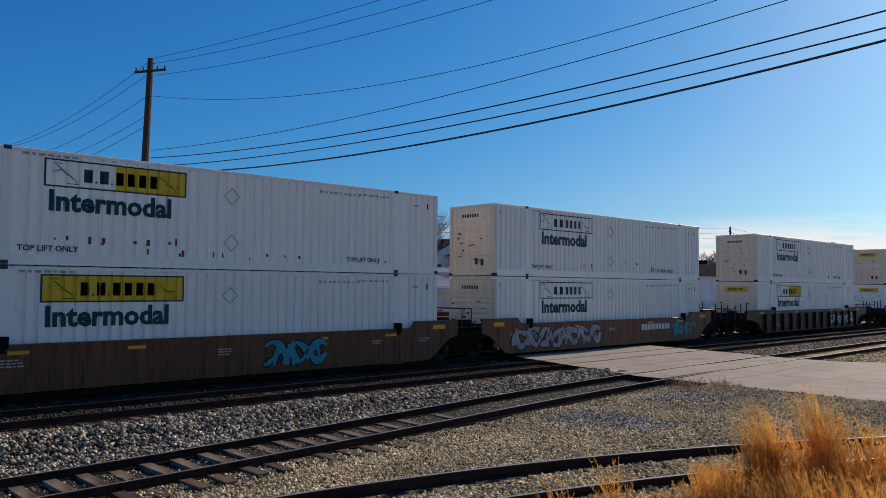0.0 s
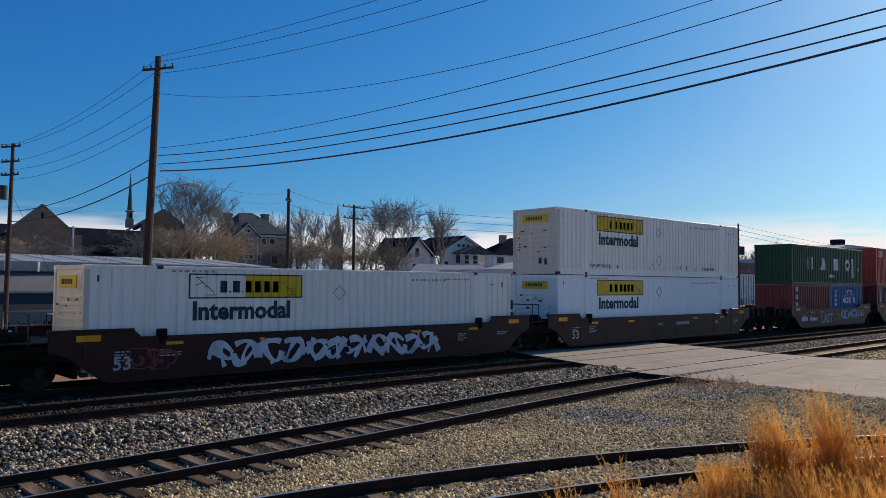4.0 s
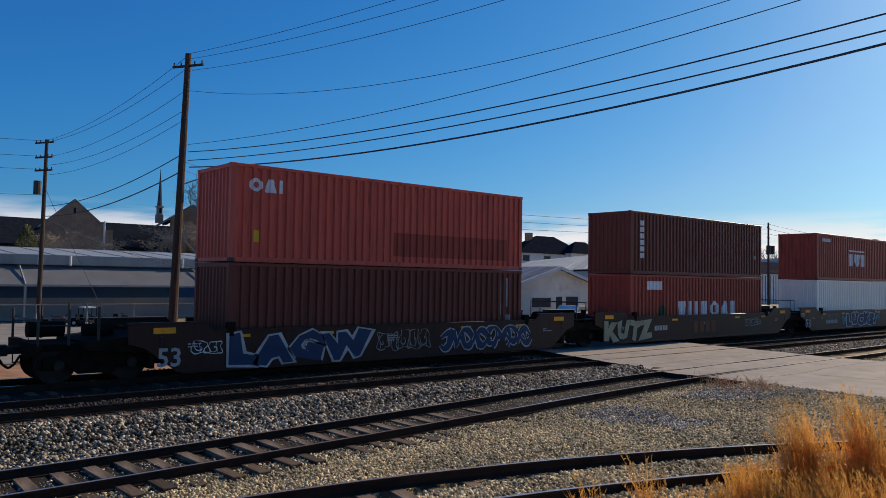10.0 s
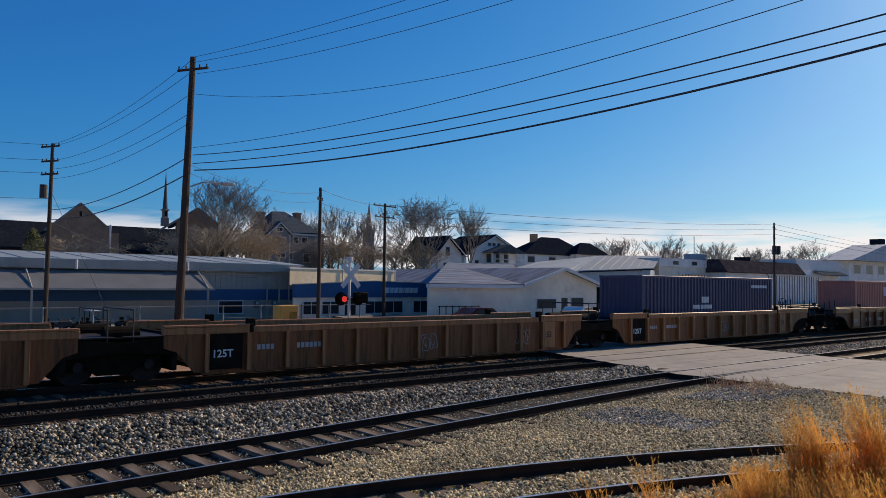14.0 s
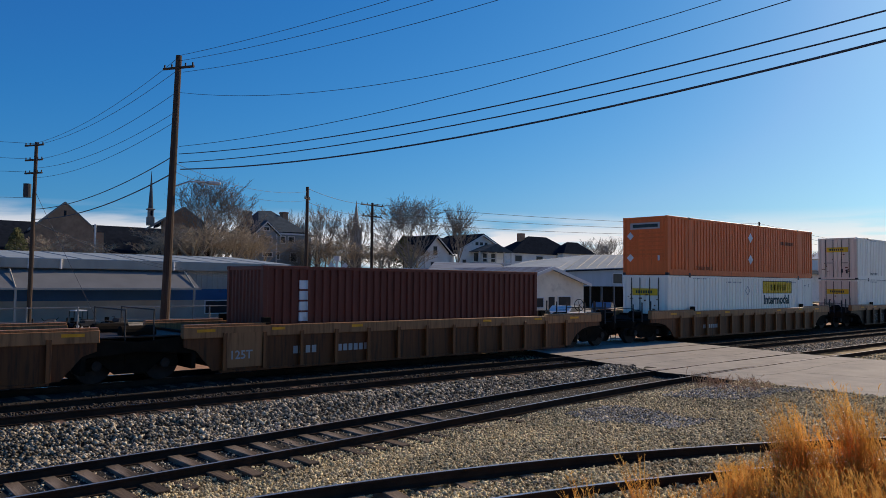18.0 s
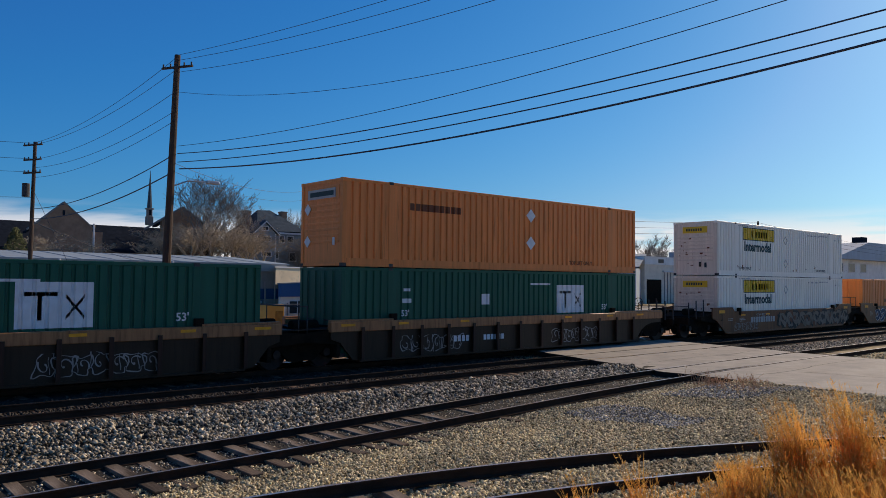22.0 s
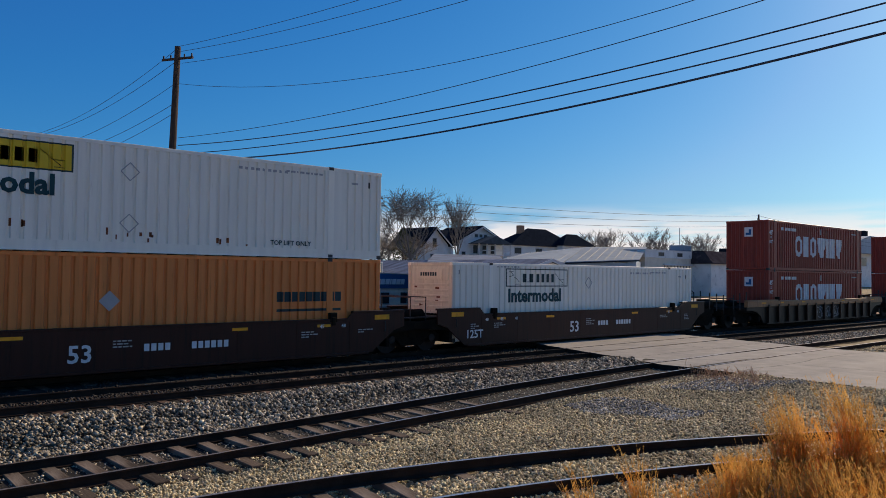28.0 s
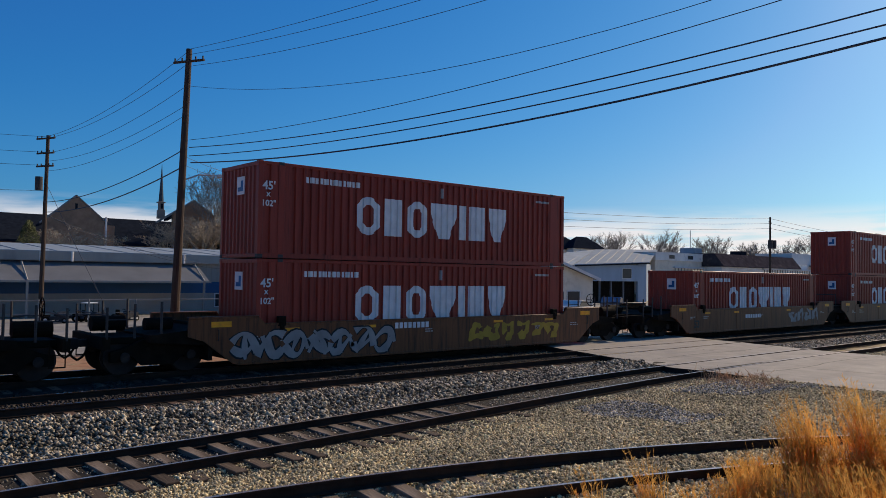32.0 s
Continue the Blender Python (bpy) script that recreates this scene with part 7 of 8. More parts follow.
def church():
    b = building("church", "brown brick church with dark roofs and a thin spire", "church")
    part("front_gable", prism([(21.5, 3), (27.9, 3), (27.9, 8.7), (24.73, 11.45), (21.3, 8.35)], "y", 95, 95.5), T["brick"], b)
    part("annex_wall", boxes((27.9, 29.2, 95.4, 97, 3, 8.25)), T["brick"], b)
    for ex, ez in ((21.0, 8.1), (27.95, 8.62)):
        part("coping", prism([(ex, ez), (24.73, 11.45), (24.73, 11.62), (ex, ez + 0.18)], "y", 94.9, 95.6), T["steeple"], b)
        part("gable_roof", prism([(ex, ez - 0.3), (24.73, 11.2), (24.73, 11.4), (ex, ez - 0.1)], "y", 95.6, 97.2), T["dark_roof"], b)
    tagged(part("gable_vent", boxes((24.6, 24.86, 94.93, 95.0, 9.9, 10.6)), T["dark_roof"], b), "")
    part("nave_wall", boxes((5, 21.3, 99, 108, 3, 6.2)), T["brick"], b)
    part("nave_wall", boxes((28.0, 44, 99, 108, 3, 6.2)), T["brick"], b)
    part("nave_roof", prism([(98.4, 6.0), (98.4, 6.3), (104, 9.7), (108.6, 6.3), (108.6, 6.0)], "x", 4, 44.5), T["dark_roof"], b)
    part("side_gable", prism([(37.0, 3), (42.2, 3), (42.2, 10.3), (39.7, 12.1), (36.9, 10.2)], "y", 97, 97.6), T["brick"], b)
    for ex, ez in ((34.9, 9.0), (42.7, 10.0)):
        part("coping", prism([(ex, ez), (39.7, 12.1), (39.7, 12.27), (ex, ez + 0.18)], "y", 96.9, 97.7), T["steeple"], b)
    part("side_gable_roof", prism([(36.5, 9.7), (39.7, 11.9), (42.6, 9.8), (42.6, 9.5), (39.7, 11.6), (36.5, 9.4)], "y", 97.7, 99.2), T["dark_roof"], b)
    part("spire_base", boxes((35.1, 35.9, 97.2, 98.0, 9.6, 10.7), (35.2, 35.8, 97.3, 97.9, 10.7, 11.7), (35.05, 35.95, 97.15, 98.05, 11.6, 11.75), bevel=0.03), T["steeple"], b)
    # dark patch on the solid base, coloured as the shade in a belfry opening
    part("belfry_shade_patch", boxes((35.36, 35.64, 97.27, 97.3, 10.85, 11.5)), T["dark_roof"], b)
    bm = bmesh.new()
    rod_bm(bm, (35.5, 97.6, 11.7), (35.5, 97.6, 16.6), 0.34, 8, 0.02)
    part("spire", bm, T["slate_roof"], b)
    part("lamp_post", rods(((27.2, 92, 3.5), (27.2, 92, 9.0), 0.12)), T["trim"], b)


def house(label, x0, x1, y, depth, base, eave, ridge, wall, roof, hip=0.0, chimneys=(), windows=(), gable_front=False):
    b = building("house", label, "house")
    part("wall", boxes((x0, x1, y, y + depth, base, eave)), T[wall], b)
    if gable_front:
        xm = (x0 + x1) / 2
        part("gable", prism([(x0, eave), (x1, eave), (xm, ridge)], "y", y, y + 0.4), T[wall], b)
        for s in (x0 - 0.5, x1 + 0.5):
            part("roof", prism([(s, eave - 0.2), (xm, ridge + 0.05), (xm, ridge + 0.3), (s, eave + 0.1)], "y", y - 0.5, y + depth), T[roof], b)
            part("rake_trim", prism([(s, eave - 0.35), (xm, ridge - 0.15), (xm, ridge + 0.08), (s, eave - 0.1)], "y", y - 0.6, y - 0.5), T["trim"], b)
    else:
        bm = bmesh.new()
        h = hip
        v = [bm.verts.new(p) for p in ((x0 - 0.5, y - 0.5, eave), (x1 + 0.5, y - 0.5, eave), (x1 + 0.5, y + depth + 0.5, eave), (x0 - 0.5, y + depth + 0.5, eave),
                                       (x0 + h, y + depth / 2, ridge), (x1 - h, y + depth / 2, ridge))]
        for f in ((0, 1, 5, 4), (1, 2, 5), (2, 3, 4, 5), (3, 0, 4), (3, 2, 1, 0)):
            bm.faces.new([v[i] for i in f])
        bmesh.ops.recalc_face_normals(bm, faces=bm.faces[:])
        part("roof", bm, T[roof], b)
    for cx, top in chimneys:
        part("chimney", boxes((cx - 0.6, cx + 0.6, y + depth * 0.4, y + depth * 0.4 + 1.2, eave, top)), T["brick"], b)
    for wx0, wx1, z0, z1 in windows:
        window(b, wx0, wx1, y, z0, z1, 0.18)
    return b


long_warehouse()
blue_front_shop()
gable_shed()
metal_warehouses()
church()
def clapboard_house():
    b = building("house", "blue-grey clapboard house with white trim and two chimneys", "house")
    part("wall", boxes((52.2, 59.3, 100, 109, 3, 9.7)), T["clap"], b)
    part("wing_wall", boxes((59.3, 61.9, 102, 108, 3, 9.6)), T["clap"], b)
    part("wing_roof", prism([(59.2, 10.4), (62.2, 9.5), (62.2, 9.7), (59.2, 10.7)], "y", 101.6, 108.4), T["slate_roof"], b)
    bm = bmesh.new()
    v = [bm.verts.new(p) for p in ((51.7, 99.6, 9.75), (59.9, 99.6, 10.0), (59.9, 109.5, 9.9), (51.7, 109.5, 9.75), (53.9, 104, 13.2), (56.0, 104, 13.3))]
    for f in ((0, 1, 5, 4), (1, 2, 5), (2, 3, 4, 5), (3, 0, 4), (3, 2, 1, 0)):
        bm.faces.new([v[i] for i in f])
    bmesh.ops.recalc_face_normals(bm, faces=bm.faces[:])
    part("roof", bm, T["slate_roof"], b)
    part("eave_trim", boxes((51.7, 59.9, 99.5, 99.6, 9.5, 9.75)), T["trim"], b)
    part("gable_wall", prism([(50.7, 3), (54.0, 3), (54.0, 9.5), (52.3, 11.0), (50.7, 9.5)], "y", 98.5, 100), T["clap"], b)
    for ex in (50.2, 54.6):
        part("gable_roof", prism([(ex, 9.2), (52.35, 11.15), (52.35, 11.35), (ex, 9.4)], "y", 98.2, 101.5), T["slate_roof"], b)
        part("rake_trim", prism([(ex, 9.1), (52.35, 11.0), (52.35, 11.2), (ex, 9.25)], "y", 98.1, 98.2), T["trim"], b)
    part("corner_board", boxes((50.65, 50.85, 98.42, 98.5, 3, 9.4)), T["trim"], b)
    part("corner_board", boxes((53.9, 54.1, 98.42, 98.5, 3, 9.4)), T["trim"], b)
    for cx, z in ((51.9, 12.9), (57.9, 13.2)):
        part("chimney", boxes((cx - 0.45, cx + 0.45, 103, 104, 9.5, z), (cx - 0.52, cx + 0.52, 102.93, 104.07, z - 0.25, z - 0.05)), T["brick"], b)
    for x0, x1, z0, z1 in ((55.5, 56.2, 8.3, 9.2), (56.8, 57.7, 8.4, 9.2), (54.6, 55.3, 5.9, 6.9), (57.2, 58.2, 5.6, 6.8)):
        window(b, x0, x1, 100, z0, z1, 0.13)
    for x0, x1, z0, z1 in ((52.0, 53.2, 8.3, 8.9), (51.9, 52.8, 9.9, 10.35), (51.2, 51.6, 8.2, 9.0), (51.9, 53.3, 6.2, 6.7)):
        window(b, x0, x1, 98.5, z0, z1, 0.13)


clapboard_house()


def white_house():
    b = building("house", "white twin-gabled house with dark roofs and a porch", "house")
    for x0, x1, xm, zt, ze, zb in ((79.1, 84.2, 81.3, 10.25, 7.6, 3), (86.6, 97.3, 91.8, 10.95, 8.5, 3)):
        part("gable_wall", prism([(x0, zb), (x1, zb), (x1, ze), (xm, zt), (x0, ze)], "y", 95, 95.4), T["white_wall"], b)
        for ex in (x0 - 0.5, x1 + 0.5):
            part("roof", prism([(ex, ze - 0.25), (xm, zt + 0.03), (xm, zt + 0.28), (ex, ze)], "y", 94.5, 104), T["dark_roof"], b)
            part("rake_trim", prism([(ex, ze - 0.4), (xm, zt - 0.15), (xm, zt + 0.1), (ex, ze - 0.15)], "y", 94.4, 94.5), T["trim"], b)
    part("link_wall", boxes((84.2, 86.6, 97, 97.4, 3, 7.8)), T["white_wall"], b)
    part("link_roof", prism([(97, 7.8), (97, 8.0), (102, 10.6), (104, 10.6), (104, 7.8)], "x", 81.5, 91.5), T["dark_roof"], b)
    for x0, x1, z0, z1 in ((80.8, 81.6, 7.2, 8.6), (80.3, 81.0, 4.8, 6.0), (82.4, 83.1, 4.8, 6.0), (90.3, 91.0, 9.2, 9.7), (91.4, 92.1, 9.2, 9.7), (92.5, 93.2, 9.2, 9.7), (87.3, 88.1, 5.2, 6.6)):
        window(b, x0, x1, 95, z0, z1, 0.12)
    p = part("porch", boxes((89.0, 97.0, 92.6, 95, 6.0, 6.2), (89.0, 97.0, 92.6, 95, 3.6, 3.8)), T["trim"], b, "two-storey white porch")
    for x in (89.1, 91.0, 93.0, 95.0, 96.8):
        part("porch_post", boxes((x - 0.1, x + 0.1, 92.6, 92.8, 3, 8.1)), T["trim"], p)
    part("porch_roof", prism([(88.7, 8.0), (97.3, 8.0), (93.0, 9.4)], "y", 92.3, 95), T["slate_roof"], p)
    part("porch_rail", boxes((89.1, 96.8, 92.62, 92.68, 6.8, 6.95)), T["trim"], p)
    for x in (90.0, 92.2, 94.2):
        part("porch_window", boxes((x, x + 0.9, 94.9, 95, 6.4, 7.8)), T["glass"], p)


white_house()
house("low house under a broad dark shingle roof", 113.2, 135, 108.5, 5, 3, 8.9, 12.8, "white_wall", "dark_roof", 8.0, ((119.0, 13.3),), ((114.5, 116.5, 7.2, 8.4), (121, 123, 7.2, 8.4)))
house("low wing under a dark hipped shingle roof", 127.5, 138.2, 106.5, 4, 3, 9.2, 11.9, "white_wall", "dark_roof", 3.6, (), ((130, 132, 7.4, 8.6), (134.5, 136.5, 7.4, 8.6)))
house("distant white house with a grey roof", 99.5, 106, 118, 9, 3, 8.2, 10.2, "white_wall", "slate_roof", 2.5, (), ((101, 102.5, 6, 7.4),))


def steeple():
    b = building("church_steeple", "pale stone church steeple with a tall pointed spire", "steeple")
    part("tower", boxes((103.0, 105.0, 150, 152, 3, 15.2)), T["steeple"], b)
    bm = bmesh.new()
    rod_bm(bm, (104.0, 151, 15.2), (104.0, 151, 22.1), 0.85, 8, 0.03)
    part("spire", bm, T["steeple"], b)
    for x in (102.9, 104.75):
        part("pinnacle", boxes((x, x + 0.35, 149.8, 150.15, 15.0, 16.4)), T["steeple"], b)


steeple()


def crossing_signal(x, y):
    b = tagged(new("crossing_signal"), "railway crossing signal with white crossbuck and lit red lamp", "crossing signal")
    b.matrix_basis = pose(x, y, -0.43)
    part("mast", rods(((0, 0, 0), (0, 0, 4.0), 0.06)), T["trim"], b)
    part("base", boxes((-0.25, 0.25, -0.25, 0.25, 0, 0.5), bevel=0.03), M["steel"], b)
    for a in (-1, 1):
        bm = bmesh.new()
        bmesh.ops.create_cube(bm, size=1.0, matrix=Matrix.Translation((0, -0.10 - 0.01 * a, 3.42)) @ pose(0, 0, 0, 0, a * 48, 0) @ Matrix.Diagonal((1.22, 0.012, 0.2, 1)))
        part("crossbuck_arm", bm, T["trim"], b)
    part("light_bar", rods(((-0.55, 0, 2.48), (0.55, 0, 2.48), 0.04)), M["black"], b)
    for s in (-1, 1):
        part("background_disc", rods(((s * 0.42, -0.05, 2.48), (s * 0.42, -0.02, 2.48), 0.27), seg=24), M["black"], b)
        part("hood", rods(((s * 0.42, -0.30, 2.52), (s * 0.42, -0.05, 2.52), 0.15), seg=14), M["black"], b)
        part("lens", rods(((s * 0.42, -0.315, 2.48), (s * 0.42, -0.30, 2.48), 0.12), seg=18), T["signal_red"] if s < 0 else M["black"], b)
    part("gate_mechanism", boxes((-0.1, 0.3, 0.12, 0.5, 0.9, 1.5), bevel=0.03), T["trim"], b)
    part("counterweight", boxes((0.35, 1.1, 0.2, 0.34, 2.3, 2.75), bevel=0.05), M["black"], b)
    part("bell", rods(((0, 0, 4.0), (0, 0, 4.18), 0.14), seg=14), T["trim"], b)
    return b


crossing_signal(17.0, 26.0)


def relay_cabinet(x, y):
    b = tagged(new("equipment_box"), "yellow steel equipment box with a dark louvre", "equipment box")
    b.matrix_basis = pose(x, y, -0.43)
    part("cabinet", boxes((-0.48, 0.48, -0.4, 0.4, 0.1, 2.0), bevel=0.03), M["box_yellow"], b)
    part("louvre", boxes((0.0, 0.4, -0.42, -0.398, 0.9, 1.7)), M["dark_yellow"], b)
    part("plinth", boxes((-0.56, 0.56, -0.5, 0.5, 0, 0.1)), T["cream"], b)


relay_cabinet(17.95, 33.0)


def chain_fence(x0, x1, y, step=2.6):
    f = tagged(new("chain_link_fence"), "low grey chain-link fence with steel posts", "fence")
    x = x0
    while x <= x1:
        part("post", rods(((x, y, -0.45), (x, y, 1.15), 0.045), seg=6), T["fence"], f)
        x += step
    part("top_rail", rods(((x0, y, 1.1), (x1, y, 1.1), 0.03), seg=6), T["fence"], f)
    part("mid_wire", rods(((x0, y, 0.35), (x1, y, 0.35), 0.012), seg=4), T["fence"], f)


chain_fence(5, 32, 46.0)


def car(x, y, turn, paint_key, label):
    c = tagged(new("car"), label, "car", "parked cars")
    c.matrix_basis = pose(x, y, -0.42, 0, 0, turn)
    body = [(-2.25, 0.35), (2.2, 0.35), (2.25, 0.75), (1.9, 0.92), (1.0, 0.98), (0.35, 1.42), (-1.1, 1.45), (-1.9, 1.02), (-2.25, 0.95)]
    bm = prism(body, "y", -0.86, 0.86)
    bmesh.ops.bevel(bm, geom=[e for e in bm.edges if e.is_manifold], offset=0.07, segments=2, affect="EDGES")
    part("body", bm, T[paint_key], c)
    part("glasshouse", prism([(-1.72, 1.0), (0.82, 1.0), (0.3, 1.37), (-1.05, 1.40)], "y", -0.875, 0.875), T["glass"], c)
    for wx in (-1.4, 1.35):
        for s in (-1, 1):
            w = part("wheel", rods(((wx, s * 0.68, 0.33), (wx, s * 0.9, 0.33), 0.33), seg=18), M["black"], c)
            part("hub", rods(((wx, s * 0.89, 0.33), (wx, s * 0.915, 0.33), 0.19), seg=14), M["steel"], w)
    for s in (-1, 1):
        part("headlight", boxes((2.18, 2.27, s * 0.6 - 0.16, s * 0.6 + 0.16, 0.62, 0.76), bevel=0.01), T["trim"], c)
    part("bumper", boxes((-2.3, -2.2, -0.8, 0.8, 0.4, 0.6), bevel=0.02), M["black"], c)


car(46.5, 38.5, 20, "carwhite", "white parked car in front of the gabled shed")
car(37.0, 39.5, 0, "carred", "dark red parked car beside the cream shed")
car(58.5, 44.0, 30, "carblue", "dark blue parked car near the loading doorway")

utility_pole(26.35, 44, 9.0, "thin dark utility pole beside the shop", [(8.2, 0.5, 40)], 0.14, 0.1)
utility_pole(36.0, 50, 9.1, "thin dark utility pole with two crossarms", [(8.9, 1.3, 10), (8.0, 1.1, 10)], 0.14, 0.1)
utility_pole(105.4, 52, 11.8, "distant utility pole with crossarms and transformers", [(11.0, 1.5, 20), (9.6, 1.2, 20)], 0.19, 0.12)
for s in (-1, 1):
    thing("pole_transformer", rods(((105.4 + s * 0.55, 51.7, 7.3), (105.4 + s * 0.55, 51.7, 8.5), 0.32), seg=12), M["casting"], "dark cylindrical transformer hung on the pole", "transformer", "pole transformers")
thing("pole_transformer", rods(((11.05, 50.7, 7.6), (11.05, 50.7, 8.4), 0.22), seg=12), M["casting"], "dark cylindrical transformer hung on the pole", "transformer", "pole transformers")
for z in (8.9, 8.0, 7.4):
    wire((26.35, 44, z), (36.0, 50, z + 0.05), 0.25, 0.014)
wire((12.0, 30.5, 7.5), (26.35, 44, 8.7), 0.5, 0.009)
wire((12.0, 30.5, 7.15), (26.35, 44, 8.1), 0.5, 0.008)
for z in (11.6, 10.9, 10.2):
    wire((36.0, 50, z - 2.6), (105.4, 52, z), 0.55, 0.02)
    wire((105.4, 52, z), (240, 60, z - 0.5), 1.2, 0.024)
# street lamp on the tall pole
lamp = tagged(new("street_lamp"), "grey street lamp on a curved arm fixed to the pole", "street lamp")
lamp.matrix_basis = pose(11.93, 30.5, 0)
part("arm", rods(((0.12, 0, 6.55), (0.7, 0, 6.8), 0.03), ((0.7, 0, 6.8), (1.6, 0, 6.85), 0.03), seg=8), M["steel"], lamp)
part("lamp_head", boxes((1.5, 2.05, -0.12, 0.12, 6.76, 6.9), bevel=0.03), M["steel"], lamp)


# ---- trees, bushes and grass ----
P = {
    "bark": mat("grey_bark", (0.13, 0.105, 0.09), 0.9, 0, 0.25, 3, (0.2, 0.17, 0.15), 0.3, 0.3),
    "twig": mat("bare_twigs", (0.25, 0.23, 0.205), 0.9, 0, 0.25, 0.5, None, 0, 0),
    "tan_twig": mat("tan_twigs", (0.46, 0.385, 0.285), 0.9, 0, 0.3, 0.4, (0.15, 0.11, 0.07), 0.4, 0),
    "green": mat("dull_evergreen", (0.10, 0.11, 0.045), 0.9, 0, 0.35, 0.8, (0.20, 0.18, 0.07), 0.4, 0),
    "weed": mat("tan_dry_weed", (0.62, 0.43, 0.27), 0.9, 0, 0.3, 4, (0.22, 0.12, 0.08), 0.4, 0),
}


def leafy(name, col, col2):
    """Thin dry blades: they let light through from behind."""
    m = mat(name, col, 0.8, 0, 0.35, 2.5, col2, 0.45, 0, stain_scale=5)
    nd, lk = m.node_tree.nodes, m.node_tree.links
    p = nd["Principled BSDF"]
    tr = nd.new("ShaderNodeBsdfTranslucent")
    mx = nd.new("ShaderNodeMixShader")
    mx.inputs[0].default_value = 0.55
    lk.new(p.inputs["Base Color"].links[0].from_socket, tr.inputs["Color"])
    lk.new(p.outputs[0], mx.inputs[1])
    lk.new(tr.outputs[0], mx.inputs[2])
    lk.new(mx.outputs[0], nd["Material Output"].inputs[0])
    return m


P["grass"] = leafy("golden_dry_grass", (0.75, 0.425, 0.105), (0.86, 0.56, 0.21))


def limb(vs, fs, p, q, r0, r1, n=4):
    d = q - p
    if d.length < 1e-5:
        return
    u = d.orthogonal().normalized()
    w = d.cross(u).normalized()
    base = len(vs)
    for c, r in ((p, r0), (q, r1)):
        for k in range(n):
            t = math.tau * k / n
            vs.append(c + u * (r * math.cos(t)) + w * (r * math.sin(t)))
    for k in range(n):
        fs.append((base + k, base + (k + 1) % n, base + n + (k + 1) % n, base + n + k))


def grow(rnd, vs, fs, p, d, length, r, depth, spread, up, ratio=(0.48, 0.66)):
    """A limb that bends a little, forks on its way, and ends in fine twigs."""
    steps = 4 if depth > 1 else 2
    for i in range(steps):
        d = (d + Vector((rnd.gauss(0, 0.10), rnd.gauss(0, 0.10), rnd.gauss(0, 0.06) + up))).normalized()
        q = p + d * (length / steps)
        r1 = max(r * (1 - 0.5 / steps), 0.0017)
        limb(vs, fs, p, q, r, r1, 5 if depth > 3 else 3)
        p, r = q, r1
        if depth > 0 and (i > 0 or depth < 3):
            ax = Vector((rnd.gauss(0, 1), rnd.gauss(0, 1), rnd.gauss(0, 0.25))).normalized()
            nd = (d + ax * spread * 1.2).normalized()
            grow(rnd, vs, fs, p, nd, length * rnd.uniform(*ratio), r * rnd.uniform(0.5, 0.68), depth - 1, spread, up, ratio)


TREES = {}


def bare_tree(x, y, z, height, label, seed, spread=0.62, depth=5, twig="twig", category="tree", width=1.0, up=0.06, ratio=(0.48, 0.66), limbs=5):
    key = (seed, spread, depth, up, ratio)
    if key not in TREES:
        rnd = random.Random(seed)
        tv, tf = [], []
        p = Vector((0, 0, 0))
        d = Vector((rnd.gauss(0, 0.03), rnd.gauss(0, 0.03), 1)).normalized()
        th, r = 0.26, 0.022
        for i in range(4):
            q = p + d * (th / 4) + Vector((rnd.gauss(0, 0.004), rnd.gauss(0, 0.004), 0))
            limb(tv, tf, p, q, r, r * 0.92, 9)
            p, r = q, r * 0.92
        cv, cf = [], []
        for k in range(limbs):
            a = k * 2.4 + rnd.uniform(-0.4, 0.4)
            w_ = spread * (1.0 if limbs == 5 else 0.5 + 1.3 * k / limbs)
            nd = Vector((math.cos(a) * w_, math.sin(a) * w_, 1)).normalized()
            grow(rnd, cv, cf, p, nd, 0.40, r * 0.6, depth, spread, up, ratio)
        grow(rnd, cv, cf, p, d, 0.42, r * 0.75, depth, spread, up * 0.8, ratio)
        top = max(v.z for v in cv)
        TREES[key] = (mesh_from("trunk", tv, tf, []), mesh_from("crown", cv, cf, []), top)
    tm, cm, top = TREES[key]
    t = new("tree")
    tagged(t, label, category, "bare winter trees")
    s = height / top
    t.matrix_basis = pose(x, y, z, 0, 0, seed * 47 % 360) @ Matrix.Diagonal((s * width, s * width, s, 1))
    t["kind"] = ""
    shared("trunk", tm, P["bark"], t)
    shared("crown", cm, P[twig], t)
    del t["kind"]
    return t


BT = "bare grey winter tree with a spreading twiggy crown"
bare_tree(40.5, 92, 3.5, 13.2, BT, 3, 0.55, width=1.1, up=0.045, ratio=(0.58, 0.74), limbs=8)
bare_tree(46.5, 96, 3.5, 10.0, BT, 4, 0.5)
bare_tree(68.6, 85, 2.0, 14.0, BT, 5, 0.55, width=1.15, up=0.045, ratio=(0.58, 0.74), limbs=8)
bare_tree(78.2, 86, 2.5, 12.9, BT, 6, 0.42, width=0.85, up=0.06, ratio=(0.56, 0.72), limbs=7)
bare_tree(16.0, 118, 3.5, 11.0, BT, 3, 0.6)
for i, (x, y, h) in enumerate(((60, 104, 9.5), (63, 108, 11), (66, 106, 12), (69.5, 110, 11.5), (72, 104, 11), (75.5, 112, 12), (79, 118, 10), (83, 112, 9.5), (56.5, 112, 11.5), (48, 108, 11), (44.5, 101, 9.5))):
    bare_tree(x, y, 3.5, h, "bare upright winter tree among others on the hill", 7 + i % 4, 0.36, width=0.8)
bare_tree(171, 76, 2.0, 11.5, "distant bare tree above the warehouse roofs", 5, 0.62, width=1.1)
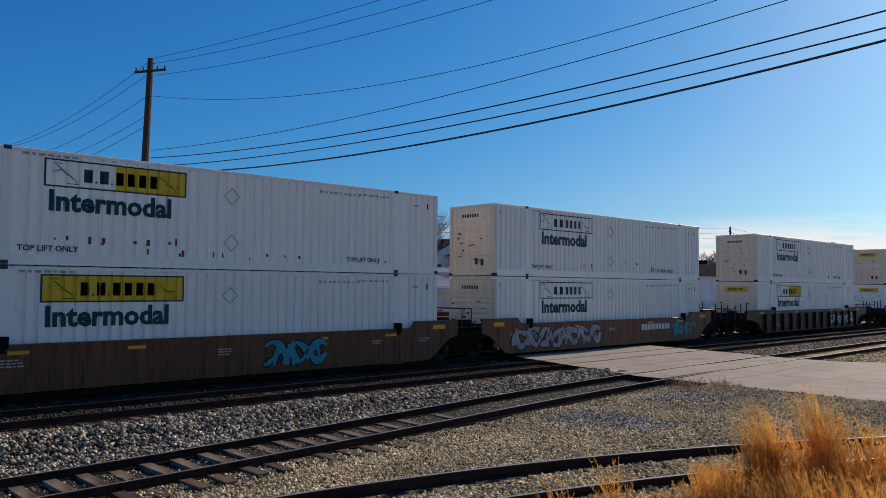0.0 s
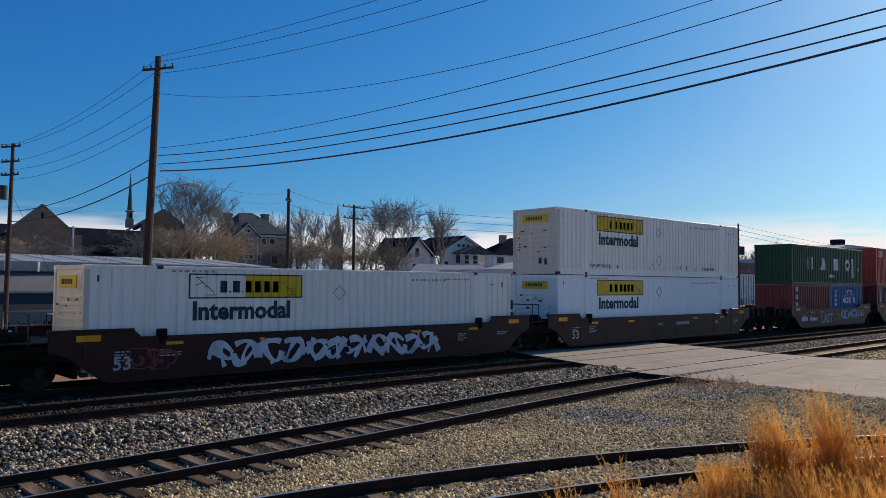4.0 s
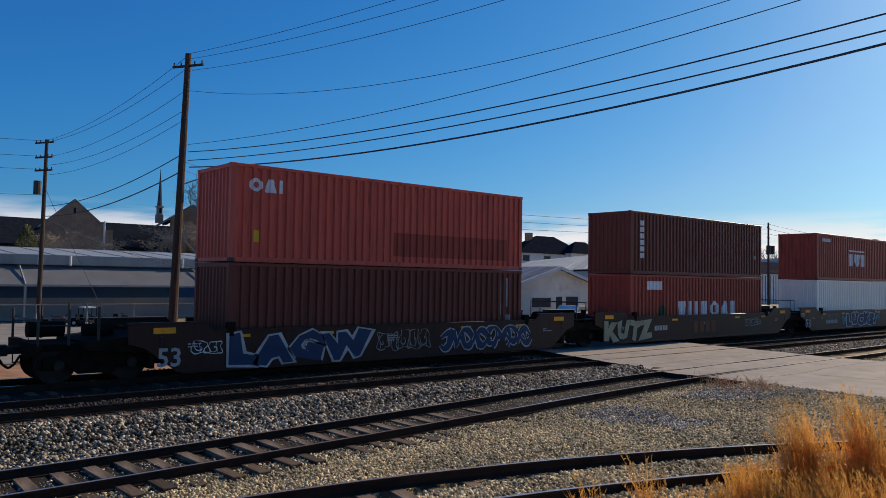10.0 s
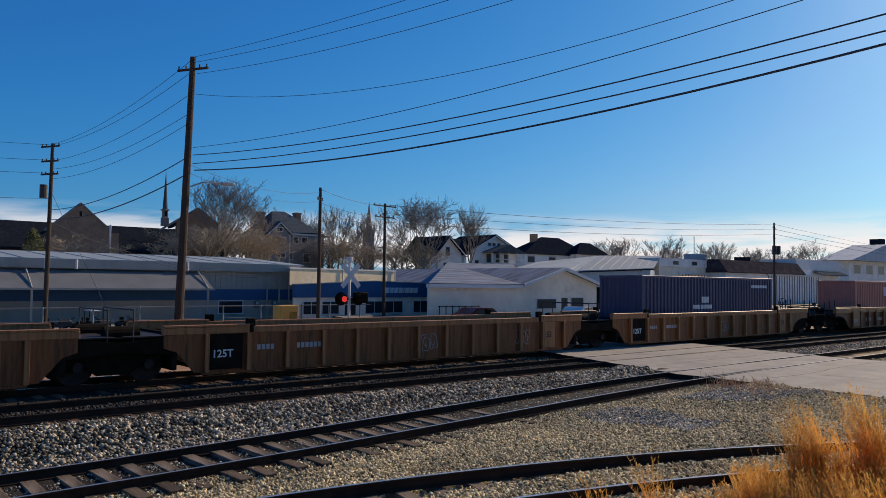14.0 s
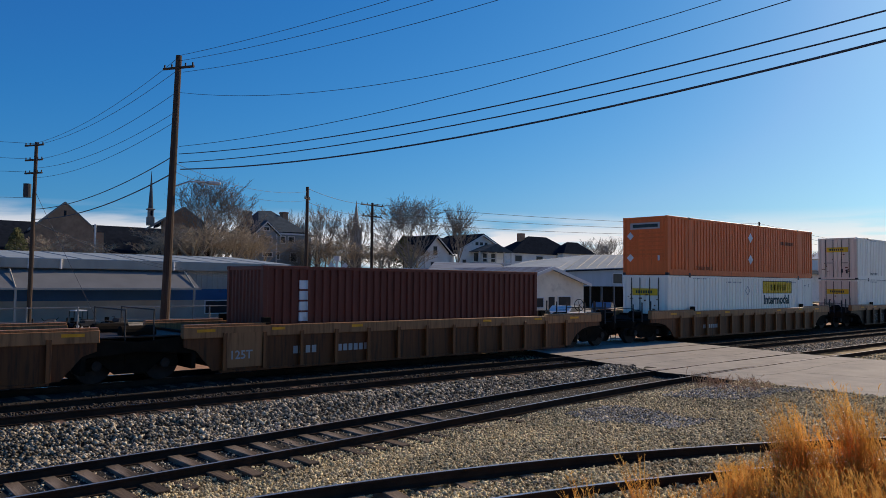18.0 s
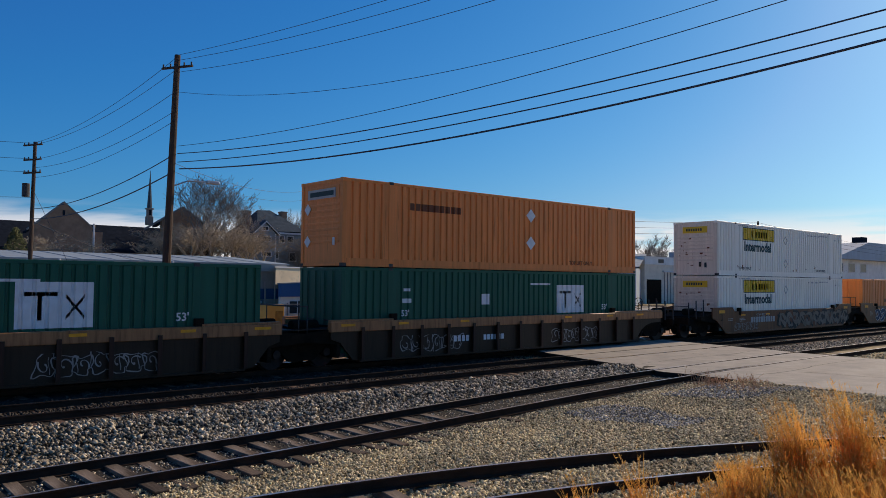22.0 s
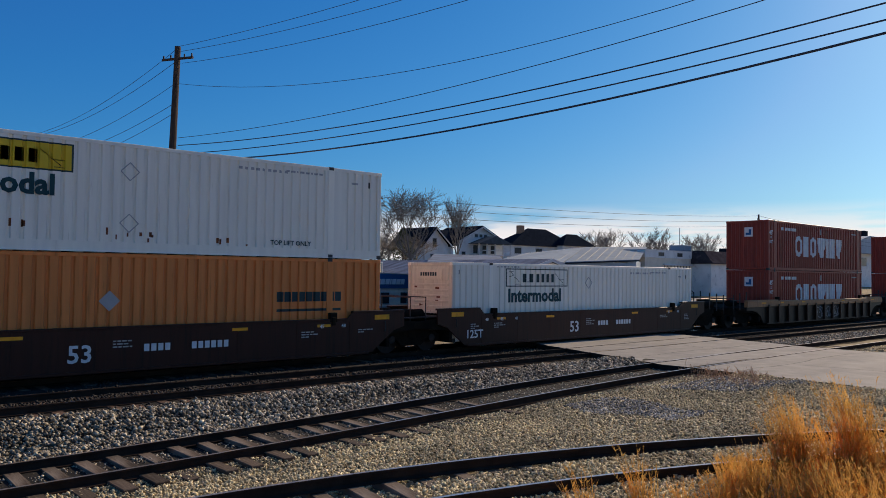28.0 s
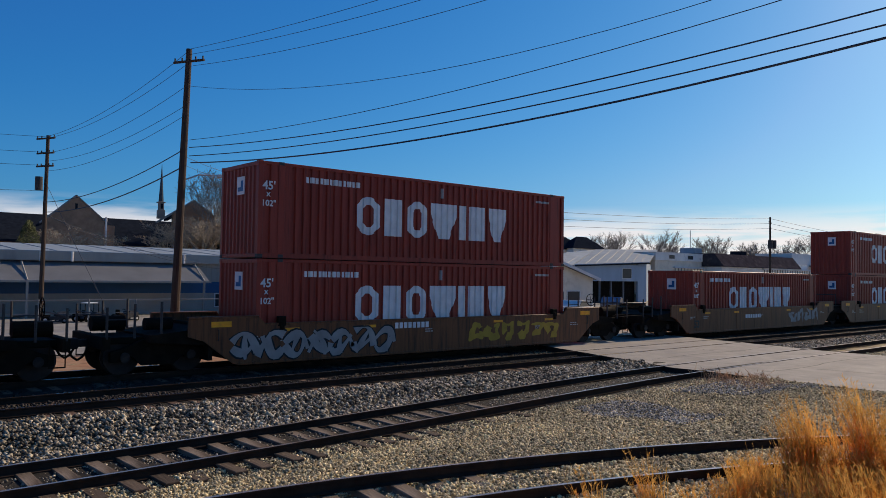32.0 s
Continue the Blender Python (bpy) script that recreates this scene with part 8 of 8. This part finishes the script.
bare_tree(163, 84, 2.0, 9.0, "distant bare tree above the warehouse roofs", 6, 0.42)
for i in range(14):
    bare_tree(165 + i * 9.5, 128 + (i * 37 % 11), 2.5, 12.5 + (i * 5 % 4), "far bare tree in a hazy tree line", 7 + i % 4, 0.36, width=1.25)
for i, (x, y, h) in enumerate(((37.5, 88.5, 6.6), (39.8, 89, 6.2), (42.3, 88, 6.8), (44.8, 88.5, 6.4), (47, 89, 5.6), (66, 90, 5.5), (71, 89.5, 6.0), (74, 91, 5.5), (63, 92, 5.5), (22, 90, 4.4), (26, 89.5, 4.2), (33.5, 90, 4.4))):
    bare_tree(x, y, 3.3, h, "dense tan leafless thicket on the slope", 20 + i % 3, 0.85, 5, "tan_twig", "bush", 1.5)
for i in range(13):
    bare_tree(57.5 + i * 1.75, 97.5 + i * 5 % 4, 3.3, 4.6 + (i * 3 % 4) * 0.5, "low brown brush along the slope", 20 + i % 3, 0.85, 5, "twig", "bush", 1.6)

for i in range(16):
    bare_tree(37.5 + i * 0.95 + (9 if i > 12 else 0), 94.5 + i * 7 % 5, 3.3, 5.6 + (i * 3 % 4) * 0.6, "dense brown thicket under the bare trees", 20 + i % 3, 0.85, 5, "tan_twig" if i % 2 else "twig", "bush", 1.5)


def evergreen(x, y, z, h, seed, label):
    """A shaggy crown of small clumps on a short stem."""
    rnd = random.Random(seed)
    b = tagged(new("evergreen_bush"), label, "bush")
    b.matrix_basis = pose(x, y, z)
    bm = bmesh.new()
    rod_bm(bm, (0, 0, 0), (0, 0, h * 0.5), 0.12, 7, 0.06)
    part("stem", bm, P["bark"], b)
    vs, fs = [], []
    for _ in range(900):
        u = rnd.random()
        rr = h * 0.36 * (1 - u) ** 0.6 * rnd.uniform(0.5, 1.05)
        a = rnd.uniform(0, math.tau)
        c = Vector((rr * math.cos(a), rr * math.sin(a), h * (0.12 + 0.9 * u)))
        for _k in range(3):
            e1 = Vector((rnd.gauss(0, 1), rnd.gauss(0, 1), rnd.gauss(0, 0.7))).normalized() * 0.22
            e2 = e1.orthogonal().normalized() * 0.07
            n = len(vs)
            vs += [c - e2, c + e2, c + e1]
            fs.append((n, n + 1, n + 2))
    ob = new("foliage", mesh_from("foliage", vs, fs, [P["green"]]))
    ob.parent = b


evergreen(18.4, 88, 3.4, 4.4, 2, "yellowish evergreen tree beside the church")
evergreen(14.6, 90, 3.4, 3.2, 5, "dark evergreen bush beside the church")
evergreen(69.5, 88.5, 3.0, 6.4, 8, "dull olive evergreen under the bare tree")


def blades(rnd, spots, name, material, label, width=0.0065, fluff=True):
    """Arching dry blades with feathery heads: spots are (x, y, z, height, lean)."""
    vs, fs = [], []
    for x, y, z, h, lean in spots:
        a = rnd.uniform(0, math.tau)
        side = Vector((math.cos(a), math.sin(a), 0)) * width
        dx, dy = lean[0] + rnd.gauss(0, 0.07), lean[1] + rnd.gauss(0, 0.07)
        base = len(vs)
        n = 5
        for i in range(n + 1):
            u = i / n
            c = Vector((x + dx * h * u * u, y + dy * h * u * u, z + h * u * (1 - 0.12 * u)))
            w = 1 - 0.8 * u
            vs += [c - side * w, c + side * w]
        for i in range(n):
            k = base + 2 * i
            fs.append((k, k + 1, k + 3, k + 2))
        if fluff:
            for _ in range(14):
                u = rnd.uniform(0.3, 1.0)
                c = Vector((x + dx * h * u * u, y + dy * h * u * u, z + h * u * (1 - 0.12 * u)))
                e1 = Vector((rnd.gauss(0, 0.5), rnd.gauss(0, 0.5), 1)).normalized() * rnd.uniform(0.03, 0.075)
                e2 = e1.orthogonal().normalized() * rnd.uniform(0.006, 0.012)
                k = len(vs)
                vs += [c - e2, c + e2, c + e1]
                fs.append((k, k + 1, k + 2))
    ob = new(name, mesh_from(name, vs, fs, [material]))
    return tagged(ob, label, "grass", kind="stuff")


def grass_spots():
    """Tufts by bearing, distance, height above the ground, stalks and spread."""
    rnd = random.Random(12)
    spots = []
    clumps = []
    for _ in range(64):
        deg = rnd.uniform(61.5, 78)
        d = rnd.uniform(9.6, 12.3)
        tall = (0.36 if deg < 64.0 else 0.50 if deg < 67.8 else 0.7) * rnd.uniform(0.7, 1.15) + (12 - d) * 0.10
        clumps.append((deg, d, tall, 26, 0.10))
    for deg, h in ((65.2, 1.0), (65.8, 1.36), (66.2, 1.3), (66.7, 1.12), (68.9, 1.36), (69.4, 1.62), (69.8, 1.6), (70.3, 1.36), (71.2, 1.05), (72.2, 1.3), (67.8, 0.95), (73.4, 1.15), (74.6, 1.2)):
        clumps.append((deg, 11.7 + rnd.uniform(-0.2, 0.2), h + 0.12, 75, 0.085))
    clumps += [(51.4, 8.5, 0.86, 26, 0.06), (52.2, 8.4, 1.0, 26, 0.05), (55.6, 9.2, 1.12, 40, 0.06), (56.3, 9.3, 0.85, 26, 0.06), (49.5, 8.2, 0.6, 14, 0.06), (58.6, 9.4, 0.62, 30, 0.10), (47.5, 8.0, 0.45, 10, 0.06),
               (60.2, 9.7, 0.62, 24, 0.10), (61.2, 9.8, 0.75, 30, 0.10), (62.2, 10.2, 0.85, 34, 0.10), (63.3, 10.4, 0.95, 40, 0.10), (57.3, 9.0, 0.45, 9, 0.06), (53.6, 8.6, 0.4, 7, 0.06)]
    for _ in range(22):
        clumps.append((rnd.uniform(68, 77), rnd.uniform(8.4, 10.4), rnd.uniform(0.55, 0.95), 30, 0.11))
    for deg, d, tall, n, wide in clumps:
        x, y = d * math.sin(radians(deg)), d * math.cos(radians(deg))
        if abs(y - spur_y(x)) < 0.35:
            y -= 0.4
        for _ in range(n):
            r = abs(rnd.gauss(0, wide))
            a = rnd.uniform(0, math.tau)
            spots.append((x + r * math.cos(a), y + r * math.sin(a), -0.16, tall * rnd.uniform(0.45, 1.08), (-0.12 + math.cos(a) * 0.09, 0.08 + math.sin(a) * 0.09)))
    return rnd, spots


_r, _g = grass_spots()
blades(_r, _g, "tall_grass", P["grass"], "tall golden dry grass in thick tufts")
_w = []
for cx, cy, n in ((20.6, 10.6, 60), (20.2, 11.3, 55), (20.0, 9.9, 40), (19.4, 11.0, 40), (20.8, 12.2, 20), (19.2, 10.2, 30)):
    for _ in range(n):
        _w.append((cx + _r.gauss(0, 0.3), cy + _r.gauss(0, 0.25), -0.1, _r.uniform(0.1, 0.34), (_r.gauss(0, 0.3), _r.gauss(0, 0.3))))
blades(_r, _w, "dry_weeds", P["weed"], "low tan dry weeds at the road's edge", 0.008)


# ---- loose stones ----
def stones(name, label, material, seed, area, count, smin, smax, lift, keep, rough=0.03):
    """Angular stones strewn over the ground: area (x0, x1, y0, y1), denser towards its left end."""
    rng = np.random.default_rng(seed)
    n = count
    x = area[0] + (area[1] - area[0]) * rng.random(n) ** 1.25
    y = area[2] + (area[3] - area[2]) * rng.random(n)
    ok = np.array([keep(a, b) for a, b in zip(x, y)])
    x, y = x[ok], y[ok]
    n = len(x)
    z = np.array([ground_z(a, b) + bumps(a, b) for a, b in zip(x, y)]) + lift + rough * rng.random(n) ** 2
    size = smin + (smax - smin) * rng.random(n) ** 2
    octa = np.array([(1, 0, 0), (-1, 0, 0), (0, 1, 0), (0, -1, 0), (0, 0, 1), (0, 0, -1)], float)
    v = octa[None] * (size[:, None, None] * (0.65 + 0.7 * rng.random((n, 6, 1)))) * np.array([1.15, 0.95, 0.8])[None, None]
    v += size[:, None, None] * 0.35 * (rng.random((n, 6, 3)) - 0.5)
    a, b = rng.random(n) * math.tau, (rng.random(n) - 0.5) * 1.6
    ca, sa, cb, sb = np.cos(a)[:, None], np.sin(a)[:, None], np.cos(b)[:, None], np.sin(b)[:, None]
    vx, vy, vz = v[..., 0], v[..., 1], v[..., 2]
    vx, vz = vx * cb + vz * sb, vz * cb - vx * sb
    vx, vy = vx * ca - vy * sa, vx * sa + vy * ca
    co = np.stack([vx + x[:, None], vy + y[:, None], vz + (z + size * 0.25)[:, None]], -1).reshape(-1, 3)
    tri = np.array([(0, 2, 4), (2, 1, 4), (1, 3, 4), (3, 0, 4), (2, 0, 5), (1, 2, 5), (3, 1, 5), (0, 3, 5)])
    idx = (np.arange(n)[:, None, None] * 6 + tri[None]).reshape(-1)
    me = bpy.data.meshes.new(name)
    me.vertices.add(n * 6)
    me.vertices.foreach_set("co", co.ravel())
    me.loops.add(len(idx))
    me.loops.foreach_set("vertex_index", idx)
    me.polygons.add(n * 8)
    me.polygons.foreach_set("loop_start", np.arange(0, n * 24, 3))
    me.update(calc_edges=True)
    me.materials.append(material)
    return tagged(new(name, me), label, "gravel", kind="stuff")


def stone_mat(name, dark, light, rough=0.9, lean=0.25):
    m = bpy.data.materials.new(name)
    m.use_nodes = True
    nd, lk = m.node_tree.nodes, m.node_tree.links
    p = nd["Principled BSDF"]
    p.inputs["Roughness"].default_value = rough
    ge = nd.new("ShaderNodeNewGeometry")
    rp = nd.new("ShaderNodeValToRGB")
    rp.color_ramp.elements[0].color, rp.color_ramp.elements[1].color = (*dark, 1), (*light, 1)
    mid = rp.color_ramp.elements.new(0.55)
    mid.color = (*[(1 - lean) * d + lean * l for d, l in zip(dark, light)], 1)
    lk.new(ge.outputs["Random Per Island"], rp.inputs[0])
    nz = nd.new("ShaderNodeTexNoise")
    nz.inputs["Scale"].default_value = 0.5
    lk.new(ge.outputs["Position"], nz.inputs["Vector"])
    mr = nd.new("ShaderNodeMapRange")
    mr.inputs[1].default_value, mr.inputs[2].default_value, mr.inputs[3].default_value, mr.inputs[4].default_value = 0.3, 0.7, 0.7, 1.2
    lk.new(nz.outputs["Fac"], mr.inputs[0])
    hs = nd.new("ShaderNodeHueSaturation")
    lk.new(rp.outputs[0], hs.inputs["Color"])
    lk.new(mr.outputs[0], hs.inputs["Value"])
    lk.new(hs.outputs[0], p.inputs["Base Color"])
    return m


BAL = stone_mat("ballast_stones", (0.03, 0.026, 0.020), (0.72, 0.63, 0.47), lean=0.3)
DRK = stone_mat("near_black_stones", (0.012, 0.010, 0.008), (0.065, 0.052, 0.042))
GRA = stone_mat("gravel_stones", (0.13, 0.10, 0.048), (1.0, 0.84, 0.50), lean=0.62)
GRY = stone_mat("grey_gravel_stones", (0.11, 0.105, 0.092), (0.66, 0.64, 0.58), lean=0.35)


def off_road(x, y):
    return not (21.0 + 0.35 * noise.noise((y * 1.7, 0, 4)) + max(0.0, (y - 13.5) * 0.3) < x < 31.6 + max(0.0, (y - 13) * 0.2))


def between(x, y):
    return off_road(x, y) and (abs(y - siding_y(x)) > 0.84)


stones("ballast", "grey crushed stone ballast beside the tracks", BAL, 1, (0.5, 23.5, 13.75, 16.58), 25000, 0.028, 0.062, 0.0, between, 0.07)
stones("ballast", "grey crushed stone ballast beyond the crossing", BAL, 2, (31, 78, 13.9, 16.75), 12000, 0.035, 0.06, 0.0, between)
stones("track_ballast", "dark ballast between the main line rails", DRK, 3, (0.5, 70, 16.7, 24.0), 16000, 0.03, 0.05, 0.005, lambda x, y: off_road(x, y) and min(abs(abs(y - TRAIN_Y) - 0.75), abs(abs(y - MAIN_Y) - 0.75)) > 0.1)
stones("track_ballast", "near-black ballast heaped between the rails", DRK, 11, (0.5, 40, MAIN_Y - 0.64, MAIN_Y + 0.64), 9000, 0.028, 0.045, 0.035, off_road)
stones("track_ballast", "pale chippings between the siding rails", BAL, 4, (0.5, 22, 11.75, 14.1), 9000, 0.016, 0.034, -0.006, lambda x, y: off_road(x, y) and abs(abs(y - siding_y(x)) - 0.75) > 0.1)
stones("gravel", "tan loose gravel between the tracks", GRA, 5, (1.5, 21.5, 4.5, 12.0), 90000, 0.014, 0.038, 0.0, lambda x, y: off_road(x, y) and abs(abs(y - siding_y(x)) - 0.75) > 0.1 and abs(abs(y - spur_y(x)) - 0.75) > 0.1)
stones("gravel", "blue-grey loose gravel patch near the road", GRY, 9, (13.0, 20.8, 8.6, 11.4), 9000, 0.018, 0.04, 0.012,
       lambda x, y: off_road(x, y) and noise.noise((x * 0.45, y * 0.7, 7)) > -0.05 + abs(x - 17.2) * 0.05 and abs(abs(y - siding_y(x)) - 0.75) > 0.1 and abs(abs(y - spur_y(x)) - 0.75) > 0.1)
stones("gravel", "grey loose gravel beside the far siding", GRA, 6, (31, 60, 8, 12.4), 5000, 0.03, 0.05, 0.0, off_road)


def motions():
    for ob, s, y, z in MOVERS:
        walk(ob, [(t, pose(s - travel(t), y, z)) for t in range(0, 33, 2)])
    for ob, s, lx, lz in WHEELS:
        # s: the wheel's place along the track at the start; it turns while it rolls through the view
        t0, t1 = max(0.0, back(s - 66)), min(32.0, back(s + 2))
        if t1 <= 0 or t0 >= 32 or t1 <= t0:
            walk(ob, [(0, pose(lx, 0, lz)), (32, pose(lx, 0, lz))])
            continue
        f0, f1 = math.ceil(t0 * FPS), math.floor(t1 * FPS)

        def turn(f):
            return pose(lx, 0, lz, 0, -math.degrees(travel(f / FPS) - travel(f0 / FPS)) / WHEEL_R, 0)
        rows = [(0, turn(f0))] if f0 > 0 else []
        rows += [(f / FPS, turn(f)) for f in range(f0, f1 + 1)]
        if f1 < 32 * FPS:
            rows.append((32, turn(f1)))
        walk(ob, rows)


motions()
